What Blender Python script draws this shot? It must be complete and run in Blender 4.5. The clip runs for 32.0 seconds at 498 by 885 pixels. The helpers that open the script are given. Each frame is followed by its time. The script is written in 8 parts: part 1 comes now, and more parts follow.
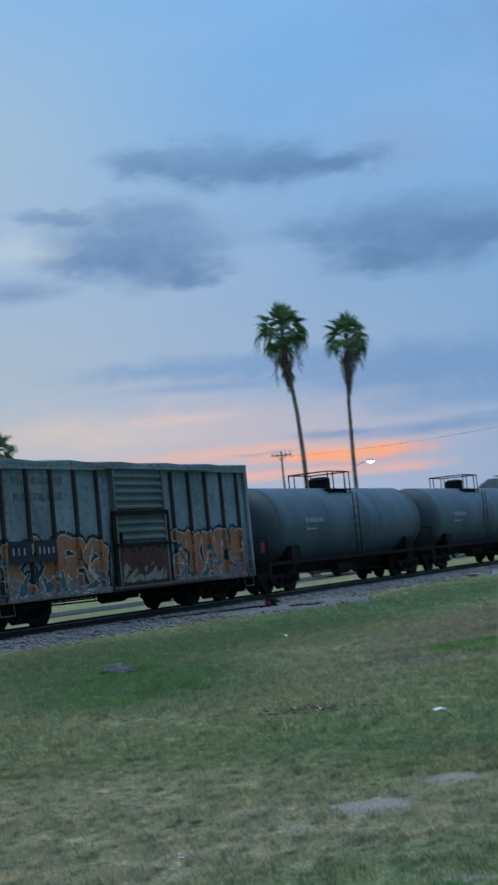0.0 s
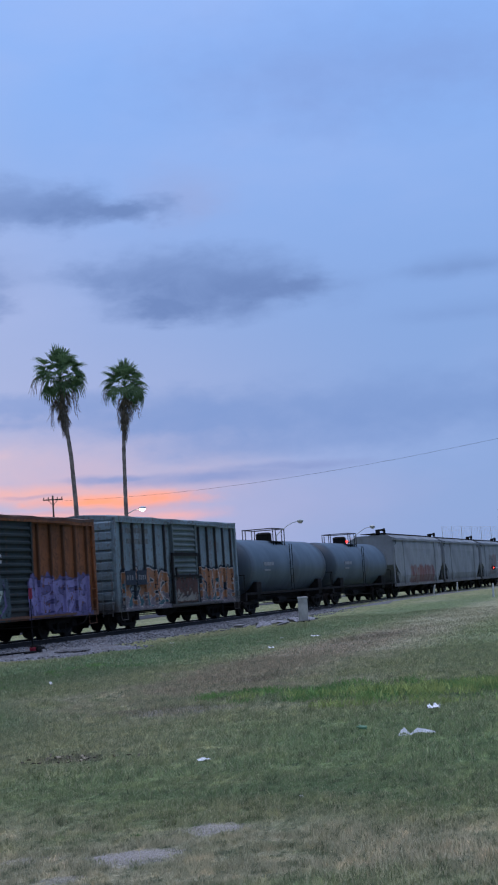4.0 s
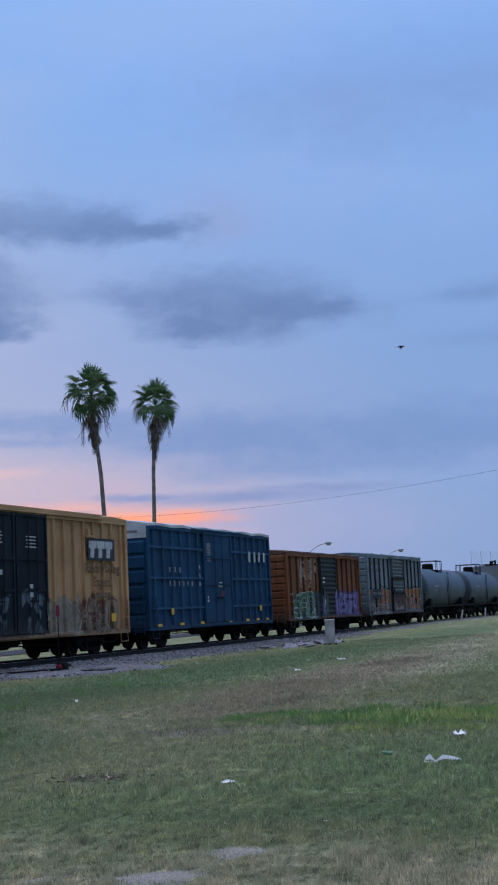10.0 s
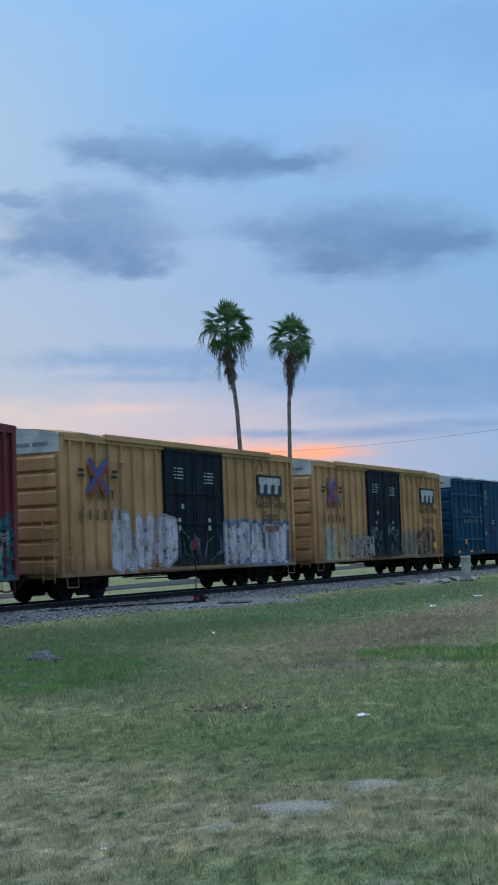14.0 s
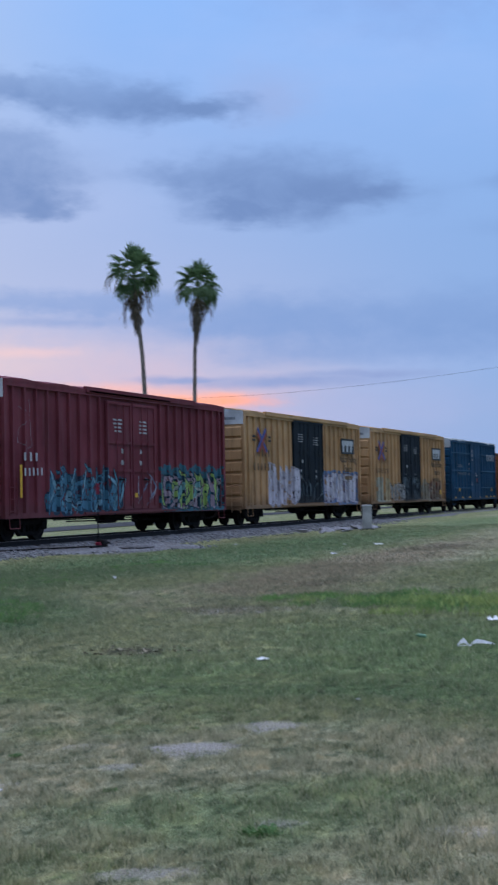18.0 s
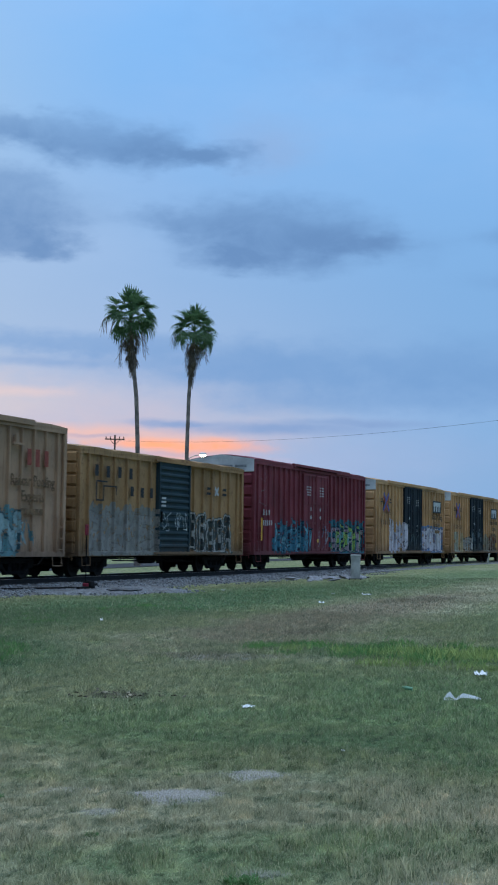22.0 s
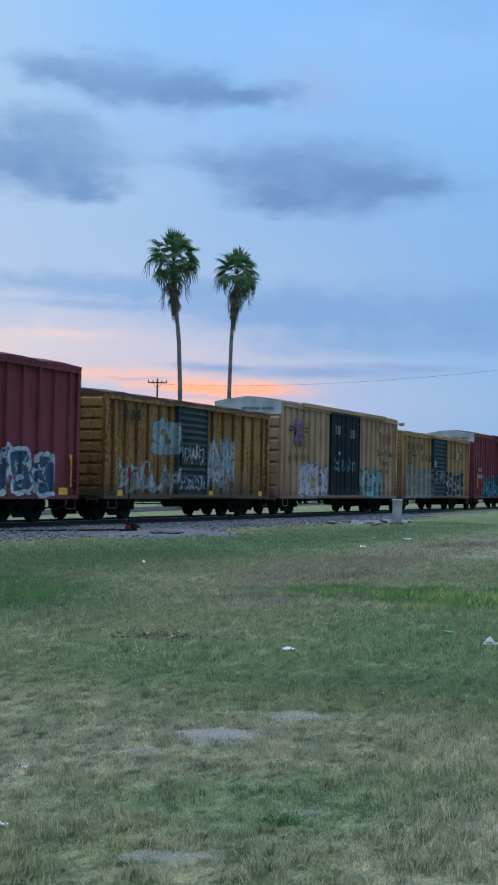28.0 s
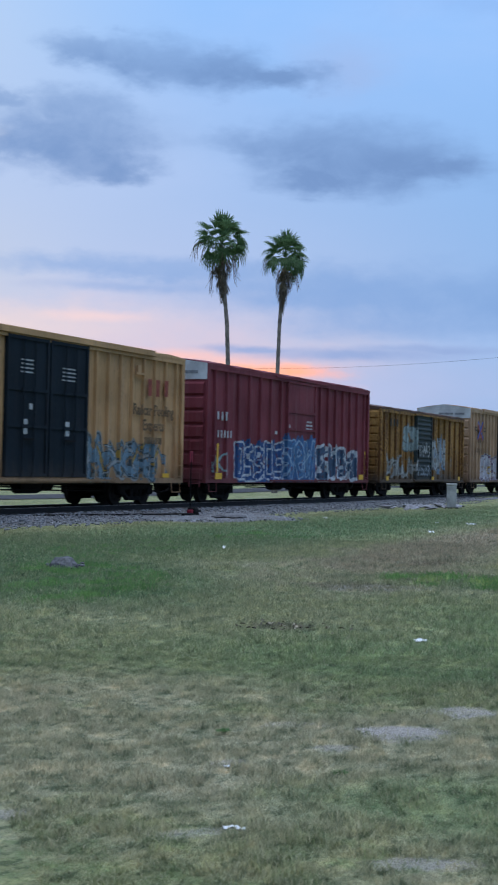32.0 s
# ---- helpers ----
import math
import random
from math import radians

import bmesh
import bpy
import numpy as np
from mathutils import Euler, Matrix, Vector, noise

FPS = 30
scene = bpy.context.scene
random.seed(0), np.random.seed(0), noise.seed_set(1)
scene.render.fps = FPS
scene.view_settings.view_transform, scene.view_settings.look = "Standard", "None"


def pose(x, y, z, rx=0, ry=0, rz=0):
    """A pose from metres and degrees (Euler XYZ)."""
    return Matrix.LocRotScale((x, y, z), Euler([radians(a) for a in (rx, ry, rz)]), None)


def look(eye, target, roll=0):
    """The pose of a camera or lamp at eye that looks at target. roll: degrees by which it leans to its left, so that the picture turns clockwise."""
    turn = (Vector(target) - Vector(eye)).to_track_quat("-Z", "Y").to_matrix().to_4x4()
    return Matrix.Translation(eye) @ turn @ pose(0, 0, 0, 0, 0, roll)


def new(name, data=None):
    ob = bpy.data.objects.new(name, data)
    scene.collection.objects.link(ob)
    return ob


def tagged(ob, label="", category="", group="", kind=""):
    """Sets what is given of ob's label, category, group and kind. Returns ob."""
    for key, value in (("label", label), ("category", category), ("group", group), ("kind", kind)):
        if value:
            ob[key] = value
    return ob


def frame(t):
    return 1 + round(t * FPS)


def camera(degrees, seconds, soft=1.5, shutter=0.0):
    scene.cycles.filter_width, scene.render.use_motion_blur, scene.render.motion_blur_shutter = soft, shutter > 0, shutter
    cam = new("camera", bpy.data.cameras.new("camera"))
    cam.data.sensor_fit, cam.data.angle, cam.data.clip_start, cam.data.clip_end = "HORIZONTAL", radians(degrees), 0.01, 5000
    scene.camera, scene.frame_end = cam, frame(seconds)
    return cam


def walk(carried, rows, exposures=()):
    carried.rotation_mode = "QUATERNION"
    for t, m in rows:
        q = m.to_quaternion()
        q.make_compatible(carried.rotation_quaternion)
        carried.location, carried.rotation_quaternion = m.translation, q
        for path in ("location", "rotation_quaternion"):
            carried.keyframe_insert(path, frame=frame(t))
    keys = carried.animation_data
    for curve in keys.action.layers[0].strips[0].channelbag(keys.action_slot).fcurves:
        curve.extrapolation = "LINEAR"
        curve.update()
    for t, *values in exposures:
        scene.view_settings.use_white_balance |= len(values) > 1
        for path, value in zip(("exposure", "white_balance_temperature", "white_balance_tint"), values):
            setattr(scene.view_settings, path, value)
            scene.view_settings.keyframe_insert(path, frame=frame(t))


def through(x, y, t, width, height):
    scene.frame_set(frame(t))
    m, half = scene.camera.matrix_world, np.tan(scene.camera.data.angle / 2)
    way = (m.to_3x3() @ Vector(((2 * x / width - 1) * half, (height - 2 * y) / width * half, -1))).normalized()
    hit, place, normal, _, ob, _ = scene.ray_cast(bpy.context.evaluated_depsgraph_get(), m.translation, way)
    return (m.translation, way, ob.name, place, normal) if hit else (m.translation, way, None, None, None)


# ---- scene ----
cam = camera(21.02, 32.0, soft=2.0, shutter=0.4)


def view(x, y, z, yaw, pitch, roll):
    """A camera pose: yaw from +x towards +y, pitch upwards, roll of the right hand upwards, in degrees."""
    a, b, c = radians(yaw), radians(pitch), radians(roll)
    ahead = Vector((math.cos(a) * math.cos(b), math.sin(a) * math.cos(b), math.sin(b)))
    right = Vector((math.sin(a), -math.cos(a), 0))
    up = right.cross(ahead)
    r = right * math.cos(c) + up * math.sin(c)
    u = up * math.cos(c) - right * math.sin(c)
    m = Matrix((r, u, -ahead)).transposed().to_4x4()
    m.translation = (x, y, z)
    return m


walk(cam, [
    (0.0, view(0.069, -0.042, 1.589, 29.354, 4.972, -5.457)),
    (0.5, view(0.029, -0.041, 1.588, 24.928, 2.895, -7.085)),
    (1.0, view(0.010, -0.066, 1.590, 18.449, 0.440, -8.923)),
    (1.5, view(-0.011, -0.060, 1.591, 16.695, 1.050, -5.356)),
    (2.0, view(-0.018, -0.042, 1.596, 15.881, 2.927, -3.539)),
    (2.5, view(-0.012, -0.036, 1.601, 17.266, 4.257, -2.852)),
    (3.0, view(-0.003, -0.034, 1.604, 18.193, 5.286, -2.833)),
    (3.5, view(-0.010, -0.031, 1.601, 19.019, 5.975, -3.485)),
    (5.5, view(0.010, -0.040, 1.602, 21.890, 6.133, -3.939)),
    (6.0, view(0.028, -0.023, 1.599, 24.920, 5.679, -3.840)),
    (6.5, view(0.047, -0.012, 1.599, 26.223, 6.006, -3.858)),
    (7.0, view(0.052, -0.011, 1.600, 26.858, 6.558, -3.658)),
    (7.5, view(0.027, -0.015, 1.601, 27.184, 6.260, -3.455)),
    (8.0, view(-0.003, -0.028, 1.607, 27.045, 6.297, -3.563)),
    (8.5, view(-0.024, -0.037, 1.610, 26.127, 6.486, -3.401)),
    (9.0, view(-0.028, -0.043, 1.611, 23.750, 6.695, -3.536)),
    (9.5, view(-0.028, -0.040, 1.615, 21.594, 6.677, -3.312)),
    (10.0, view(-0.037, -0.039, 1.615, 20.758, 7.166, -2.649)),
    (10.5, view(-0.042, -0.036, 1.616, 20.840, 7.436, -2.410)),
    (11.0, view(-0.044, -0.031, 1.614, 22.005, 7.091, -1.810)),
    (11.5, view(-0.039, -0.030, 1.615, 23.732, 6.395, -1.581)),
    (12.0, view(-0.040, -0.024, 1.611, 25.302, 5.014, -2.324)),
    (12.5, view(-0.042, -0.029, 1.608, 25.967, 4.177, -2.141)),
    (13.0, view(-0.043, -0.026, 1.611, 26.121, 4.545, -1.841)),
    (13.5, view(-0.050, -0.036, 1.612, 26.327, 4.659, -2.232)),
    (14.0, view(-0.057, -0.041, 1.618, 26.668, 4.641, -1.928)),
    (14.5, view(-0.057, -0.031, 1.620, 26.919, 4.766, -1.638)),
    (15.0, view(-0.046, -0.036, 1.618, 27.157, 4.630, -1.621)),
    (15.5, view(-0.043, -0.031, 1.613, 27.034, 4.658, -1.253)),
    (17.5, view(-0.008, -0.008, 1.586, 25.589, 3.873, -0.747)),
    (18.0, view(0.021, -0.005, 1.585, 22.655, 2.299, -1.106)),
    (18.5, view(0.038, 0.004, 1.584, 20.612, 2.394, -0.696)),
    (19.0, view(0.023, -0.002, 1.583, 19.973, 2.976, -0.706)),
    (19.5, view(0.005, 0.000, 1.586, 20.525, 3.538, -0.022)),
    (20.0, view(0.000, -0.000, 1.591, 21.542, 4.083, 0.172)),
    (20.5, view(-0.004, 0.001, 1.591, 21.979, 4.514, 0.378)),
    (21.0, view(-0.004, 0.000, 1.590, 21.952, 4.524, 0.350)),
    (21.5, view(-0.003, 0.005, 1.589, 21.975, 4.359, 0.462)),
    (22.0, view(-0.004, 0.005, 1.589, 22.276, 4.253, 0.781)),
    (22.5, view(-0.007, 0.003, 1.589, 22.436, 4.310, 1.025)),
    (23.0, view(-0.011, 0.008, 1.593, 22.481, 4.357, 1.179)),
    (23.5, view(-0.011, 0.007, 1.595, 22.523, 4.236, 0.963)),
    (24.0, view(-0.007, 0.004, 1.594, 22.569, 3.976, 0.687)),
    (24.5, view(-0.006, -0.002, 1.595, 22.788, 3.807, 0.652)),
    (25.0, view(-0.017, -0.005, 1.598, 23.071, 3.675, 0.762)),
    (25.5, view(-0.027, -0.013, 1.599, 23.263, 3.575, 0.691)),
    (27.5, view(-0.033, -0.007, 1.597, 23.905, 2.144, 1.686)),
    (28.0, view(-0.018, -0.002, 1.590, 24.037, 1.825, 1.177)),
    (28.5, view(-0.006, 0.032, 1.587, 24.029, 1.535, 1.017)),
    (29.0, view(0.004, 0.100, 1.584, 24.074, 1.422, 1.270)),
    (29.5, view(-0.010, 0.182, 1.586, 24.125, 1.469, 1.313)),
    (30.0, view(-0.049, 0.291, 1.592, 24.139, 1.297, 1.318)),
    (30.5, view(-0.097, 0.417, 1.603, 24.287, 1.171, 1.600)),
    (31.0, view(-0.156, 0.562, 1.615, 24.524, 1.145, 1.613)),
    (31.5, view(-0.208, 0.732, 1.626, 24.757, 1.192, 1.479)),
    (32.0, view(-0.270, 0.924, 1.639, 25.385, 1.036, 1.312)),
], exposures=[
    (0.0, -0.20, 6584, 5.8), (1.0, 0.12, 6286, 10.0), (2.0, -0.03, 6766, 43.3), (3.0, -0.11, 6671, 34.2), (6.0, -0.05, 6646, 20.3), (7.0, -0.05, 6663, 6.4), (8.0, -0.02, 6839, 9.5), (9.0, -0.10, 6861, 20.6), (10.0, -0.16, 6733, 26.3), (11.0, -0.16, 6748, 21.2), (12.0, 0.00, 6661, 15.7), (13.0, 0.02, 6757, 11.2), (15.0, 0.0, 6778, 8.4), (18.0, 0.05, 6765, 24.0), (19.0, 0.08, 6808, 32.0), (20.0, -0.03, 6605, 17.1), (21.0, -0.05, 6288, 4.8), (23.0, 0.03, 6597, 14.9), (24.0, 0.00, 6707, 19.2), (25.0, 0.04, 6570, 13.1), (28.0, 0.12, 6498, 7.8), (29.0, 0.15, 6586, 10.3), (30.0, 0.2, 6691, 14.5), (32.0, 0.18, 6773, 16.9),

])

# ---------------------------------------------------------------- node helpers


def add(tree, kind, **sets):
    n = tree.nodes.new(kind)
    for key, value in sets.items():
        if key == "op":
            n.operation = value
        elif key == "blend":
            n.data_type, n.blend_type = "RGBA", value
        elif key == "clamp":
            n.use_clamp = value
        elif key == "noise_dims":
            n.noise_dimensions = value
        elif key == "voronoi_feature":
            n.feature = value
    return n


def plug(tree, value, socket):
    if isinstance(value, bpy.types.NodeSocket):
        tree.links.new(value, socket)
    elif isinstance(value, (tuple, list)) and len(value) == 3 and len(socket.default_value) == 4:
        socket.default_value = (*value, 1)
    else:
        socket.default_value = value


def calc(tree, op, a, b=0.0, c=0.0, clamp=False):
    n = add(tree, "ShaderNodeMath", op=op, clamp=clamp)
    plug(tree, a, n.inputs[0])
    plug(tree, b, n.inputs[1])
    if op in ("MULTIPLY_ADD", "SMOOTH_MIN"):
        plug(tree, c, n.inputs[2])
    return n.outputs[0]


def ramp01(tree, x, lo, hi):
    """0 below lo, 1 above hi, smooth between (lo may lie above hi)."""
    n = tree.nodes.new("ShaderNodeMapRange")
    n.interpolation_type = "SMOOTHSTEP"
    flip = lo > hi
    plug(tree, x, n.inputs["Value"])
    n.inputs["From Min"].default_value, n.inputs["From Max"].default_value = min(lo, hi), max(lo, hi)
    n.inputs["To Min"].default_value, n.inputs["To Max"].default_value = (1, 0) if flip else (0, 1)
    return n.outputs[0]


def blend(tree, fac, a, b, kind="MIX"):
    n = add(tree, "ShaderNodeMix", blend=kind)
    plug(tree, fac, n.inputs[0])
    plug(tree, a, n.inputs[6])
    plug(tree, b, n.inputs[7])
    return n.outputs[2]


def noisy(tree, vec, scale, detail=4.0, rough=0.55, color=False, warp=0.0):
    n = tree.nodes.new("ShaderNodeTexNoise")
    plug(tree, vec, n.inputs["Vector"])
    n.inputs["Scale"].default_value, n.inputs["Detail"].default_value = scale, detail
    n.inputs["Roughness"].default_value, n.inputs["Distortion"].default_value = rough, warp
    return n.outputs["Color" if color else "Fac"]


def stretch(tree, vec, sx, sy, sz, ox=0.0, oy=0.0, oz=0.0):
    n = tree.nodes.new("ShaderNodeMapping")
    plug(tree, vec, n.inputs["Vector"])
    n.inputs["Scale"].default_value, n.inputs["Location"].default_value = (sx, sy, sz), (ox, oy, oz)
    return n.outputs[0]


def split(tree, vec):
    n = tree.nodes.new("ShaderNodeSeparateXYZ")
    plug(tree, vec, n.inputs[0])
    return n.outputs


# ---------------------------------------------------------------- sky and light
SUNSET = 30.0  # degrees from +x towards +y
world = bpy.data.worlds.new("dusk")
scene.world = world
world.use_nodes = True
wt = world.node_tree
wt.nodes.clear()
ray = wt.nodes.new("ShaderNodeTexCoord").outputs["Generated"]
dx, dy, dz = split(wt, ray)[:3]
DEG = 57.29578
azim = calc(wt, "MULTIPLY", calc(wt, "ARCTAN2", dy, dx), DEG)
elev = calc(wt, "MULTIPLY", calc(wt, "ARCSINE", dz), DEG)
ramp = wt.nodes.new("ShaderNodeValToRGB")
plug(wt, calc(wt, "MULTIPLY_ADD", elev, 1 / 90.0, 0.0, True), ramp.inputs[0])
stops = [(0.0, (0.20, 0.365, 0.615)), (0.035, (0.20, 0.375, 0.635)), (0.07, (0.19, 0.37, 0.645)), (0.12, (0.19, 0.38, 0.67)),
         (0.18, (0.20, 0.415, 0.75)), (0.26, (0.205, 0.45, 0.84)), (0.5, (0.36, 0.62, 1.0)), (1.0, (0.55, 0.80, 1.14))]
ramp.color_ramp.elements[0].position, ramp.color_ramp.elements[0].color = stops[0][0], (*stops[0][1], 1)
ramp.color_ramp.elements[1].position, ramp.color_ramp.elements[1].color = stops[-1][0], (*stops[-1][1], 1)
for at, col in stops[1:-1]:
    e = ramp.color_ramp.elements.new(at)
    e.color = (*col, 1)
sky = ramp.outputs[0]
# the afterglow round the place where the sun went down
away = calc(wt, "SUBTRACT", azim, SUNSET + 4)
glow = calc(wt, "MULTIPLY", ramp01(wt, calc(wt, "ABSOLUTE", away), 24.0, 2.0), ramp01(wt, calc(wt, "ABSOLUTE", calc(wt, "SUBTRACT", elev, 3.5)), 9.0, 1.0))
sky = blend(wt, calc(wt, "MULTIPLY", glow, 0.48), sky, (0.47, 0.50, 0.61))
# warm high haze to the left of the palms
haze = calc(wt, "MULTIPLY", ramp01(wt, azim, 25.0, 42.0), ramp01(wt, calc(wt, "ABSOLUTE", calc(wt, "SUBTRACT", elev, 14.0)), 15.0, 3.0))
sky = blend(wt, calc(wt, "MULTIPLY", haze, 0.75), sky, (0.42, 0.55, 0.69))

flat = wt.nodes.new("ShaderNodeCombineXYZ")
plug(wt, azim, flat.inputs[0])
plug(wt, calc(wt, "MULTIPLY", elev, 1.45), flat.inputs[1])
fine = noisy(wt, flat.outputs[0], 0.85, 5.0, 0.6)
# high thin veil
veil = ramp01(wt, noisy(wt, stretch(wt, flat.outputs[0], 0.45, 0.8, 1.0, 3.0), 0.11, 5.0, 0.55), 0.42, 0.72)
sky = blend(wt, calc(wt, "MULTIPLY", veil, 0.30), sky, (0.34, 0.50, 0.78))


billow = noisy(wt, stretch(wt, flat.outputs[0], 1.0, 1.0, 1.0, 11.0, 4.0), 0.36, 5.0, 0.62, warp=0.4)
# drifting edges: every bank is read through the same gently warped bearings
drift = split(wt, noisy(wt, stretch(wt, flat.outputs[0], 0.8, 1.25, 1.0, 2.0, 6.0), 0.42, 4.0, 0.6, True))
az_w = calc(wt, "MULTIPLY_ADD", calc(wt, "SUBTRACT", drift[0], 0.5), 3.6, azim)
el_w = calc(wt, "MULTIPLY_ADD", calc(wt, "SUBTRACT", drift[1], 0.5), 1.7, elev)

el_flat = calc(wt, "MULTIPLY_ADD", calc(wt, "SUBTRACT", drift[1], 0.5), 0.5, elev)


def bank(sky, lobes, col, strength, soft=0.5, rough=0.7, base=0.35):
    """A bank of cloud from overlapping lobes (bearing, height, half width, half height in degrees): frayed rim, darker flat base."""
    d = None
    thin = max(v[3] for v in lobes) < 0.4
    for az, el, wide, high in lobes:
        x = calc(wt, "MULTIPLY", calc(wt, "SUBTRACT", az_w, az), 0.87 / wide)
        y = calc(wt, "MULTIPLY", calc(wt, "SUBTRACT", el_flat if thin else el_w, el), 0.87 / high)
        e = calc(wt, "SQRT", calc(wt, "ADD", calc(wt, "MULTIPLY", x, x), calc(wt, "MULTIPLY", y, y)))
        d = e if d is None else calc(wt, "SMOOTH_MIN", d, e, 0.45)
    d = calc(wt, "MULTIPLY_ADD", calc(wt, "SUBTRACT", fine, 0.5), rough, d)
    f = ramp01(wt, d, 1.0 + soft * 1.5, 1.0 - soft * 1.35)
    top, low = max(v[1] + v[3] for v in lobes), min(v[1] - v[3] for v in lobes)
    f = calc(wt, "MULTIPLY", f, calc(wt, "MULTIPLY_ADD", ramp01(wt, elev, top, low + 0.2 * (top - low)), base, 1.0 - base))
    f = calc(wt, "MULTIPLY", f, calc(wt, "MULTIPLY_ADD", ramp01(wt, billow, 0.30, 0.62), 0.26, 0.80))
    return blend(wt, calc(wt, "MULTIPLY", f, strength, 0.0, True), sky, col)


GREY = (0.120, 0.245, 0.475)
SLATE = (0.155, 0.315, 0.585)
# pale air among the clouds, thinning to the right and upwards
pale = calc(wt, "MULTIPLY", ramp01(wt, azim, 11.0, 34.0), ramp01(wt, calc(wt, "ABSOLUTE", calc(wt, "SUBTRACT", elev, 10.5)), 9.0, 1.0))
sky = blend(wt, calc(wt, "MULTIPLY", pale, 0.55), sky, (0.335, 0.46, 0.675))
sky = blend(wt, calc(wt, "MULTIPLY", calc(wt, "MULTIPLY", ramp01(wt, azim, 31.0, 39.0), ramp01(wt, elev, 13.0, 7.0)), 0.5), sky, (0.43, 0.50, 0.58))
# the highest veil and scattered wisps
sky = bank(sky, [(14.7, 21.6, 5.0, 1.6), (10.5, 21.8, 3.6, 1.5)], (0.175, 0.33, 0.63), 0.6, 0.8, 1.0)
sky = bank(sky, [(10.0, 13.0, 1.9, 0.34)], GREY, 0.5, 0.7)
sky = bank(sky, [(10.0, 11.1, 2.2, 0.28)], SLATE, 0.5, 0.7)
sky = bank(sky, [(-14.0, 13.0, 9.0, 2.0)], GREY, 0.6)
sky = bank(sky, [(58.0, 14.0, 9.0, 2.2)], GREY, 0.6)
# three large grey clouds
sky = bank(sky, [(21.7, 16.8, 1.4, 0.7)], (0.26, 0.38, 0.62), 0.55, 0.8)
sky = bank(sky, [(32.0, 17.2, 1.7, 0.50), (29.6, 16.8, 1.9, 0.78), (27.4, 16.6, 1.9, 0.74), (25.2, 16.3, 2.2, 0.42)], GREY, 0.92, 0.42, 0.7, 0.4)
sky = bank(sky, [(36.5, 15.0, 1.5, 0.32), (33.1, 14.8, 1.7, 0.60), (33.5, 13.6, 2.6, 1.05), (34.9, 13.2, 2.4, 0.55), (32.6, 13.0, 2.0, 0.6), (31.8, 12.5, 1.8, 0.42)], GREY, 0.88, 0.45, 0.8, 0.3)
sky = bank(sky, [(30.0, 13.8, 1.4, 0.55)], GREY, 0.30, 0.8)
sky = bank(sky, [(38.5, 12.1, 1.5, 0.34)], GREY, 0.55, 0.6)
sky = bank(sky, [(38.6, 13.7, 1.4, 0.5)], (0.62, 0.70, 0.78), 0.5, 0.8)
sky = bank(sky, [(25.1, 13.6, 1.7, 0.48), (22.2, 13.4, 2.8, 0.98), (20.5, 13.0, 2.7, 1.02), (22.4, 12.1, 2.1, 0.42), (18.0, 12.7, 1.6, 0.50)], GREY, 1.06, 0.5, 0.5, 0.35)
sky = bank(sky, [(16.3, 12.7, 1.6, 0.45)], GREY, 0.3, 0.8)
# the glow low in the west: pink haze, then orange streaks
sky = bank(sky, [(32.0, 5.6, 7.0, 1.2)], (0.56, 0.50, 0.57), 0.5, 0.8, 0.5, 0.0)
sky = bank(sky, [(27.0, 4.7, 4.0, 0.7)], (0.50, 0.45, 0.56), 0.5, 0.8, 0.6, 0.0)
sky = bank(sky, [(19.5, 3.6, 4.4, 0.8)], (0.40, 0.41, 0.59), 0.2, 0.8, 0.6, 0.0)
sky = bank(sky, [(32.0, 6.25, 1.5, 0.16)], (0.80, 0.56, 0.52), 0.4, 0.7, 0.6, 0.0)
sky = bank(sky, [(37.5, 5.9, 4.0, 0.6)], (0.70, 0.58, 0.53), 0.45, 0.8, 0.5, 0.0)
# long slate bands
sky = bank(sky, [(28.7, 8.4, 5.4, 0.40), (31.5, 8.5, 3.2, 0.30), (22.8, 7.8, 3.8, 0.50)], SLATE, 0.78, 0.55, 0.7, 0.2)
sky = bank(sky, [(19.0, 7.4, 6.0, 0.90), (13.7, 7.2, 4.8, 1.0), (8.0, 7.4, 4.8, 0.85)], SLATE, 0.95, 0.6, 0.7, 0.2)
sky = bank(sky, [(17.5, 6.0, 4.6, 0.34)], SLATE, 0.6, 0.7, 0.8, 0.0)
sky = bank(sky, [(30.6, 7.5, 2.5, 0.16)], SLATE, 0.6, 0.7, 0.6, 0.0)
# orange streaks cut by thin dark ones
sky = bank(sky, [(29.6, 4.55, 4.4, 0.24), (26.0, 4.35, 2.6, 0.18)], (0.92, 0.46, 0.32), 0.5, 0.65, 0.6, 0.0)
sky = bank(sky, [(24.6, 4.05, 2.0, 0.24), (26.6, 4.1, 1.6, 0.15)], (1.0, 0.38, 0.19), 0.85, 0.6, 0.6, 0.0)
sky = bank(sky, [(23.6, 3.35, 1.7, 0.16), (28.0, 3.5, 4.0, 0.2)], (0.90, 0.44, 0.34), 0.6, 0.65, 0.6, 0.0)
sky = bank(sky, [(25.0, 5.0, 1.9, 0.13), (21.0, 4.85, 3.3, 0.20), (18.0, 5.1, 2.4, 0.15)], (0.19, 0.32, 0.57), 0.9, 0.6, 0.6, 0.0)
sky = bank(sky, [(28.7, 4.42, 1.0, 0.06)], (0.38, 0.36, 0.50), 0.7, 0.6, 0.4, 0.0)
sky = bank(sky, [(26.0, 3.72, 2.2, 0.07)], (0.45, 0.38, 0.50), 0.6, 0.6, 0.4, 0.0)
air = wt.nodes.new("ShaderNodeTexSky")
air.sky_type, air.sun_disc, air.sun_elevation, air.sun_rotation = "NISHITA", False, radians(1.0), radians(90 - SUNSET)
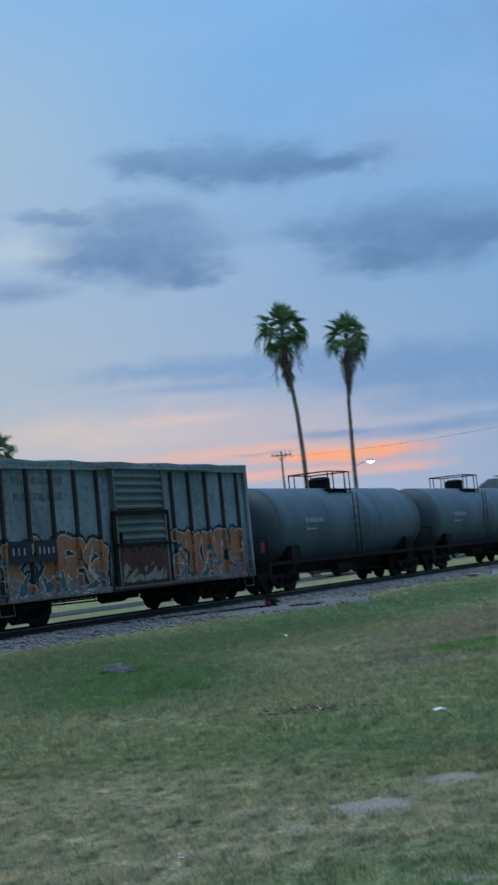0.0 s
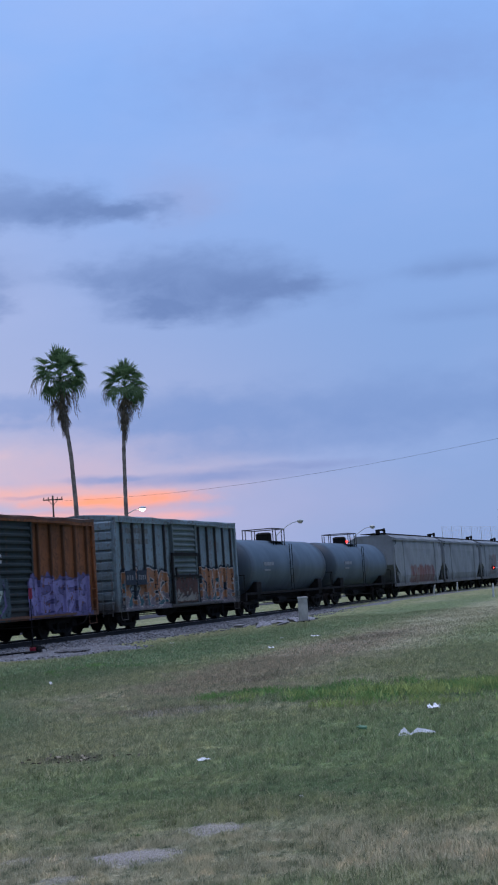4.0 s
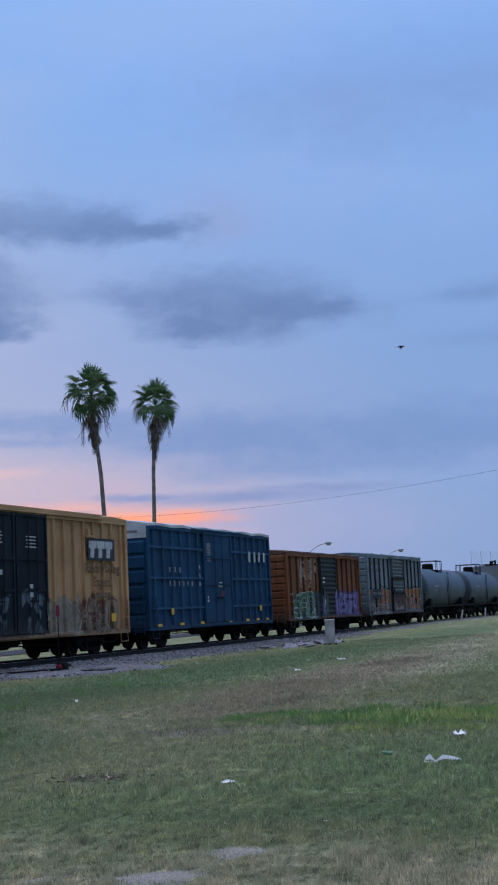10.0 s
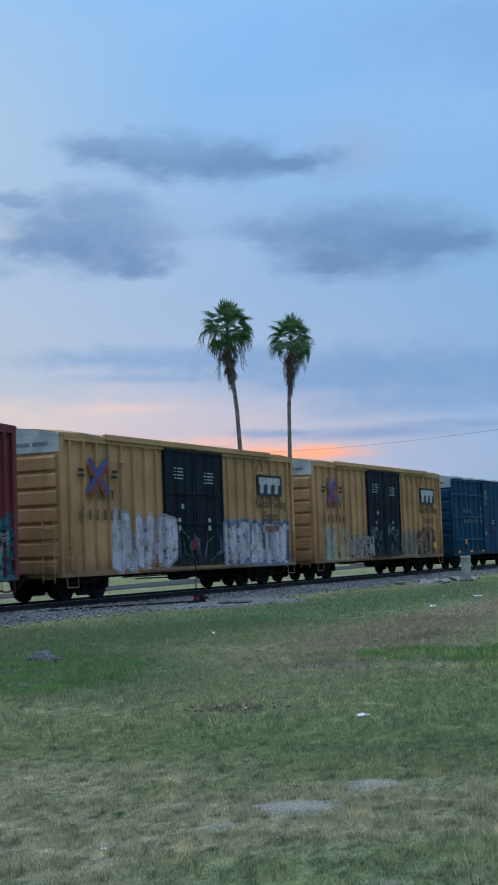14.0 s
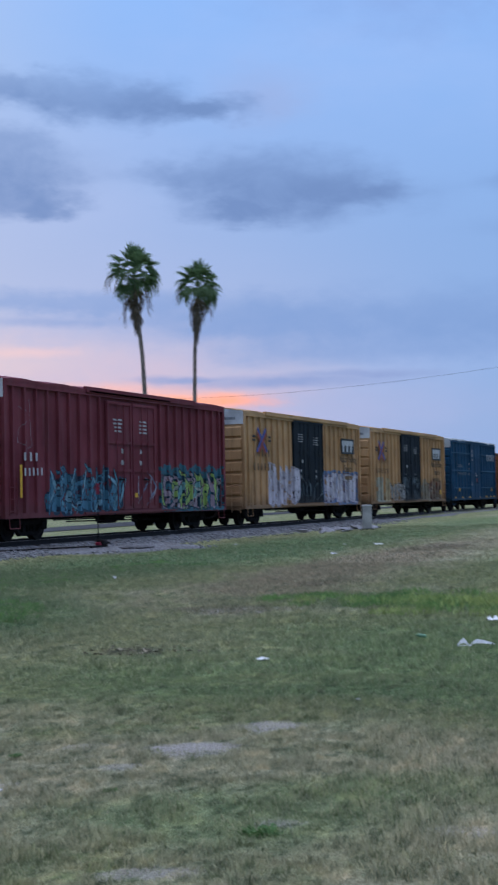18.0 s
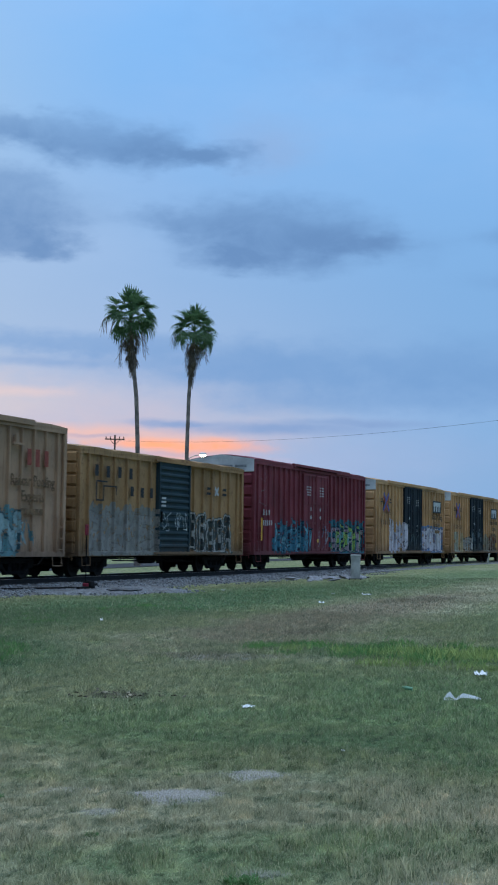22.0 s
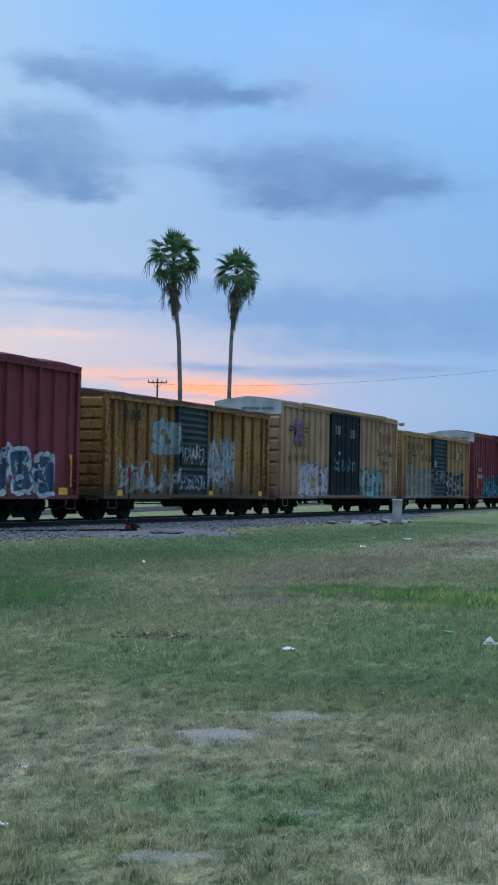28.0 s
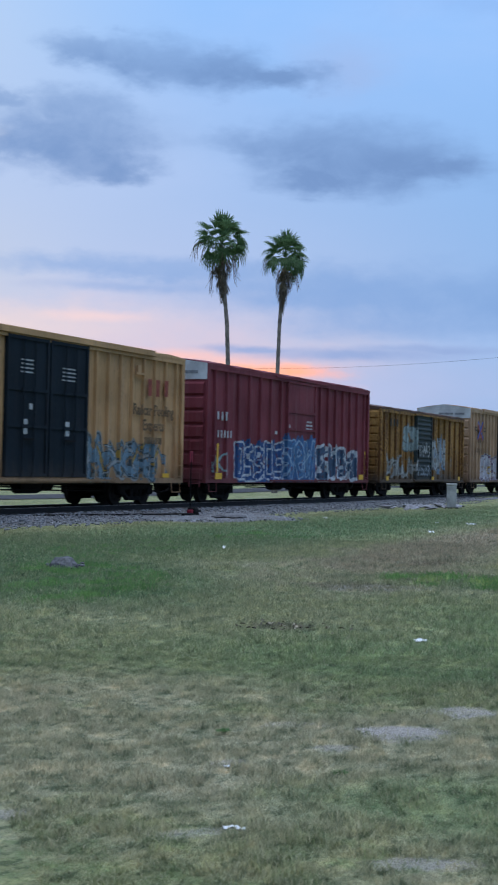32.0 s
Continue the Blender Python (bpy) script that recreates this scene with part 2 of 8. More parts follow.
# the sky away from the afterglow is dimmer near the horizon
facing = calc(wt, "ADD", calc(wt, "MULTIPLY", dx, math.cos(radians(SUNSET))), calc(wt, "MULTIPLY", dy, math.sin(radians(SUNSET))))
dim = calc(wt, "MULTIPLY", ramp01(wt, facing, 0.75, -0.6), ramp01(wt, elev, 60.0, 10.0))
sky = blend(wt, calc(wt, "MULTIPLY", dim, 0.85), sky, (0.085, 0.140, 0.235))
total = wt.nodes.new("ShaderNodeMix")
total.data_type, total.blend_type = "RGBA", "ADD"
total.inputs[0].default_value = 0.004
wt.links.new(sky, total.inputs[6])
wt.links.new(air.outputs[0], total.inputs[7])
shade = wt.nodes.new("ShaderNodeBackground")
shade.inputs["Strength"].default_value = 1.13
wt.links.new(total.outputs[2], shade.inputs["Color"])
wt.links.new(shade.outputs[0], wt.nodes.new("ShaderNodeOutputWorld").inputs[0])

# added wide overhead fill that lifts the ground; the real sun has set
lamp = bpy.data.lights.new("sun", "SUN")
lamp.energy, lamp.angle, lamp.color = 1.25, radians(60), (0.90, 0.95, 1.0)
sun = new("sun", lamp)
sun.matrix_world = look((26, 14, 90), (30, 20, 0))

# ---------------------------------------------------------------- materials


def material(name, build, rough=0.8, metal=0.0, bump=None, spec=0.3):
    """build(tree, coords) returns a colour, or (colour, bump height), or (colour, height, roughness)."""
    m = bpy.data.materials.new(name)
    m.use_nodes = True
    t = m.node_tree
    p = t.nodes["Principled BSDF"]
    p.inputs["Roughness"].default_value, p.inputs["Metallic"].default_value = rough, metal
    p.inputs["Specular IOR Level"].default_value = spec
    out = build(t)
    out = out if isinstance(out, (tuple, list)) and isinstance(out[0], bpy.types.NodeSocket) else (out,)
    plug(t, out[0], p.inputs["Base Color"])
    if len(out) > 1 and out[1] is not None:
        b = t.nodes.new("ShaderNodeBump")
        b.inputs["Strength"].default_value, b.inputs["Distance"].default_value = bump or (0.5, 0.02)
        plug(t, out[1], b.inputs["Height"])
        t.links.new(b.outputs[0], p.inputs["Normal"])
    if len(out) > 2:
        plug(t, out[2], p.inputs["Roughness"])
    return m


def coords(t, root=None):
    n = t.nodes.new("ShaderNodeTexCoord")
    n.object = root
    return n.outputs["Object"]


def plain(name, col, vary=0.35, scale=6.0, rough=0.75, metal=0.0, spec=0.3):
    def build(t):
        c = coords(t)
        n = noisy(t, c, scale, 5.0)
        g = noisy(t, c, scale * 9, 3.0)
        dark = tuple(v * (1 - vary) for v in col)
        light = tuple(min(1, v * (1 + vary * 0.6)) for v in col)
        k = blend(t, ramp01(t, n, 0.3, 0.7), dark, light)
        return blend(t, calc(t, "MULTIPLY", ramp01(t, g, 0.5, 0.75), vary * 0.6), k, dark), g
    return material(name, build, rough, metal, (0.25, 0.01), spec)


def glowing(name, col, strength):
    m = bpy.data.materials.new(name)
    m.use_nodes = True
    p = m.node_tree.nodes["Principled BSDF"]
    p.inputs["Base Color"].default_value = (*col, 1)
    p.inputs["Emission Color"].default_value, p.inputs["Emission Strength"].default_value = (*col, 1), strength
    return m


GREENS = dict(straw=(0.54, 0.485, 0.315), dry=(0.445, 0.415, 0.265), olive=(0.285, 0.305, 0.145), green=(0.165, 0.275, 0.105), lush=(0.195, 0.335, 0.085), tan=(0.320, 0.255, 0.170), deep=(0.088, 0.185, 0.072), dirt=(0.50, 0.445, 0.40), dark=(0.085, 0.068, 0.05))


def patch(t, x, y, px, py, rx, ry, edge, turn=0.0, soft=0.5):
    """1 inside a ragged oval on the ground, 0 outside."""
    a, b = calc(t, "SUBTRACT", x, px), calc(t, "SUBTRACT", y, py)
    c, s = math.cos(radians(turn)), math.sin(radians(turn))
    u = calc(t, "MULTIPLY", calc(t, "ADD", calc(t, "MULTIPLY", a, c), calc(t, "MULTIPLY", b, s)), 1 / rx)
    v = calc(t, "MULTIPLY", calc(t, "SUBTRACT", calc(t, "MULTIPLY", b, c), calc(t, "MULTIPLY", a, s)), 1 / ry)
    d = calc(t, "SQRT", calc(t, "ADD", calc(t, "MULTIPLY", u, u), calc(t, "MULTIPLY", v, v)))
    d = calc(t, "ADD", d, edge)
    return ramp01(t, d, 1 + soft, 1 - soft)


def turf(t, bare=True):
    """The colour of the meadow at a place: dry straw, worn green, lush green strips, bare dirt."""
    c = t.nodes.new("ShaderNodeTexCoord").outputs["Object"]
    x, y = split(t, c)[:2]
    big = noisy(t, c, 0.22, 3.0)
    mid = noisy(t, c, 0.9, 4.0)
    small = noisy(t, c, 5.0, 4.0, 0.65)
    edge = calc(t, "MULTIPLY_ADD", calc(t, "SUBTRACT", mid, 0.5), 1.6, calc(t, "MULTIPLY", calc(t, "SUBTRACT", small, 0.5), 0.9))
    tiny = noisy(t, c, 16.0, 3.0, 0.6)
    ragged = calc(t, "MULTIPLY_ADD", calc(t, "SUBTRACT", tiny, 0.5), 1.9, calc(t, "MULTIPLY_ADD", calc(t, "SUBTRACT", small, 0.5), 2.0, -0.35))
    mixed = calc(t, "MULTIPLY_ADD", big, 0.55, calc(t, "MULTIPLY", mid, 0.45))
    col = blend(t, ramp01(t, mixed, 0.36, 0.52), GREENS["dry"], GREENS["olive"])
    col = blend(t, calc(t, "MULTIPLY", ramp01(t, small, 0.45, 0.7), 0.6), col, GREENS["green"])
    tuft = noisy(t, stretch(t, c, 1.0, 1.5, 1.0, 5.0), 2.6, 4.0, 0.65)
    for px, py, rx, ry, turn, kind, amount in TURF:
        f = calc(t, "MULTIPLY", patch(t, x, y, px, py, rx, ry, edge, turn), amount)
        col = blend(t, f, col, GREENS[kind])
    # mottling: pale dry tips, and hollows with painted shade, a hand or two across
    col = blend(t, ramp01(t, tuft, 0.51, 0.63), col, (1.44, 1.32, 1.26), "MULTIPLY")
    col = blend(t, ramp01(t, tuft, 0.47, 0.35), col, (0.50, 0.60, 0.54), "MULTIPLY")
    speck = noisy(t, stretch(t, c, 1.0, 1.6, 1.0, 9.0), 7.0, 3.0, 0.6)
    col = blend(t, ramp01(t, speck, 0.53, 0.62), col, (1.30, 1.25, 1.26), "MULTIPLY")
    col = blend(t, ramp01(t, speck, 0.47, 0.37), col, (0.42, 0.50, 0.46), "MULTIPLY")
    if bare:
        for px, py, rx, ry, turn, amount in BARE:
            f = patch(t, x, y, px, py, rx, ry, ragged, turn, 0.55)
            col = blend(t, calc(t, "MULTIPLY", f, 0.95 * amount), col, GREENS["dirt"])
    return col, small, mid


# worn and lush stretches of the meadow: centre, half sizes, turn, kind, amount
STRIPS = [
    (30.0, 14.8, 20.0, 2.6, 0.0, "deep", 0.92),
    (60.0, 15.0, 24.0, 3.0, -2.0, "deep", 0.6),
    (34.0, 18.6, 24.0, 1.7, 0.0, "olive", 0.6),
    (30.0, 17.2, 20.0, 1.4, 0.0, "deep", 0.6),
    (40.0, 4.6, 20.0, 3.4, 6.0, "green", 0.65),
    (62.0, 5.5, 22.0, 3.2, 4.0, "green", 0.65),
    (33.0, 9.2, 15.0, 1.7, 2.0, "dry", 0.95),
    (60.0, 10.5, 18.0, 2.2, 2.0, "dry", 0.75),
    (32.0, 9.7, 11.0, 1.3, 3.0, "tan", 0.92),
    (22.0, 8.4, 4.0, 1.1, 10.0, "tan", 0.65),
    (12.6, 7.0, 2.6, 1.5, 20.0, "olive", 0.7),
    (10.2, 5.2, 2.2, 1.6, 15.0, "green", 0.45),
    (17.0, 11.9, 4.6, 1.7, 40.0, "deep", 1.0),
    # bed under the lush tufts: the shade between them painted as deep green
    (19.3, 4.6, 1.3, 3.2, 6.0, "deep", 0.8),
    (15.2, 3.6, 2.6, 2.2, 0.0, "green", 0.6),
]
PATCHES = [
    (7.0, 2.4, 1.7, 3.2, 12.0, "dry", 0.85),
    (6.8, 1.4, 1.1, 0.9, 10.0, "straw", 0.7),
    (8.3, 1.3, 0.7, 1.2, 5.0, "straw", 0.6),
    (6.4, 5.6, 1.6, 1.6, 40.0, "dry", 0.75),
    (7.9, 6.4, 0.8, 2.0, 35.0, "straw", 0.5),
    (6.2, 2.6, 0.6, 0.9, 20.0, "green", 0.7),
    (7.0, 1.9, 0.35, 0.8, 15.0, "green", 0.6),
    (12.6, 3.0, 2.9, 1.8, 12.0, "green", 0.8),
    (10.3, 3.6, 0.5, 1.3, 18.0, "deep", 0.6),
    (10.0, 1.6, 0.5, 1.2, 8.0, "deep", 0.5),
    (12.0, 1.0, 2.6, 1.5, 0.0, "green", 0.6),
    (10.6, 5.4, 0.9, 0.8, 20.0, "green", 0.5),
    (12.3, 6.5, 0.36, 0.20, -60.0, "dark", 0.7),
    (38.0, 9.9, 2.4, 0.7, 0.0, "dark", 0.5),
    (20.5, 3.4, 0.7, 0.5, 0.0, "dark", 0.45),
    (18.3, 5.4, 0.5, 0.5, 0.0, "dark", 0.55),
    (17.4, 7.6, 1.0, 0.5, -60.0, "dark", 0.5),
    (22.8, 8.2, 1.6, 0.30, 0.0, "dark", 0.5),
    (14.4, 10.8, 2.0, 1.0, 40.0, "deep", 0.7),
]
TURF = STRIPS + PATCHES
BARE = [(7.68, 3.62, 0.25, 0.15, -73.0, 1.0), (7.50, 3.60, 0.15, 0.10, -73.0, 0.55), (8.65, 3.47, 0.20, 0.20, -70.0, 0.85), (7.62, 4.32, 0.15, 0.09, -70.0, 0.5), (7.09, 3.81, 0.12, 0.07, -60.0, 0.55),
        (6.44, 4.17, 0.12, 0.07, -60.0, 0.6), (5.14, 2.67, 0.16, 0.07, -65.0, 0.7), (6.18, 1.54, 0.20, 0.08, -70.0, 0.6), (6.13, 2.42, 0.10, 0.06, -70.0, 0.5), (4.94, 4.62, 0.12, 0.06, -45.0, 0.6), (5.09, 3.69, 0.16, 0.06, -50.0, 0.5),
        (17.4, 7.3, 0.7, 0.35, -60.0, 0.45), (10.2, 1.7, 0.16, 0.07, -75.0, 0.5)]


def build_ground(t):
    col, small, mid = turf(t)
    c = t.nodes.new("ShaderNodeTexCoord").outputs["Object"]
    grain = noisy(t, c, 38.0, 4.0, 0.7)
    straw = noisy(t, stretch(t, c, 60.0, 90.0, 20.0), 1.0, 2.0)
    # darker shading of the gaps among the grass, put into the ground colour
    col = blend(t, calc(t, "MULTIPLY", ramp01(t, grain, 0.42, 0.68), 0.34), col, (0.07, 0.075, 0.038))
    col = blend(t, calc(t, "MULTIPLY", ramp01(t, straw, 0.6, 0.8), 0.4), col, (0.40, 0.35, 0.24))
    fibre = noisy(t, stretch(t, c, 26.0, 40.0, 20.0), 1.0, 4.0, 0.7)
    col = blend(t, calc(t, "MULTIPLY", ramp01(t, fibre, 0.40, 0.25), 0.5), col, (0.06, 0.07, 0.035))
    col = blend(t, calc(t, "MULTIPLY", ramp01(t, fibre, 0.56, 0.70), 0.5), col, (0.41, 0.40, 0.25))
    col = blend(t, 0.12, col, (0.20, 0.175, 0.125))
    return col, calc(t, "ADD", grain, fibre)


def build_blades(t):
    col, small, mid = turf(t, False)
    r = t.nodes.new("ShaderNodeNewGeometry").outputs["Random Per Island"]
    col = blend(t, calc(t, "MULTIPLY", ramp01(t, r, 0.70, 0.9), 0.55), col, (0.53, 0.495, 0.30))
    col = blend(t, calc(t, "MULTIPLY", ramp01(t, r, 0.40, 0.0), 0.5), col, (0.095, 0.125, 0.050))
    return blend(t, 0.11, col, (0.6, 0.58, 0.42), "SCREEN")


def build_stalks(t):
    col, small, mid = turf(t, False)
    r = t.nodes.new("ShaderNodeNewGeometry").outputs["Random Per Island"]
    col = blend(t, calc(t, "MULTIPLY", ramp01(t, r, 0.25, 0.85), 0.85), col, (0.53, 0.495, 0.31))
    return blend(t, calc(t, "MULTIPLY", ramp01(t, r, 0.25, 0.0), 0.5), col, (0.08, 0.14, 0.045))


MEADOW = material("meadow", build_ground, 0.95, 0.0, (0.8, 0.05), 0.1)
BLADES = material("grass blades", build_blades, 0.9, 0.0, None, 0.1)


def soften(m, through=0.38, lift=0.45):
    """Thin leaves let light through, and are lit nearly as the sward or crown that they form."""
    t = m.node_tree
    p = t.nodes["Principled BSDF"]
    if lift:
        geo = t.nodes.new("ShaderNodeNewGeometry").outputs["Normal"]
        up = t.nodes.new("ShaderNodeVectorMath")
        up.operation = "MULTIPLY_ADD"
        plug(t, geo, up.inputs[0])
        up.inputs[1].default_value, up.inputs[2].default_value = (lift, lift, lift), (0, 0, 1)
        unit = t.nodes.new("ShaderNodeVectorMath")
        unit.operation = "NORMALIZE"
        t.links.new(up.outputs[0], unit.inputs[0])
        t.links.new(unit.outputs[0], p.inputs["Normal"])
    thin = t.nodes.new("ShaderNodeBsdfTranslucent")
    t.links.new(p.inputs["Base Color"].links[0].from_socket, thin.inputs["Color"])
    both = t.nodes.new("ShaderNodeMixShader")
    both.inputs[0].default_value = through
    t.links.new(p.outputs[0], both.inputs[1])
    t.links.new(thin.outputs[0], both.inputs[2])
    t.links.new(both.outputs[0], t.nodes["Material Output"].inputs["Surface"])


soften(BLADES)
STALKGRASS = material("dry grass stalks", build_stalks, 0.9, 0.0, None, 0.1)
soften(STALKGRASS)


def build_ballast(t):
    c = coords(t)
    v = t.nodes.new("ShaderNodeTexVoronoi")
    plug(t, c, v.inputs["Vector"])
    v.inputs["Scale"].default_value = 13.0
    g = split(t, v.outputs["Color"])[0]
    col = blend(t, g, (0.13, 0.135, 0.142), (0.255, 0.26, 0.272))
    n = noisy(t, c, 0.8, 4.0)
    col = blend(t, calc(t, "MULTIPLY", ramp01(t, n, 0.45, 0.65), 0.6), col, (0.13, 0.115, 0.10))
    return col, v.outputs["Distance"]


BALLAST = material("ballast", build_ballast, 0.95, 0.0, (1.0, 0.06), 0.15)
STONE = plain("grey stone", (0.27, 0.27, 0.29), 0.5, 3.0, 0.95)
STEEL = plain("worn rail steel", (0.030, 0.025, 0.024), 0.4, 8.0, 0.6, 0.3)
RAILTOP = plain("polished rail head", (0.45, 0.45, 0.47), 0.2, 8.0, 0.35, 1.0)
TIE = plain("weathered creosote timber", (0.06, 0.05, 0.045), 0.4, 4.0, 0.9)
IRON = plain("grimy black iron", (0.015, 0.014, 0.014), 0.5, 4.0, 0.85, 0.0, 0.1)
WHEEL = plain("rusty wheel steel", (0.020, 0.017, 0.016), 0.4, 5.0, 0.75, 0.1, 0.15)


def build_tank(t):
    c = coords(t)
    x, y, z = split(t, c)[:3]
    n = noisy(t, stretch(t, c, 1.0, 1.0, 0.35), 1.1, 5.0, 0.6)
    g = noisy(t, c, 11.0, 4.0, 0.65)
    col = blend(t, ramp01(t, n, 0.3, 0.7), (0.045, 0.078, 0.108), (0.075, 0.118, 0.152))
    # end shading put into the paint at the heads; darker along seam and belly
    ends = ramp01(t, calc(t, "MULTIPLY_ADD", n, 0.9, calc(t, "ABSOLUTE", x)), 5.9, 6.8)
    seam = ramp01(t, calc(t, "ABSOLUTE", calc(t, "MULTIPLY_ADD", n, 0.8, calc(t, "SUBTRACT", x, 1.3))), 0.75, 0.1)
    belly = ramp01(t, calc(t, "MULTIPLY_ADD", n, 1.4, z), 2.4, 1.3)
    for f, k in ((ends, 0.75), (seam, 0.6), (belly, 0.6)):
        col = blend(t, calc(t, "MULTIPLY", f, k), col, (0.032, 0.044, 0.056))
    col = blend(t, calc(t, "MULTIPLY", ramp01(t, g, 0.6, 0.75), 0.25), col, (0.06, 0.055, 0.05))
    return col, g


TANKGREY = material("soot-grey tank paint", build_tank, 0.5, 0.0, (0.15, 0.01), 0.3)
WHITEISH = plain("faded white paint", (0.62, 0.62, 0.62), 0.15, 2.0, 0.7)
GALV = plain("galvanised roof sheet", (0.55, 0.57, 0.58), 0.25, 1.5, 0.55, 0.2)
YELLOWTAPE = plain("yellow reflective tape", (0.75, 0.42, 0.03), 0.15, 8.0, 0.5)
CABINET = plain("grey cabinet paint", (0.42, 0.44, 0.46), 0.15, 1.5, 0.6)
CONCRETE = plain("pale concrete", (0.42, 0.42, 0.41), 0.25, 3.0, 0.9)
PAPER = plain("white litter", (0.85, 0.86, 0.87), 0.1, 8.0, 0.8)
WOOD = plain("weathered pole wood", (0.13, 0.10, 0.085), 0.4, 3.0, 0.9)
BARK = plain("palm bark", (0.235, 0.20, 0.18), 0.4, 3.0, 0.95)
FROND = plain("palm green", (0.105, 0.190, 0.085), 0.4, 2.0, 0.7)
soften(FROND, 0.4, 0.0)
DEADFROND = plain("dry palm brown", (0.20, 0.165, 0.13), 0.4, 2.0, 0.9)
LEAF = plain("dark leaves", (0.05, 0.10, 0.035), 0.5, 2.0, 0.85)

# ---------------------------------------------------------------- mesh helpers


def box(bm, x0, x1, y0, y1, z0, z1, bevel=0.0):
    m = Matrix.Translation(((x0 + x1) / 2, (y0 + y1) / 2, (z0 + z1) / 2)) @ Matrix.Diagonal((x1 - x0, y1 - y0, z1 - z0, 1))
    made = bmesh.ops.create_cube(bm, size=1, matrix=m)["verts"]
    if bevel:
        bmesh.ops.bevel(bm, geom=list({e for v in made for e in v.link_edges}), offset=bevel, segments=1, affect="EDGES")


def rod(bm, a, b, r0, r1=None, sides=8, caps=True):
    a, b = Vector(a), Vector(b)
    turn = (b - a).to_track_quat("Z", "Y").to_matrix().to_4x4()
    bmesh.ops.create_cone(bm, cap_ends=caps, segments=sides, radius1=r0, radius2=r0 if r1 is None else r1, depth=(b - a).length,
                          matrix=Matrix.Translation((a + b) / 2) @ turn)


def sheet(bm, corners):
    return bm.faces.new([bm.verts.new(c) for c in corners])


def mesh_of(name, bm, mat):
    me = bpy.data.meshes.new(name)
    bm.to_mesh(me)
    bm.free()
    for m in mat if isinstance(mat, (list, tuple)) else (mat,):
        me.materials.append(m)
    return me


def part(name, bm, mat, parent=None, label="", at=None):
    """Links a bmesh (or a mesh that is shared) as one mesh object."""
    me = bm if isinstance(bm, bpy.types.Mesh) else mesh_of(name, bm, mat)
    ob = new(name, me)
    ob.parent = parent
    if at is not None:
        ob.matrix_basis = at if isinstance(at, Matrix) else Matrix.Translation(at)
    if label:
        tagged(ob, label)
    return ob


def thing(name, label, category, group="", kind="", at=(0, 0, 0)):
    ob = new(name)
    ob.empty_display_size = 0.3
    ob.matrix_basis = at if isinstance(at, Matrix) else Matrix.Translation(at)
    return tagged(ob, label, category, group, kind)


def from_lists(name, verts, faces, mat):
    me = bpy.data.meshes.new(name)
    me.from_pydata(verts, [], faces)
    me.materials.append(mat)
    return me


def smooth(me):
    me.polygons.foreach_set("use_smooth", [True] * len(me.polygons))
    return me


# ---------------------------------------------------------------- ground, track


def rise(x, y):
    """Height of the meadow: flat near the path, a little higher far along the track."""
    k = min(1, max(0, (x - 50) / 45))
    return 0.28 * k * k * (3 - 2 * k)


def swell(x, y):
    """Small unevenness of the near meadow."""
    return 0.05 * (noise.noise((x * 0.35, y * 0.35, 0)) + 0.5 * noise.noise((x * 1.1, y * 1.1, 3)))


RAIL_Z = 0.33
TRACK_Y = 23.64


def build_meadow():
    xs = [-2500, -900, -300, -120, -60, -30, -15, -8] + [-4 + 0.5 * i for i in range(14)] + [3 + 0.125 * i for i in range(88)] + [14 + 0.25 * i for i in range(56)] + [28 + 0.5 * i for i in range(26)] + [42 + 2 * i for i in range(40)] + [130, 150, 200, 300, 500, 900, 1600, 2600]
    ys = [-2500, -900, -300, -100, -40, -20, -12] + [-8 + 0.5 * i for i in range(14)] + [-1 + 0.125 * i for i in range(88)] + [10 + 0.25 * i for i in range(40)] + [20, 20.5] + [21, 22, 24, 26, 28, 32, 38, 46, 60, 80, 110, 160, 260, 500, 1000, 2600]
    verts = []
    for y in ys:
        for x in xs:
            near = 1.0 if -4 <= x <= 45 and -8 <= y <= 19.5 else 0.0
            bump = swell(x, y) * near
            verts.append((x, y, rise(x, y) + bump))
    w = len(xs)
    faces = [(j * w + i, j * w + i + 1, (j + 1) * w + i + 1, (j + 1) * w + i) for j in range(len(ys) - 1) for i in range(w - 1)]
    ob = new("ground", smooth(from_lists("ground", verts, faces, MEADOW)))
    return tagged(ob, "worn meadow of dry and green grass beside the track", "ground", kind="structure")


ground = build_meadow()


def toe_at(x):
    """The uneven near edge of the gravel; a thin tongue of it spreads over the meadow."""
    n = noise.noise((x * 0.12, 5, 0)) + 0.5 * noise.noise((x * 0.5, 9, 0))
    f = max(0.0, 1 - abs(x - 37.6) / 5.5)
    return 20.4 - 0.9 * max(0, n) - 2.6 * f * f * (3 - 2 * f)


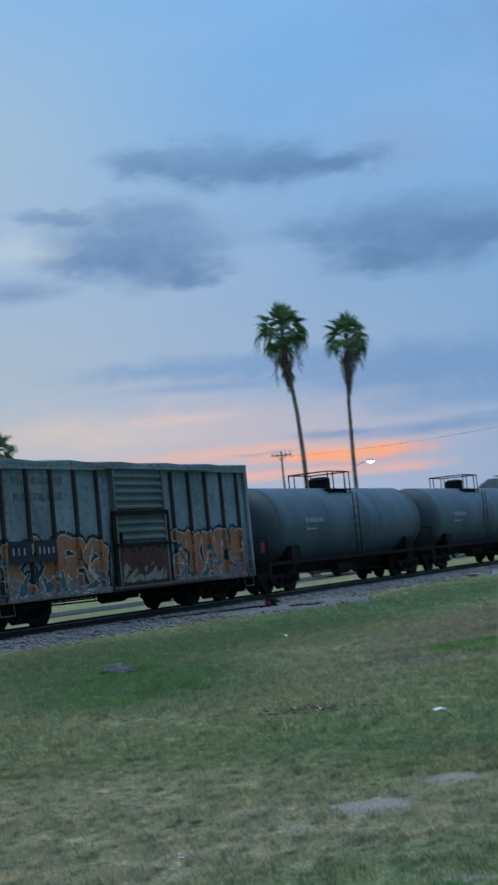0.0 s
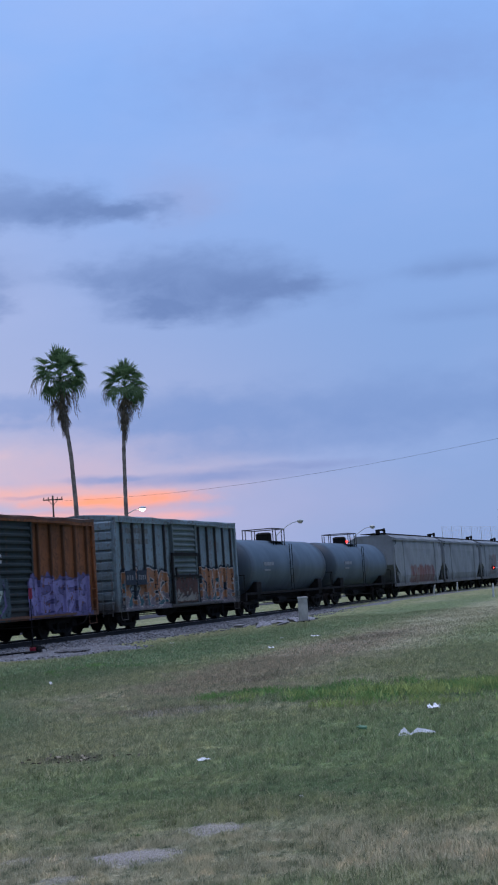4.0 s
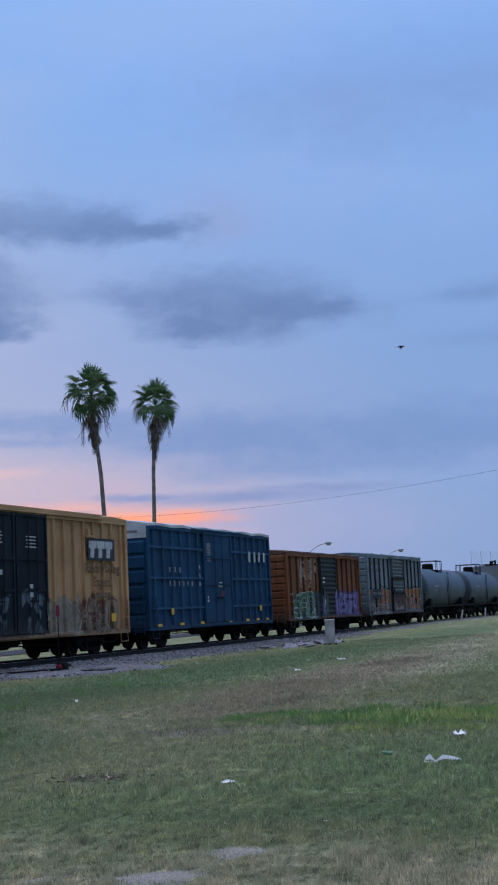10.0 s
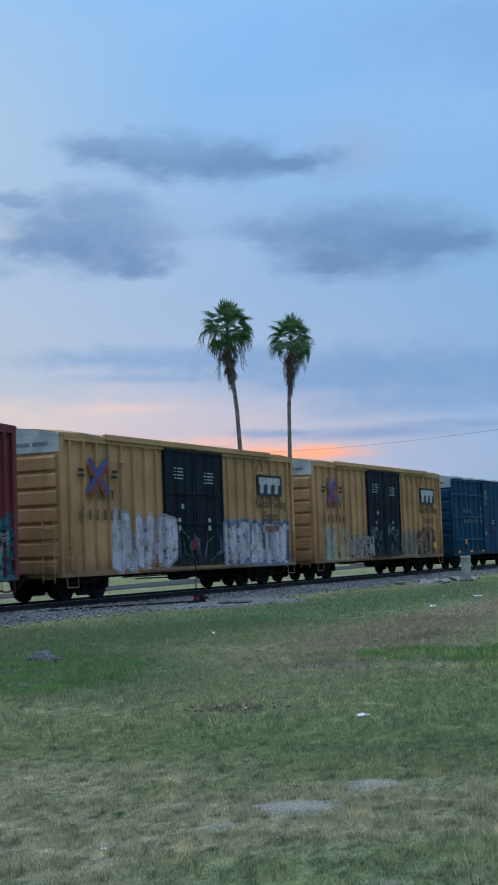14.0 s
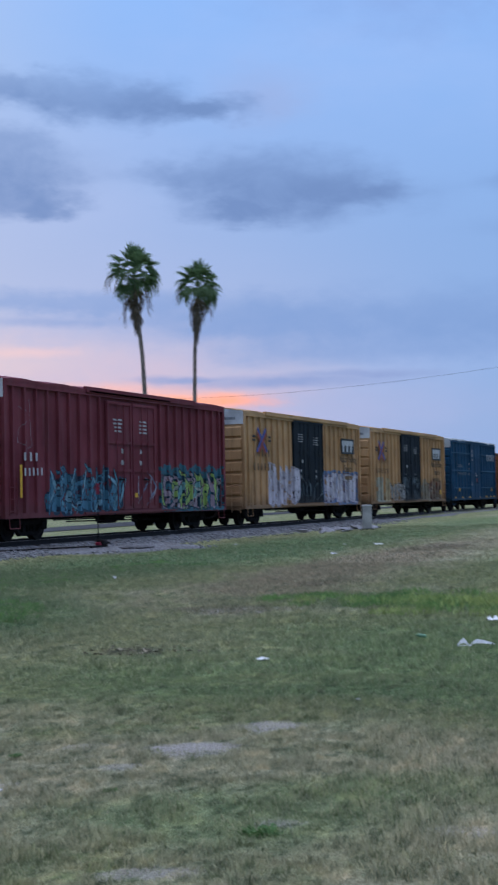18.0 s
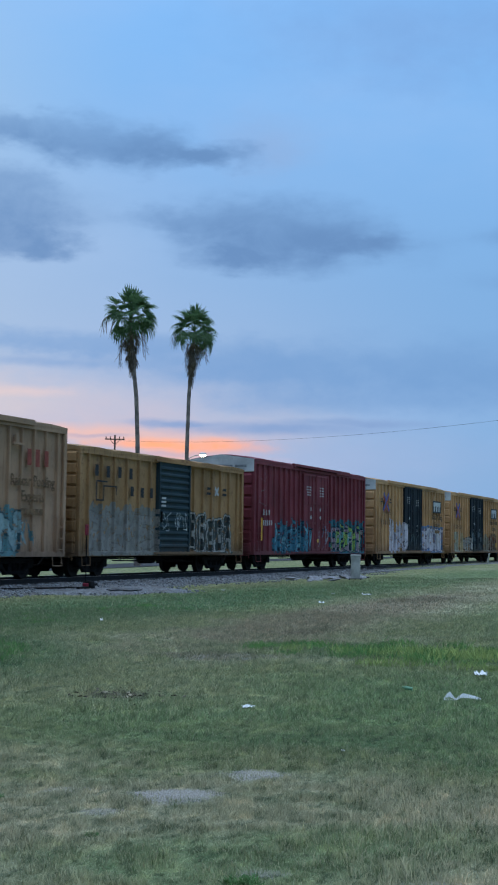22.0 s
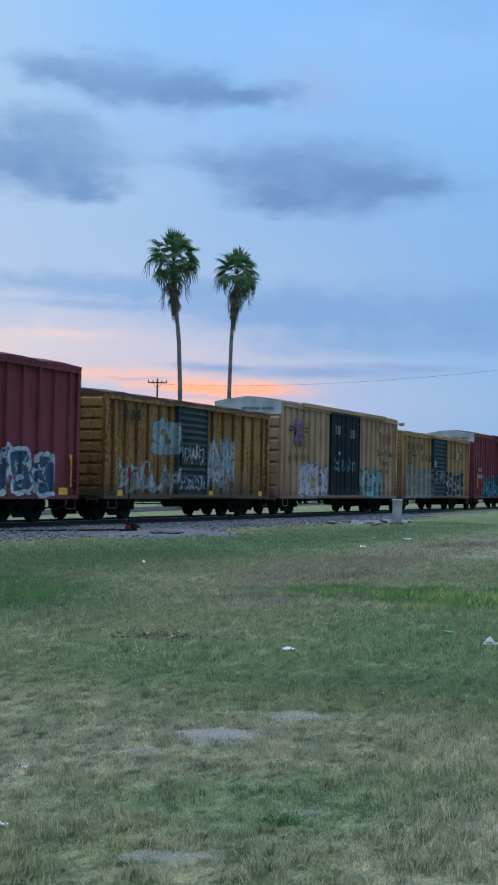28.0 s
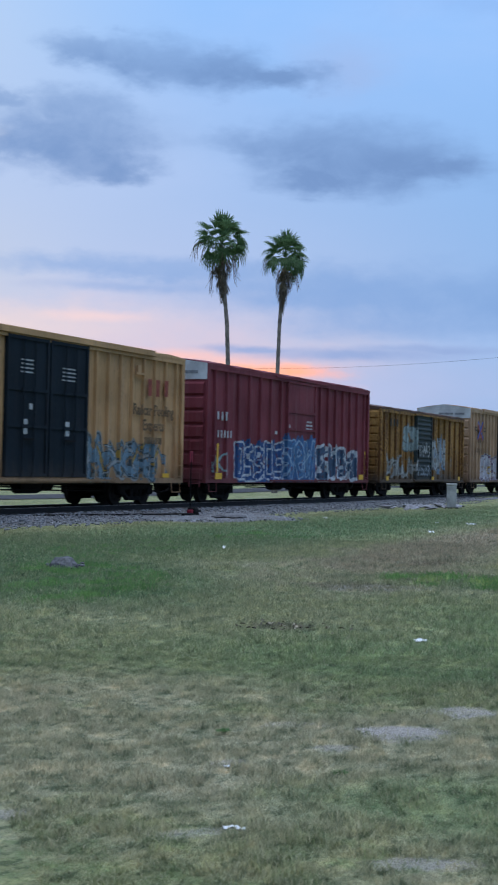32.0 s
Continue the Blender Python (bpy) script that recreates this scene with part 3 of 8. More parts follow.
def build_ballast_bed():
    """A low gravel bank under the rails with an uneven toe that spreads towards the meadow."""
    verts, faces = [], []
    xs = [-200, -100, -40] + [-20 + 0.8 * i for i in range(130)] + [90, 100, 115, 140, 180, 250, 400, 700]
    prof = 9
    for x in xs:
        toe = toe_at(x)
        b = rise(x, 0)
        for k, (y, z) in enumerate([(toe, b - 0.04), (toe + 0.4, b + 0.06), (21.3, b * 0.6 + 0.09), (22.0, 0.15), (22.4, 0.17), (24.9, 0.17), (25.3, 0.15), (26.0, 0.06), (26.8, b - 0.05)]):
            verts.append((x, y, z + 0.025 * noise.noise((x * 1.7, y * 1.7, k))))
    for i in range(len(xs) - 1):
        for k in range(prof - 1):
            faces.append((i * prof + k, (i + 1) * prof + k, (i + 1) * prof + k + 1, i * prof + k + 1))
    ob = new("ballast_bed", from_lists("ballast_bed", verts, faces, BALLAST))
    tagged(ob, "grey crushed-stone ballast bank under the rails", "ballast", kind="structure")
    return ob


ballast_bed = build_ballast_bed()


def build_track():
    track = thing("railway_track", "single railway track, worn steel rails on dark timber ties", "railway track", at=(0, TRACK_Y, 0))
    for side in (-0.75, 0.75):
        bm = bmesh.new()
        box(bm, -200, 700, side - 0.035, side + 0.035, 0.29, 0.326)
        box(bm, -200, 700, side - 0.012, side + 0.012, 0.19, 0.29)
        box(bm, -200, 700, side - 0.07, side + 0.07, 0.172, 0.19)
        rail = part("rail", bm, STEEL, track)
        bm = bmesh.new()
        box(bm, -200, 700, side - 0.03, side + 0.03, 0.3262, RAIL_Z)
        part("rail_head", bm, RAILTOP, rail, "polished running surface")
    bm = bmesh.new()
    box(bm, -0.11, 0.11, -1.3, 1.3, 0.05, 0.185, 0.015)
    tie = mesh_of("tie", bm, TIE)
    for i in range(150):
        part("tie", tie, None, track, at=(14 + i * 0.52, random.uniform(-0.04, 0.04), 0))
    return track


track = build_track()

# ---------------------------------------------------------------- the train
SPEED = 5.132
NOW = 20.0  # the moment at which the cars stand at their listed places


def graffiti(t, c, col, spot):
    """Spray paint over the car's colour: (x0, x1, z0, z1, fill a, fill b, line colour, seed, size)."""
    x0, x1, z0, z1, fill_a, fill_b, line, seed, size = spot
    x, y, z = split(t, c)[:3]
    drift = noisy(t, stretch(t, c, 1, 1, 1, seed, 0, seed), 1.3, 3.0, 0.6)
    jag = calc(t, "MULTIPLY", calc(t, "SUBTRACT", noisy(t, stretch(t, c, 1.6, 1, 0.5, seed * 3), 1.6, 3.0, 0.6), 0.5), 1.0)
    inside = calc(t, "MULTIPLY", ramp01(t, calc(t, "ADD", x, jag), x0 - 0.05, x0 + 0.12), ramp01(t, calc(t, "ADD", x, jag), x1 + 0.05, x1 - 0.12))
    inside = calc(t, "MULTIPLY", inside, ramp01(t, calc(t, "ADD", z, calc(t, "MULTIPLY", jag, 0.9)), z1 + 0.08, z1 - 0.1))
    inside = calc(t, "MULTIPLY", inside, ramp01(t, calc(t, "ADD", z, calc(t, "MULTIPLY", jag, 0.3)), z0 - 0.05, z0 + 0.05))
    inside = calc(t, "MULTIPLY", inside, ramp01(t, y, -1.3, -1.4))
    warped = t.nodes.new("ShaderNodeVectorMath")
    warped.operation = "MULTIPLY_ADD"
    plug(t, noisy(t, stretch(t, c, 1, 0, 1, seed), 0.9, 2.0, 0.5, True), warped.inputs[0])
    warped.inputs[1].default_value = (0.9, 0.0, 0.9)
    plug(t, stretch(t, c, 1.0 / size, 0.0, 0.45 / size, seed, 0, seed * 0.7), warped.inputs[2])
    cells = t.nodes.new("ShaderNodeTexVoronoi")
    plug(t, warped.outputs[0], cells.inputs["Vector"])
    cells.inputs["Scale"].default_value = 1.0
    edges = t.nodes.new("ShaderNodeTexVoronoi")
    edges.feature = "DISTANCE_TO_EDGE"
    plug(t, warped.outputs[0], edges.inputs["Vector"])
    edges.inputs["Scale"].default_value = 1.0
    pick = split(t, cells.outputs["Color"])
    paint = blend(t, ramp01(t, pick[0], 0.42, 0.58), fill_a, fill_b)
    paint = blend(t, calc(t, "MULTIPLY", ramp01(t, z, z0 + 0.8 * (z1 - z0), z0), 0.35), paint, tuple(0.5 * (p + q) * 0.7 for p, q in zip(fill_a, line)))
    paint = blend(t, ramp01(t, edges.outputs["Distance"], 0.085, 0.05), paint, line)
    paint = blend(t, calc(t, "MULTIPLY", ramp01(t, drift, 0.6, 0.72), 0.7), paint, tuple(min(0.8, q * 1.25 + 0.05) for q in fill_b))
    worn = ramp01(t, noisy(t, stretch(t, c, 1, 1, 1, seed), 7.0, 5.0, 0.7), 0.33, 0.5)
    return blend(t, calc(t, "MULTIPLY", inside, calc(t, "MULTIPLY_ADD", worn, 0.35, 0.6)), col, paint)


def car_paint(name, root, base, spots=(), rust=0.3, fade=0.25, grime=0.5, rough=0.7, floor=0.72):
    """Weathered sheet-metal paint with streaks, rust, chalking, road grime along the sill, and spray paint."""
    def build(t):
        c = coords(t, root)
        x, y, z = split(t, c)[:3]
        big = noisy(t, stretch(t, c, 1, 1, 1, 7.0 * len(name)), 0.55, 4.0)
        streak = noisy(t, stretch(t, c, 5.5, 5.5, 0.35, len(name)), 1.0, 5.0, 0.65)
        small = noisy(t, c, 9.0, 5.0, 0.7)
        col = blend(t, ramp01(t, big, 0.3, 0.7), tuple(v * (1 - 0.22) for v in base), tuple(min(1, v * 1.12 + fade * 0.03) for v in base))
        col = blend(t, calc(t, "MULTIPLY", ramp01(t, streak, 0.5, 0.72), fade), col, tuple(0.6 * v + 0.14 for v in base))
        col = blend(t, calc(t, "MULTIPLY", ramp01(t, streak, 0.46, 0.28), 0.42), col, tuple(v * 0.35 for v in base))
        spotty = calc(t, "MULTIPLY", ramp01(t, calc(t, "MULTIPLY_ADD", streak, 0.5, calc(t, "MULTIPLY", small, 0.55)), 0.60 - 0.1 * rust, 0.66 - 0.08 * rust), rust)
        col = blend(t, spotty, col, (0.10, 0.042, 0.02))
        blotch = noisy(t, stretch(t, c, 1.6, 1.6, 0.7, 3.0 * len(name)), 1.6, 6.0, 0.72)
        col = blend(t, calc(t, "MULTIPLY", ramp01(t, blotch, 0.50, 0.66), 0.18 + 0.45 * rust), col, tuple(v * 0.42 + w for v, w in zip(base, (0.022, 0.014, 0.010))))
        for spot in spots:
            col = graffiti(t, c, col, spot)
        low = calc(t, "MULTIPLY", ramp01(t, calc(t, "MULTIPLY_ADD", calc(t, "SUBTRACT", streak, 0.5), 1.3, z), floor + 0.75, floor), grime)
        col = blend(t, low, col, (0.075, 0.06, 0.05))
        return col, calc(t, "ADD", small, streak), calc(t, "MULTIPLY_ADD", small, 0.25, rough - 0.12)
    return material(name, build, rough, 0.0, (0.22, 0.015), 0.18)


def wheelset_mesh():
    bm = bmesh.new()
    for s in (-1, 1):
        rod(bm, (0, s * 0.70, 0), (0, s * 0.83, 0), 0.43, 0.42, 20)
        rod(bm, (0, s * 0.665, 0), (0, s * 0.70, 0), 0.46, 0.46, 20)
        rod(bm, (0, s * 0.83, 0), (0, s * 0.86, 0), 0.30, 0.24, 12)
        for k in range(4):
            a = k * math.pi / 2
            rod(bm, (0.19 * math.cos(a), s * 0.855, 0.19 * math.sin(a)), (0.19 * math.cos(a), s * 0.88, 0.19 * math.sin(a)), 0.045, 0.045, 6)
    rod(bm, (0, -1.05, 0), (0, 1.05, 0), 0.08, 0.08, 8)
    return mesh_of("wheelset", bm, WHEEL)


def side_frame_mesh():
    bm = bmesh.new()
    box(bm, -1.12, 1.12, -0.07, 0.07, 0.50, 0.66, 0.02)
    box(bm, -0.50, 0.50, -0.09, 0.09, 0.16, 0.28, 0.02)
    for s in (-1, 1):
        rod(bm, (s * 0.45, 0, 0.22), (s * 0.88, 0, 0.52), 0.085, 0.085, 6)
        box(bm, s * 0.87 - 0.17, s * 0.87 + 0.17, -0.11, 0.11, 0.34, 0.60, 0.03)
        box(bm, s * 0.30 - 0.07, s * 0.30 + 0.07, -0.08, 0.08, 0.26, 0.52)
    for k in range(3):
        rod(bm, (-0.16 + 0.16 * k, 0, 0.27), (-0.16 + 0.16 * k, 0, 0.50), 0.06, 0.06, 8)
    return mesh_of("side_frame", bm, IRON)


def bolster_mesh():
    bm = bmesh.new()
    box(bm, -0.2, 0.2, -1.0, 1.0, 0.48, 0.70, 0.03)
    box(bm, -0.9, 0.9, -0.05, 0.05, 0.28, 0.36)
    rod(bm, (0, 0, 0.68), (0, 0, 0.80), 0.2, 0.2, 12)
    for s in (-1, 1):
        box(bm, s * 0.42 - 0.05, s * 0.42 + 0.05, -0.75, 0.75, 0.30, 0.42)
    return mesh_of("bolster", bm, IRON)


WHEELSET, SIDE_FRAME, BOLSTER = wheelset_mesh(), side_frame_mesh(), bolster_mesh()
CARS, WHEELS = [], []


def running_gear(car, half, truck_at):
    """Two trucks, couplers, air hoses and the centre sill."""
    for s in (-1, 1):
        truck = part("truck", BOLSTER, None, car, at=(s * truck_at, 0, 0))
        for side in (-1, 1):
            part("side_frame", SIDE_FRAME, None, truck, at=(0, side * 0.99, 0))
        for k in (-1, 1):
            WHEELS.append(part("wheelset", WHEELSET, None, truck, at=(k * 0.87, 0, 0.43)))
        bm = bmesh.new()
        box(bm, s * half if s > 0 else -half - 0.85, half + 0.85 if s > 0 else -half, -0.11, 0.11, 0.70, 0.92, 0.02)
        box(bm, s * (half + 0.80) - 0.16, s * (half + 0.80) + 0.16, -0.17, 0.17, 0.66, 0.98, 0.04)
        part("coupler", bm, IRON, car)
        bm = bmesh.new()
        pts = [(half + 0.1, 0.35, 0.72), (half + 0.4, 0.34, 0.45), (half + 0.75, 0.2, 0.36), (half + 0.95, 0.05, 0.42)]
        for a, b in zip(pts, pts[1:]):
            rod(bm, (s * a[0], s * a[1], a[2]), (s * b[0], s * b[1], b[2]), 0.028, 0.028, 6)
        part("air_hose", bm, IRON, car)
    bm = bmesh.new()
    box(bm, -half, half, -0.35, 0.35, 0.62, 0.92)
    part("centre_sill", bm, IRON, car)


def brake_gear(car, x=0.0):
    bm = bmesh.new()
    rod(bm, (x - 0.9, -0.75, 0.60), (x + 0.1, -0.75, 0.60), 0.19, 0.19, 12)
    part("air_reservoir", bm, IRON, car)
    bm = bmesh.new()
    rod(bm, (x + 0.5, -0.6, 0.62), (x + 1.0, -0.6, 0.62), 0.14, 0.14, 12)
    box(bm, x + 0.2, x + 0.42, -0.75, -0.45, 0.46, 0.75, 0.02)
    part("brake_cylinder", bm, IRON, car)
    bm = bmesh.new()
    for a, b in (((-3.6, -1.0, 0.55), (3.4, -0.95, 0.47)), ((-3.6, -0.5, 0.60), (-0.9, -0.6, 0.60)), ((1.0, -0.6, 0.60), (3.6, -0.4, 0.52))):
        rod(bm, (x + a[0], a[1], a[2]), (x + b[0], b[1], b[2]), 0.022, 0.022, 6)
    for k in (-3.0, -1.6, 1.8, 3.0):
        rod(bm, (x + k, -1.0, 0.52), (x + k, -1.0, 0.80), 0.015, 0.015, 5)
    part("brake_rod", bm, IRON, car)


def ladder_mesh(high, mat):
    bm = bmesh.new()
    for s in (-0.2, 0.2):
        rod(bm, (s, 0, 0), (s, 0, high), 0.018, 0.018, 5)
    for k in range(int(high / 0.36)):
        rod(bm, (-0.2, 0, 0.12 + 0.36 * k), (0.2, 0, 0.12 + 0.36 * k), 0.014, 0.014, 5)
    return mesh_of("ladder", bm, mat)


BARS = plain("stencil white", (0.46, 0.48, 0.49), 0.2, 6.0, 0.8)
INK = plain("stencil black", (0.02, 0.02, 0.022), 0.2, 6.0, 0.7)


def marks(car, x, z, wide, rows, mat=BARS, step=0.16, high=0.085, y=-1.606, label="stencilled line of small writing", ragged=0.75, seed=1, words=2):
    """Lines of writing too small to read, as bars."""
    rng = random.Random(seed)
    for k in range(rows):
        w = wide * (ragged + (1 - ragged) * rng.random())
        pieces = max(1, words)
        left = x + (wide - w) / 2
        for j in range(pieces):
            bm = bmesh.new()
            a = left + w * j / pieces
            box(bm, a, a + w / pieces * 0.84, y, y + 0.008, z - k * step - high, z - k * step)
            part("stencil", bm, mat, car, label)


def letters(car, x, z, count, wide, high, gap, mat=BARS, y=-1.606, label="row of worn painted bars", seed=3):
    """Large writing as plain bars of its size, a little uneven from wear."""
    rng = random.Random(seed)
    for k in range(count):
        bm = bmesh.new()
        a = x + k * (wide + gap) + wide * rng.uniform(0.08, 0.2)
        box(bm, a, a + wide * 0.56, y, y + 0.006, z + high * rng.uniform(0.05, 0.12), z + high * rng.uniform(0.88, 0.96))
        part("painted_bar", bm, mat, car, label)


def boxcar(label, left, right, eave, base, spots=(), door=None, posts=7, ends=6, rust=0.3, fade=0.25, grime=0.5, roof_mat=None, top_panel=None,
           end_base=None, post_base=None, bars=False, door_wide=4.0, door_at=0.0, crown=0.22, sill=0.72):
    """A steel boxcar, from the places of its two ends along the train and the height of its eaves over the meadow."""
    L, mid = right - left, (left + right) / 2
    H = eave - RAIL_Z
    half = L / 2
    car = thing("boxcar", label, "boxcar", "freight train", at=(mid, TRACK_Y, RAIL_Z))
    CARS.append((car, mid))
    shifted = [(s[0] - half, s[1] - half, *s[2:]) for s in spots]
    paint = car_paint("paint " + label[:24], car, base, shifted, rust, fade, grime)
    endp = paint if end_base is None else car_paint("ends " + label[:24], car, end_base, (), rust, fade, grime)
    roofm = roof_mat or paint
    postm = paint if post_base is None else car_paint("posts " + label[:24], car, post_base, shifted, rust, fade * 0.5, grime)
    doorm = paint if door is None else car_paint("door " + label[:24], car, door, shifted, rust * 0.4, 0.03, grime * 0.6)
    wall = 1.50
    bm = bmesh.new()
    box(bm, -half + 0.06, half - 0.06, -wall, wall, sill, H - 0.03)
    part("body", bm, paint, car)
    # roof with cross seams, low ridge, wavy eave
    bm = bmesh.new()
    n = int(L / 1.1)
    verts = []
    for i in range(n * 2 + 1):
        x = -half + L * i / (n * 2)
        up = (0.0, 0.03, 0.055, 0.03)[i % 4] + 0.012 * noise.noise((x * 1.7, left, 2.0))
        verts.append([bm.verts.new((x, yy, H + zz + up)) for yy, zz in ((-1.6, -0.10), (-1.6, 0.0), (-0.9, crown * 0.55), (0, crown), (0.9, crown * 0.55), (1.6, 0.0), (1.6, -0.10))])
    for a, b in zip(verts, verts[1:]):
        for k in range(6):
            bm.faces.new((a[k], b[k], b[k + 1], a[k + 1]))
    for row in (verts[0], verts[-1]):
        bm.faces.new(row if row is verts[0] else row[::-1])
    part("roof", bm, roofm, car, "ribbed sheet roof with a low ridge")
    for s in (-1, 1):
        bm = bmesh.new()
        box(bm, -half, half, min(s * 1.5, s * 1.60), max(s * 1.5, s * 1.60), sill, sill + 0.16)
        part("side_sill", bm, paint, car)
        bm = bmesh.new()
        box(bm, -half, half, min(s * 1.5, s * 1.59), max(s * 1.5, s * 1.59), H - 0.20, H - 0.04)
        part("top_chord", bm, paint, car)
    # corner posts and side posts
    bm = bmesh.new()
    box(bm, -0.09, 0.09, -1.6, -1.5, sill + 0.16, H - 0.2, 0.012)
    corner = mesh_of("corner_post", bm, paint)
    bm = bmesh.new()
    wide = 0.055
    sheet(bm, [(-wide, -1.498, sill + 0.16), (wide, -1.498, sill + 0.16), (wide, -1.498, H - 0.2), (-wide, -1.498, H - 0.2)])
    outer = bmesh.ops.extrude_face_region(bm, geom=bm.faces[:])["geom"]
    for v in outer:
        if isinstance(v, bmesh.types.BMVert):
            v.co.y = -1.592
            v.co.x *= 0.6
    bmesh.ops.recalc_face_normals(bm, faces=bm.faces)
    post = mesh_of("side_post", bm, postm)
    flip = pose(0, 0, 0, 0, 0, 180)
    d0, d1 = door_at - door_wide / 2, door_at + door_wide / 2
    stand = [lo + (hi - lo) * (k + 0.5) / posts for lo, hi in ((-half + 0.18, d0 - 0.1), (d1 + 0.1, half - 0.18)) for k in range(posts)]
    for s in (-1, 1):
        turn = Matrix() if s < 0 else flip
        for e in (-1, 1):
            part("corner_post", corner, None, car, at=Matrix.Translation((e * (half - 0.09), 0, 0)) @ turn)
        for lo, hi in ((-half + 0.18, d0 - 0.1), (d1 + 0.1, half - 0.18)):
            for k in range(posts):
                x = lo + (hi - lo) * (k + 0.5) / posts
                part("side_post", post, None, car, at=Matrix.Translation((x if s < 0 else x, 0, 0)) @ turn)
    if bars:
        for z in bars:
            for lo, hi in ((-half + 0.2, d0 - 0.05), (d1 + 0.05, half - 0.2)):
                for s in (-1, 1):
                    bm = bmesh.new()
                    box(bm, lo, hi, min(s * 1.52, s * 1.582), max(s * 1.52, s * 1.582), z - 0.04, z + 0.04)
                    part("side_rail", bm, postm, car)
    # ends: pressed horizontal ribs
    for e in (-1, 1):
        bm = bmesh.new()
        x = e * (half - 0.02)
        top = H - (0.62 if top_panel else 0.14)
        box(bm, min(x, x - e * 0.05), max(x, x - e * 0.05), -1.5, 1.5, sill, H - 0.02)
        end = part("end_wall", bm, endp, car)
        step = (top - sill - 0.06) / ends
        bm = bmesh.new()
        rows = [[bm.verts.new((e * dd, yy, zz * step)) for zz, dd in ((-0.46, 0.0), (-0.36, 0.075), (0.30, 0.075), (0.46, 0.0))] for yy in (-1.45, 1.45)]
        for q in range(3):
            bm.faces.new((rows[0][q], rows[1][q], rows[1][q + 1], rows[0][q + 1]) if e < 0 else (rows[0][q], rows[0][q + 1], rows[1][q + 1], rows[1][q]))
        for r in rows:
            bm.faces.new(r)
        rib = mesh_of("end_rib", bm, endp)
        for k in range(ends):
            part("end_rib", rib, None, end, at=(x, 0, sill + 0.06 + step * (k + 0.5)))
        if top_panel:
            bm = bmesh.new()
            box(bm, min(x, x + e * 0.03), max(x, x + e * 0.03), -1.56, 1.56, H - 0.56, H + 0.0, 0.01)
            sheet(bm, [(x + e * 0.031, -1.56, H), (x + e * 0.031, 1.56, H), (x + e * 0.031, 0, H + crown)])
            part("end_panel", bm, top_panel, end, "pale panel across the top of the end")
            bm = bmesh.new()
            for a, b in ((-1.2, -0.65), (-0.55, 0.3)):
                box(bm, min(x + e * 0.03, x + e * 0.036), max(x + e * 0.03, x + e * 0.036), a, b, H - 0.36, H - 0.25)
            part("stencil", bm, DULLBAR, end, "small grey worn bars")
        ladder, grab = ladder_mesh(2.0, paint), ladder_mesh(1.15, paint)
        part("ladder", ladder, None, car, at=Matrix.Translation((e * (half + 0.10), -1.2 if e < 0 else 1.2, sill - 0.15)) @ pose(0, 0, 0, 0, 0, 90))
        part("ladder", grab, None, car, at=Matrix.Translation((e * (half - 0.40), -1.63, sill + 0.1)))
        bm = bmesh.new()
        rod(bm, (e * (half + 0.02), 0.55, 2.2), (e * (half + 0.16), 0.55, 2.2), 0.27, 0.27, 14)
        if e < 0:
            part("brake_wheel", bm, IRON, car)
        else:
            bm.free()
        bm = bmesh.new()
        for q in (-0.28, 0.28):
            rod(bm, (e * (half - 0.5) + q, -1.6, sill), (e * (half - 0.5) + q, -1.62, 0.42), 0.016, 0.016, 5)
        rod(bm, (e * (half - 0.5) - 0.28, -1.62, 0.42), (e * (half - 0.5) + 0.28, -1.62, 0.42), 0.016, 0.016, 5)
        part("sill_step", bm, paint, car)
    return car, dict(H=H, half=half, paint=paint, door=doorm, d0=d0, d1=d1, sill=sill, posts=stand, front=1.60)


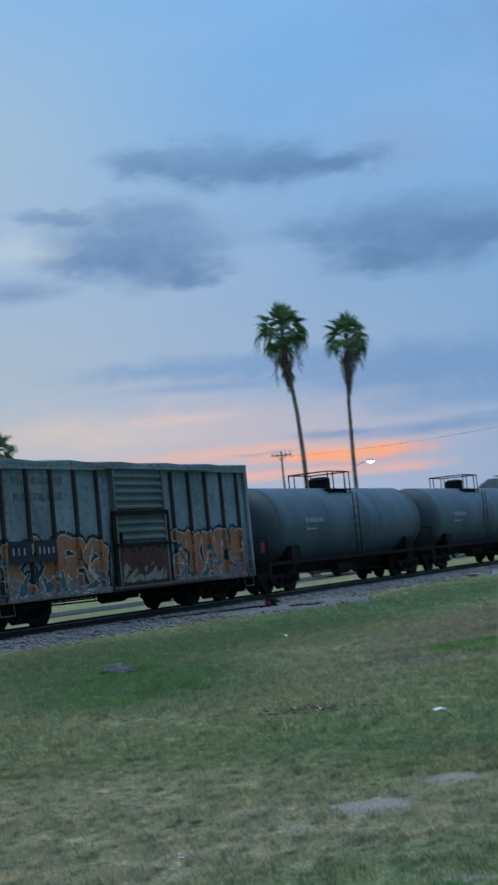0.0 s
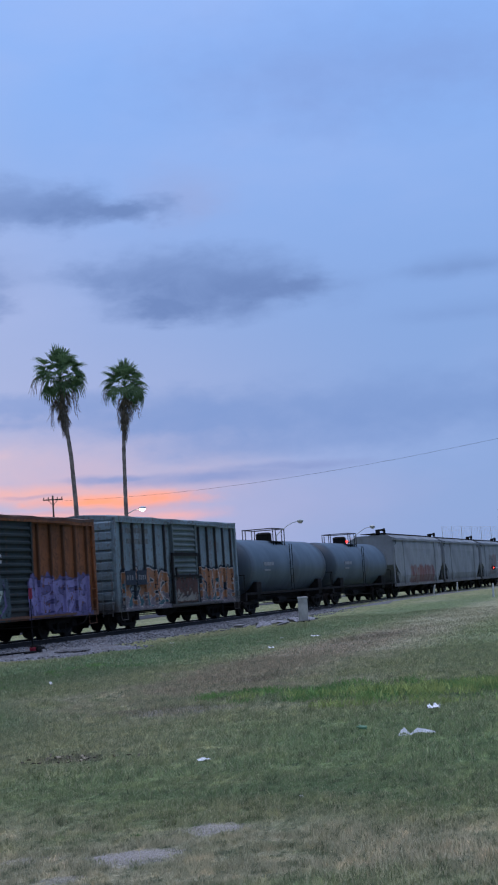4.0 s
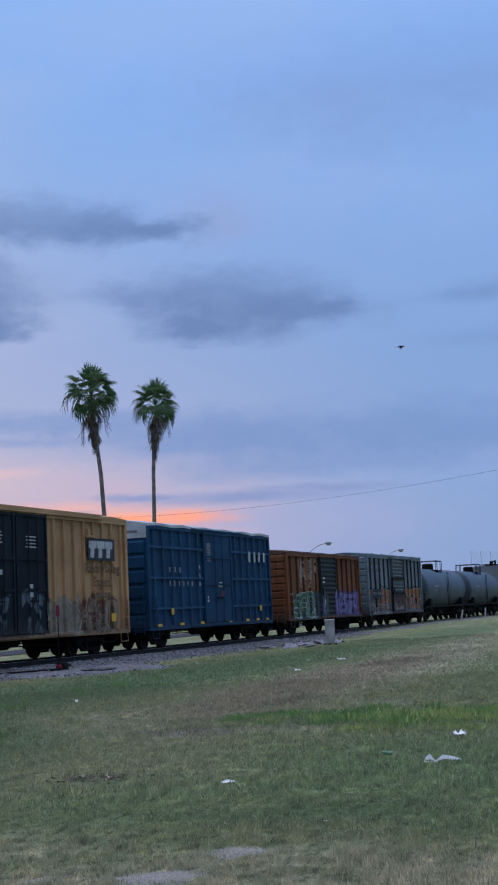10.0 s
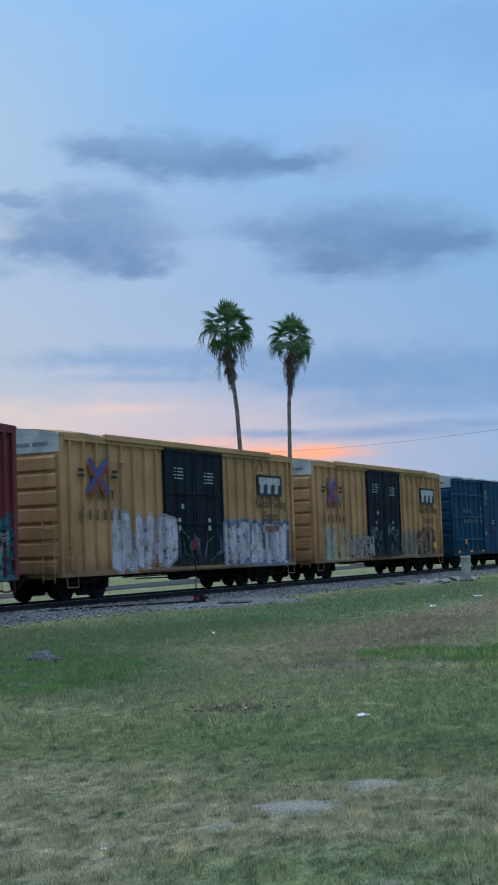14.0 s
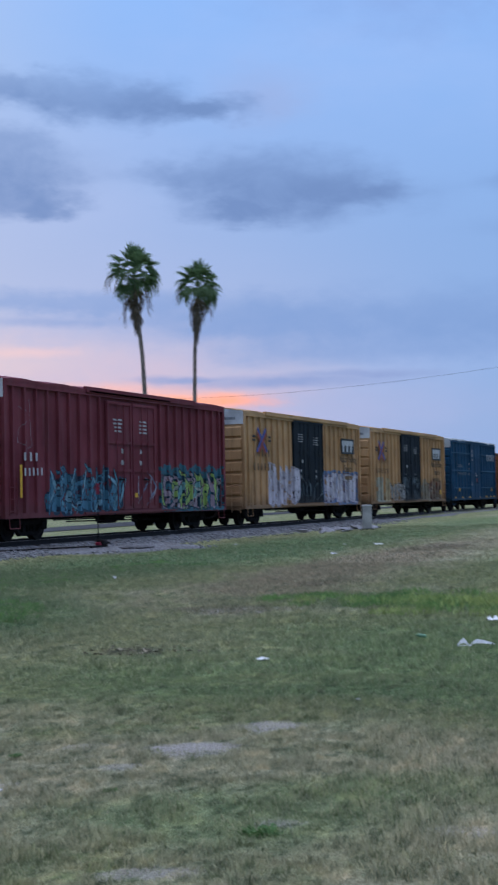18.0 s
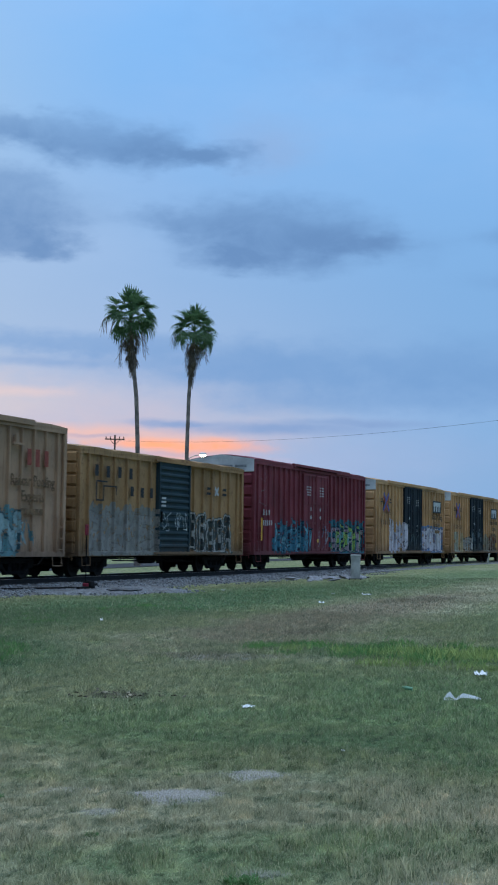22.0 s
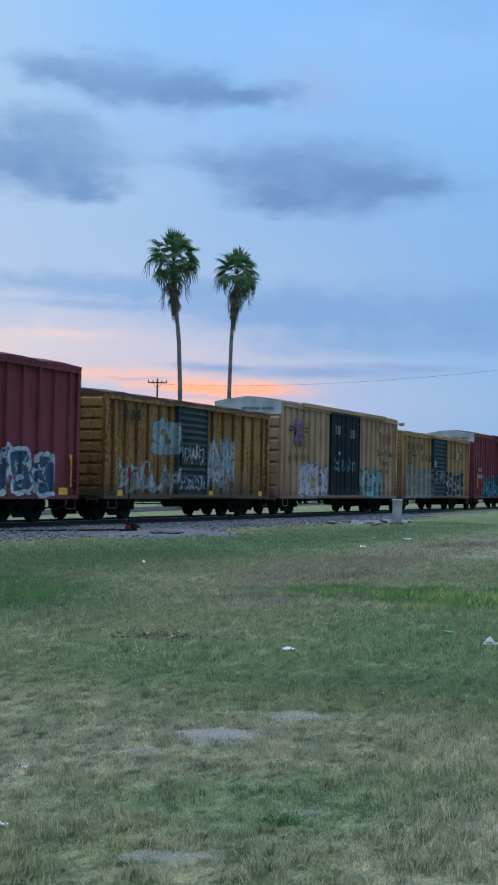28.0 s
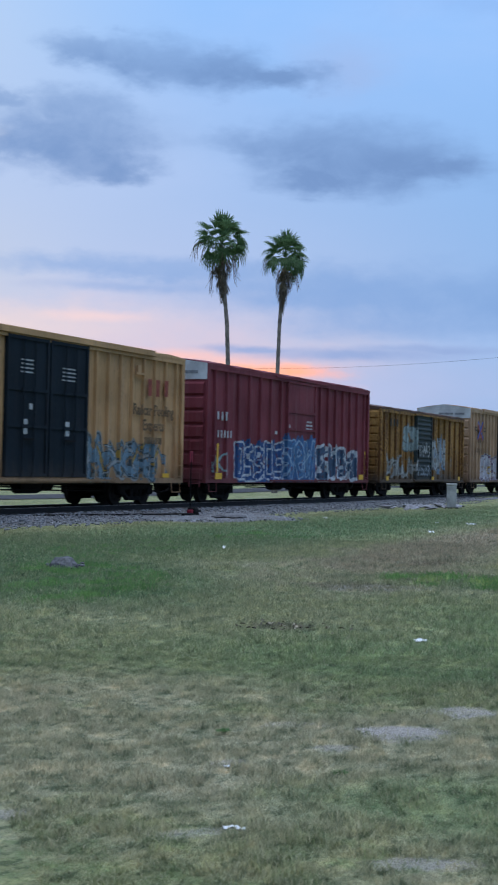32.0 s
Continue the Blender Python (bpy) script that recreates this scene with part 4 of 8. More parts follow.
def plug_doors(car, k, leaves=2, panels=(0.36, 0.62), rods=True, tall=0.12):
    """Plug doors with a raised frame, cross members and locking rods, on the near side; a plain one on the far side."""
    z0, z1 = k["sill"] + 0.18, k["H"] - tall
    k["front"] = 1.618
    w = (k["d1"] - k["d0"]) / leaves
    for j in range(leaves):
        a, b = k["d0"] + j * w + 0.02, k["d0"] + (j + 1) * w - 0.02
        for s in (-1, 1):
            bm = bmesh.new()
            box(bm, a, b, min(s * 1.50, s * 1.575), max(s * 1.50, s * 1.575), z0, z1, 0.01)
            door = part("door", bm, k["door"], car)
            cross = [z0 + 0.05, *[z0 + (z1 - z0) * p for p in panels], z1 - 0.06]
            for z in cross:
                bm = bmesh.new()
                box(bm, a + 0.05, b - 0.05, min(s * 1.575, s * 1.615), max(s * 1.575, s * 1.615), z - 0.045, z + 0.045)
                part("door_bar", bm, k["door"], door)
            for x in (a + 0.07, b - 0.07):
                bm = bmesh.new()
                box(bm, x - 0.05, x + 0.05, min(s * 1.575, s * 1.613), max(s * 1.575, s * 1.613), z0, z1)
                part("door_stile", bm, k["door"], door)
            if rods and s < 0:
                for x in (a + w * 0.36, b - w * 0.36):
                    bm = bmesh.new()
                    rod(bm, (x, -1.635, z0 + 0.05), (x, -1.635, z1 - 0.1), 0.02, 0.02, 6)
                    for z in cross[:-1]:
                        box(bm, x - 0.06, x + 0.06, -1.65, -1.61, z - 0.05, z + 0.05)
                    part("lock_rod", bm, k["door"], door)
                bm = bmesh.new()
                box(bm, a + w * 0.36, a + w * 0.62, -1.67, -1.62, z0 + 1.0, z0 + 1.05)
                part("door_handle", bm, IRON, door)
    for s in (-1, 1):
        for e, out, z in ((1.6, 1.66, k["sill"] + 0.05), (1.2, 1.64, k["H"] - 0.10)):
            bm = bmesh.new()
            box(bm, k["d0"] - e, k["d1"] + e, min(s * 1.6, s * out), max(s * 1.6, s * out), z, z + 0.065)
            part("door_track", bm, k["paint"], car)


def sliding_door(car, k, ridges=11):
    """A single corrugated sliding door."""
    z0, z1 = k["sill"] + 0.14, k["H"] - 0.16
    k["front"] = 1.670
    a, b = k["d0"], k["d1"]
    for s in (-1, 1):
        bm = bmesh.new()
        box(bm, a, b, min(s * 1.50, s * 1.60), max(s * 1.50, s * 1.60), z0, z1)
        door = part("door", bm, k["door"], car)
        step = (z1 - z0 - 0.2) / ridges
        bm = bmesh.new()
        ends_ = []
        for x in (a + 0.12, b - 0.12):
            ends_.append([bm.verts.new((x, s * yy, zz * step)) for zz, yy in ((-0.34, 1.602), (-0.12, 1.66), (0.12, 1.66), (0.34, 1.602))])
        for c in range(3):
            bm.faces.new((ends_[0][c], ends_[1][c], ends_[1][c + 1], ends_[0][c + 1]))
        for e in ends_:
            bm.faces.new(e)
        ridge = mesh_of("door_ridge", bm, k["door"])
        for q in range(ridges):
            part("door_ridge", ridge, None, door, at=(0, 0, z0 + 0.1 + step * (q + 0.5)))
        if s < 0:
            for x in (a + 0.05, b - 0.05):
                bm = bmesh.new()
                box(bm, x - 0.045, x + 0.045, -1.668, -1.602, z0, z1)
                part("door_stile", bm, k["door"], door)
            bm = bmesh.new()
            box(bm, a + 0.12, a + 0.2, -1.72, -1.66, z0 + 1.1, z0 + 1.5)
            part("door_latch", bm, IRON, door)
    for s in (-1, 1):
        for z in (k["sill"] + 0.06, z1):
            bm = bmesh.new()
            box(bm, a - 0.3, b + (b - a) + 0.2, min(s * 1.6, s * 1.69), max(s * 1.6, s * 1.69), z, z + 0.07)
            part("door_track", bm, k["paint"], car)


CAR_YELLOW = (0.50, 0.285, 0.135)
OLD_YELLOW = (0.36, 0.205, 0.090)
MAROON = (0.189, 0.0364, 0.0480)
NAVY = (0.006, 0.013, 0.020)


def crossed_mark(car, x, z, size, mat_a, mat_b):
    """A painted pair of crossed strokes."""
    bm = bmesh.new()
    for s in (-1, 1):
        for half, index, out in ((-1, 0, 0.0), (1, 1, 0.001)):
            m = Matrix.Translation((x, -1.608 - 0.002 * (s > 0) - out, z)) @ pose(0, 0, 0, 0, s * 47, 0) @ Matrix.Translation((half * s * size * 0.055, 0, 0))
            made = bmesh.ops.create_cube(bm, size=1, matrix=m @ Matrix.Diagonal((size * 0.11, 0.006, size * (1.0 if half < 0 else 0.86), 1)))["verts"]
            for f in {f for v in made for f in v.link_faces}:
                f.material_index = index
    part("crossed_mark", bm, [mat_a, mat_b], car, "faded blue and red crossed strokes")


BLUEMARK = plain("faded blue paint", (0.07, 0.10, 0.30), 0.3, 5.0, 0.8)
REDMARK = plain("faded red paint", (0.30, 0.07, 0.05), 0.3, 5.0, 0.8)
FADEDINK = plain("faded brown lettering paint", (0.185, 0.112, 0.058), 0.45, 4.0, 0.8)
BOARD = plain("dark sign board", (0.03, 0.035, 0.04), 0.2, 5.0, 0.7)


def sign_board(car, x, z, wide=1.35, high=0.55):
    bm = bmesh.new()
    box(bm, x, x + wide, -1.612, -1.600, z, z + high)
    b = part("sign_board", bm, BOARD, car, "dark board with pale angular shapes")
    w = (wide - 0.22) / 3
    for k in range(3):
        bm = bmesh.new()
        a = x + 0.06 + k * w
        ring = [[bm.verts.new((a + q, yy, z + high * f)) for q, f in ((0.10, 0.12), (w * 0.62, 0.12), (w * 0.68, 0.52), (w * 0.96, 0.56), (w * 1.0, 0.88), (0.04, 0.88), (0.02, 0.58), (0.14, 0.52))] for yy in (-1.613, -1.618)]
        bm.faces.new(ring[1])
        for q in range(8):
            bm.faces.new((ring[0][q], ring[0][(q + 1) % 8], ring[1][(q + 1) % 8], ring[1][q]))
        bmesh.ops.recalc_face_normals(bm, faces=bm.faces)
        part("pale_shape", bm, BARS, b, "worn pale angular shape")


def reflectors(car, xs, z, mat=YELLOWTAPE, wide=0.42, high=0.13):
    for x in xs:
        bm = bmesh.new()
        box(bm, x - wide / 2, x + wide / 2, -1.612, -1.602, z, z + high)
        part("reflector", bm, mat, car, "yellow reflective strip")


WORDINGS = {}


def wording(car, words, x, z, wide, high, mat, y=-1.600):
    """A line of stencilled words, centred on x with its foot at z."""
    if words not in WORDINGS:
        cu = bpy.data.curves.new("wording", "FONT")
        cu.body, cu.resolution_u, cu.extrude, cu.offset = words, 2, 0.004, 0.022
        ob = bpy.data.objects.new("wording", cu)
        scene.collection.objects.link(ob)
        graph = bpy.context.evaluated_depsgraph_get()
        WORDINGS[words] = bpy.data.meshes.new_from_object(ob.evaluated_get(graph))
        bpy.data.objects.remove(ob)
    bm = bmesh.new()
    bm.from_mesh(WORDINGS[words])
    xs, ys = [v.co.x for v in bm.verts], [v.co.y for v in bm.verts if v.co.y >= 0]
    sx, sz = wide / (max(xs) - min(xs)), high / max(ys)
    for v in bm.verts:
        v.co = (x + (v.co.x - (max(xs) + min(xs)) / 2) * sx, y - v.co.z, z + v.co.y * sz)
    part("stencil", bm, mat, car, "faded dark stencilled words")


def hicube_yellow(label, left, right, eave, spots, cross=True, board=True, fadeup=0.3, sooty=0.2, seed=1, base=CAR_YELLOW):
    car, k = boxcar(label, left, right, eave, base, spots, NAVY, posts=8, ends=7, rust=sooty, fade=fadeup, grime=0.55, roof_mat=None, top_panel=GALV, door_wide=4.1)
    plug_doors(car, k)
    h, H = k["half"], k["H"]
    if cross:
        crossed_mark(car, -h + 1.95, H - 1.25, 1.5, BLUEMARK, REDMARK)
        marks(car, -h + 0.9, H - 1.0, 0.4, 2, INK, y=-1.603, ragged=0.9, words=1)
        marks(car, -h + 2.7, H - 1.0, 0.4, 2, INK, y=-1.603, ragged=0.9, words=1)
    if board:
        sign_board(car, h - 3.15, H - 1.55, 2.05, 0.78)
    else:
        letters(car, h - 2.5, H - 1.4, 3, 0.42, 0.62, 0.1, REDMARK, y=-1.602, label="worn red block shapes", seed=seed)
    wording(car, "Railcar Pooling", h - 2.05, H - 1.98, 2.6, 0.34, FADEDINK)
    wording(car, "Experts", h - 2.05, H - 2.46, 1.35, 0.34, FADEDINK)
    marks(car, h - 2.75, H - 2.68, 1.4, 1, FADEDINK, 0.42, 0.2, y=-1.603, label="faded dark bars of worn writing", seed=seed, words=5)
    for j, x in enumerate((k["d0"] + 0.62, k["d1"] - 1.4)):
        marks(car, x, H - 0.75 - 0.1 * j, 0.75, 4, BARS, 0.11, 0.04, y=-1.583, seed=seed + j, words=3)
        marks(car, x + 0.2, sillz(k) + 1.75, 0.28, 2, BARS, 0.25, 0.16, y=-1.583, seed=seed + 5 + j, words=1)
    marks(car, k["d0"] + 1.1, H - 1.95, 0.22, 1, BARS, 0.2, 0.16, y=-1.583, words=1)
    bm = bmesh.new()
    box(bm, h - 3.3, h - 2.7, -1.66, -1.59, H - 0.75, H - 0.68)
    box(bm, h - 3.2, h - 3.0, -1.66, -1.59, H - 0.68, H - 0.45)
    part("door_stop", bm, k["paint"], car)
    bm = bmesh.new()
    box(bm, -h + 3.1, -h + 3.6, -1.66, -1.59, H - 0.75, H - 0.68)
    part("door_stop", bm, k["paint"], car)
    bm = bmesh.new()
    box(bm, -h + 2.4, h - 2.1, -1.655, -1.5, H - 0.10, H + 0.085, 0.015)
    part("door_hood", bm, k["paint"], car)
    if not cross:
        letters(car, -h + 0.9, 2.9, 4, 0.30, 0.40, 0.10, FADEDINK, y=-1.602, label="worn dark block shapes", seed=seed + 30)
    else:
        letters(car, -h + 1.5, 2.95, 4, 0.26, 0.36, 0.12, FADEDINK, y=-1.602, label="worn dark block shapes", seed=seed + 31)
        letters(car, -h + 1.0, 2.35, 6, 0.24, 0.36, 0.16, FADEDINK, y=-1.602, label="worn dark block shapes", seed=seed + 32)
    running_gear(car, h, h - 2.15)
    brake_gear(car, 0.6)
    return car, k


SPRAYS = {}


def spray(col):
    """Sprayed paint that has flaked and faded in places."""
    if col not in SPRAYS:
        def build(t):
            c = coords(t)
            n, g = noisy(t, c, 1.7, 5.0, 0.65), noisy(t, stretch(t, c, 3.0, 3.0, 0.8), 2.4, 5.0, 0.7)
            k = blend(t, ramp01(t, n, 0.3, 0.7), tuple(v * 0.72 for v in col), tuple(min(1, v * 1.15) for v in col))
            return blend(t, calc(t, "MULTIPLY", ramp01(t, g, 0.52, 0.75), 0.45), k, tuple(v * 0.45 + 0.02 for v in col)), g
        m = material("spray paint %d" % len(SPRAYS), build, 0.75, 0.0, (0.2, 0.01), 0.3)
        t = m.node_tree
        c = coords(t)
        flake = noisy(t, stretch(t, c, 1.5, 1.5, 0.9, 3.0), 5.0, 5.0, 0.7)
        plug(t, ramp01(t, flake, 0.355, 0.445), t.nodes["Principled BSDF"].inputs["Alpha"])
        SPRAYS[col] = m
    return SPRAYS[col]


SHAPES = [
    [[(1, 0.92), (0, 0.86), (0, 0.55), (1, 0.45), (1, 0.1), (0, 0.06)]],
    [[(1, 0.93), (0, 0.93), (0, 0.07), (1, 0.07)], [(0, 0.5), (0.8, 0.52)]],
    [[(0, 0.02), (0, 0.98)], [(1, 0.98), (0.15, 0.5), (1, 0.02)]],
    [[(0, 0.02), (0.2, 0.95), (0.8, 0.95), (1, 0.02)], [(0.1, 0.42), (0.9, 0.42)]],
    [[(0, 0.1), (0, 0.92), (1, 0.92), (1, 0.1), (0, 0.1)]],
    [[(0, 0.02), (0, 0.98), (1, 0.05), (1, 1.0)]],
    [[(0, 0.0), (0, 0.95), (1, 0.9), (0.9, 0.5), (0.1, 0.48), (1, 0.0)]],
    [[(0, 1.0), (0.2, 0.05), (0.5, 0.6), (0.8, 0.05), (1, 1.0)]],
    [[(1, 0.85), (0.4, 0.98), (0, 0.6), (0, 0.3), (0.5, 0.02), (1, 0.2), (1, 0.48), (0.5, 0.48)]],
]


def blocks(rng, x0, x1, z0, z1, count, r, edge, fill=2, line=1, halo=None, grow=0.14, slit=None):
    """Strokes for a row of swollen angular shapes: halo, then rim, then fill for each."""
    w = (x1 - x0) / count
    runs = []
    for q in range(count):
        a, b = x0 + q * w + r + edge * 0.6, x0 + (q + 1) * w - r - edge * 0.6
        top, low = z1 - r - edge - rng.uniform(0, 0.12) * (z1 - z0), z0 + r * 0.9 + rng.uniform(0, 0.05)
        lines = []
        fu, fv = rng.random() < 0.5, rng.random() < 0.5
        for line_ in SHAPES[rng.randrange(len(SHAPES))]:
            turned = [(1 - u if fu else u, 1 - v if fv else v) for u, v in line_]
            lines.append([(a + (b - a) * (u + rng.uniform(-0.2, 0.2)), low + (top - low) * min(1, max(0, v + rng.uniform(-0.10, 0.10)))) for u, v in turned])
        runs.append(lines)
    ops = []
    if halo is not None:
        ops += [(p, r + edge + grow, r + edge + grow * 0.7, halo) for lines in runs for p in lines]
    for lines in runs:
        ops += [(p, r + edge, r + edge, line) for p in lines]
        ops += [(p, r, r * 0.9, fill) for p in lines]
        if slit is not None:
            for k in range(2):
                p = lines[0][rng.randrange(len(lines[0]))]
                ops.append(([p, (p[0] + rng.uniform(-0.25, 0.25) * w, p[1] - rng.uniform(0.1, 0.35) * (z1 - z0))], 0.035, 0.02, slit))
    return ops


def shards(rng, x0, x1, z0, z1, count, r, edge, fills=(2, 3), line=1):
    """Strokes for pointed, interlocked slivers."""
    ops = []
    for q in range(count):
        x = x0 + (x1 - x0) * (q + rng.random()) / count
        h = z1 - z0
        a = (x + rng.uniform(-0.5, 0.5), z1 - rng.uniform(0, 0.3) * h)
        b = (x + rng.uniform(-0.5, 0.5), z0 + rng.uniform(0.3, 0.7) * h)
        c = (x + rng.uniform(-0.6, 0.6), z0 + rng.uniform(0, 0.25) * h)
        pts = [(min(x1, max(x0, u)), v) for u, v in (a, b, c)]
        for p, r0, r1 in ((pts[:2], 0.25 * r, r), (pts[1:], r, 0.2 * r)):
            ops.append((p, r0 + edge, r1 + edge, line))
        for p, r0, r1 in ((pts[:2], 0.25 * r, r), (pts[1:], r, 0.2 * r)):
            ops.append((p, r0, r1, fills[q % len(fills)]))
    return ops


def scrawl(rng, x0, x1, z0, z1, count, r, col):
    """Strokes for a thin quick tag of loops and slashes."""
    ops = []
    w = (x1 - x0) / count * 2.2
    for q in range(count // 2):
        x = x0 + (x1 - x0) * 2 * q / count
        shape = [(v, u) if q % 2 else (1 - u, v) for u, v in SHAPES[rng.randrange(len(SHAPES))][0]]
        ops.append(([(x + w * (u * 0.8 + rng.uniform(-0.25, 0.25)), z0 + (z1 - z0) * (v + rng.uniform(-0.2, 0.2))) for u, v in shape], r * 0.75, r * 0.5, col))
    return ops


def sprayed(car, k, x0, x1, z0, z1, ops, cols, seed, step=0.034):
    """Spray paint as a thin skin that follows the wall, its posts, its sill and the door; x from the car's left end."""
    half = k["half"]
    a, b = x0 - half, x1 - half
    lines = [p + q for p in k["posts"] for q in (-0.057, -0.034, 0.034, 0.057) if a < p + q < b] + [q for e in (k["d0"], k["d1"]) for q in (e - 0.004, e + 0.004) if a < q < b]
    xs = sorted(lines + [q for q in np.arange(a, b, step).tolist() if all(abs(q - p) > step * 0.4 for p in lines)])
    zs = sorted([q for q in np.arange(z0, z1, step).tolist() if abs(q - 0.89) > step * 0.5] + [0.885, 0.893])
    zs = [q for q in zs if z0 <= q <= z1]
    gx, gz = np.meshgrid((np.array(xs[1:]) + np.array(xs[:-1])) / 2, (np.array(zs[1:]) + np.array(zs[:-1])) / 2, indexing="ij")
    u = gx + half + 0.018 * np.sin(gz * 11 + seed) + 0.012 * np.sin(gx * 17 + gz * 5)
    v = gz + 0.020 * np.sin(gx * 9 + seed * 2)
    pick = np.full(gx.shape, -1)
    for pts, r0, r1, col in ops:
        if pts == "panel":
            ragged = 0.10 * np.sin(u * 5.1 + seed) + 0.07 * np.sin(u * 13.7 + seed * 3)
            pick[(u > r0[0] + 0.4 * ragged) & (u < r0[1] + 0.4 * ragged) & (v > r1[0]) & (v < r1[1] + ragged)] = col
            continue
        for n, (p, q) in enumerate(zip(pts, pts[1:])):
            dx, dz = q[0] - p[0], q[1] - p[1]
            t = np.clip(((u - p[0]) * dx + (v - p[1]) * dz) / max(1e-6, dx * dx + dz * dz), 0, 1)
            f0, f1 = n / (len(pts) - 1), (n + 1) / (len(pts) - 1)
            rad = r0 + (r1 - r0) * (f0 + (f1 - f0) * t)
            pick[np.hypot(u - p[0] - t * dx, v - p[1] - t * dz) < rad] = col

    near = {x: min(abs(x - p) for p in k["posts"]) for x in xs}

    def skin(x, z):
        if k["d0"] - 0.001 <= x <= k["d1"] + 0.001:
            return -k["front"] - 0.004
        if z < 0.887 or abs(x) > half - 0.185:
            return -1.606
        gap = near[x]
        return -1.504 if gap > 0.056 else (-1.598 if gap < 0.035 else -1.53)
    index, verts, faces, mats = {}, [], [], []
    for i, j in zip(*np.nonzero(pick >= 0)):
        ring = []
        for p, q in ((i, j), (i + 1, j), (i + 1, j + 1), (i, j + 1)):
            if (p, q) not in index:
                index[(p, q)] = len(verts)
                verts.append((xs[p], skin(xs[p], zs[q]), zs[q]))
            ring.append(index[(p, q)])
        faces.append(ring)
        mats.append(int(pick[i, j]))
    me = from_lists("spray_paint", verts, faces, spray(cols[0]))
    for col in cols[1:]:
        me.materials.append(spray(col))
    me.polygons.foreach_set("material_index", mats)
    return part("spray_paint", me, None, car)


def sillz(k):
    return k["sill"]


FAINTINK = plain("faint worn lettering paint", (0.125, 0.135, 0.135), 0.45, 4.0, 0.8)
NAVYPLATE = plain("dark plate", (0.012, 0.020, 0.035), 0.3, 5.0, 0.7)


def build_boxcars():
    # rear to front
    c, k = hicube_yellow("weathered yellow boxcar with dark double doors and dull scribbles", -38.4, -22.43, 5.18,
                         [], cross=False, board=False, seed=4)
    rng = random.Random(18)
    ops = blocks(rng, 10.0, 14.4, 0.80, 2.25, 4, 0.13, 0.06, 2, 1, 0, 0.06) + shards(rng, 10.0, 15.0, 0.80, 2.1, 12, 0.07, 0.02, (3, 4, 2), 1)
    sprayed(c, k, 9.9, 15.2, 0.74, 2.4, ops, [(0.24, 0.25, 0.24), (0.055, 0.075, 0.085), (0.15, 0.24, 0.30), (0.34, 0.37, 0.38), (0.42, 0.26, 0.06)], 18)
    reflectors(c, (k["half"] - 1.2,), 0.9)
    c, k = boxcar("dark red boxcar with blue and white spray paint along its sill", -20.75, -4.7, 5.19, MAROON,
                  [],
                  posts=7, ends=7, rust=0.12, fade=0.18, grime=0.3, top_panel=GALV, door_wide=2.9, door_at=0.3)
    plug_doors(c, k, leaves=1, panels=(0.33, 0.5, 0.68), rods=False)
    rng = random.Random(41)
    white, ink = (0.47, 0.51, 0.55), (0.030, 0.080, 0.215)
    ops = [("panel", (2.5, 6.7), (0.74, 2.22), 2)] + blocks(rng, 2.3, 6.7, 0.80, 2.38, 5, 0.095, 0.065, 2, 1) + shards(rng, 2.3, 6.7, 0.8, 2.2, 9, 0.03, 0.0, (3, 2, 1), 1)
    sprayed(c, k, 2.1, 7.0, 0.74, 2.5, ops, [ink, white, ink, (0.05, 0.13, 0.32)], 41)
    ops = [("panel", (6.6, 9.7), (0.74, 2.50), 0)] + blocks(rng, 6.6, 9.6, 0.80, 2.55, 3, 0.13, 0.05, 2, 1) + shards(rng, 6.5, 9.7, 0.8, 2.3, 7, 0.05, 0.0, (3, 1), 1)
    sprayed(c, k, 6.4, 9.9, 0.74, 2.75, ops, [(0.035, 0.10, 0.24), (0.24, 0.36, 0.48), (0.045, 0.13, 0.28), (0.13, 0.24, 0.38)], 42)
    ops = blocks(rng, 10.0, 14.7, 0.80, 2.45, 4, 0.17, 0.13, 2, 1) + shards(rng, 10.1, 14.6, 0.84, 2.3, 16, 0.045, 0.0, (3, 2), 3)
    sprayed(c, k, 9.8, 15.0, 0.74, 2.6, ops, [ink, white, (0.045, 0.085, 0.15), (0.40, 0.46, 0.50)], 43)
    sprayed(c, k, 0.3, 2.0, 0.78, 2.0, shards(rng, 0.6, 1.8, 0.9, 1.9, 4, 0.09, 0.0, (0, 1), 0), [(0.22, 0.34, 0.36), (0.35, 0.33, 0.36)], 44)
    letters(c, -k["half"] + 0.75, 2.55 + 0.35, 3, 0.22, 0.36, 0.1, seed=8)
    letters(c, -k["half"] + 0.8, 2.25 + 0.05, 5, 0.17, 0.30, 0.08, seed=9)
    marks(c, k["d0"] + 1.9, 3.2, 0.7, 3, BARS, 0.14, 0.07, y=-1.583)
    marks(c, k["d0"] + 0.15, 3.0, 0.2, 1, BARS, y=-1.583, words=1, high=0.16)
    marks(c, k["d0"] - 1.2, 2.7, 0.3, 1, BARS, y=-1.603, words=1, high=0.12)
    reflectors(c, (-k["half"] + 0.95, k["half"] - 0.95), 0.85, wide=0.5, high=0.22)
    for x in (-k["half"] + 0.78, k["half"] - 0.6):
        bm = bmesh.new()
        box(bm, x, x + 0.12, -1.612, -1.603, 1.1, 2.1)
        part("tall_reflector", bm, YELLOWTAPE, c, "upright yellow strip")
    running_gear(c, k["half"], k["half"] - 2.15)
    brake_gear(c)

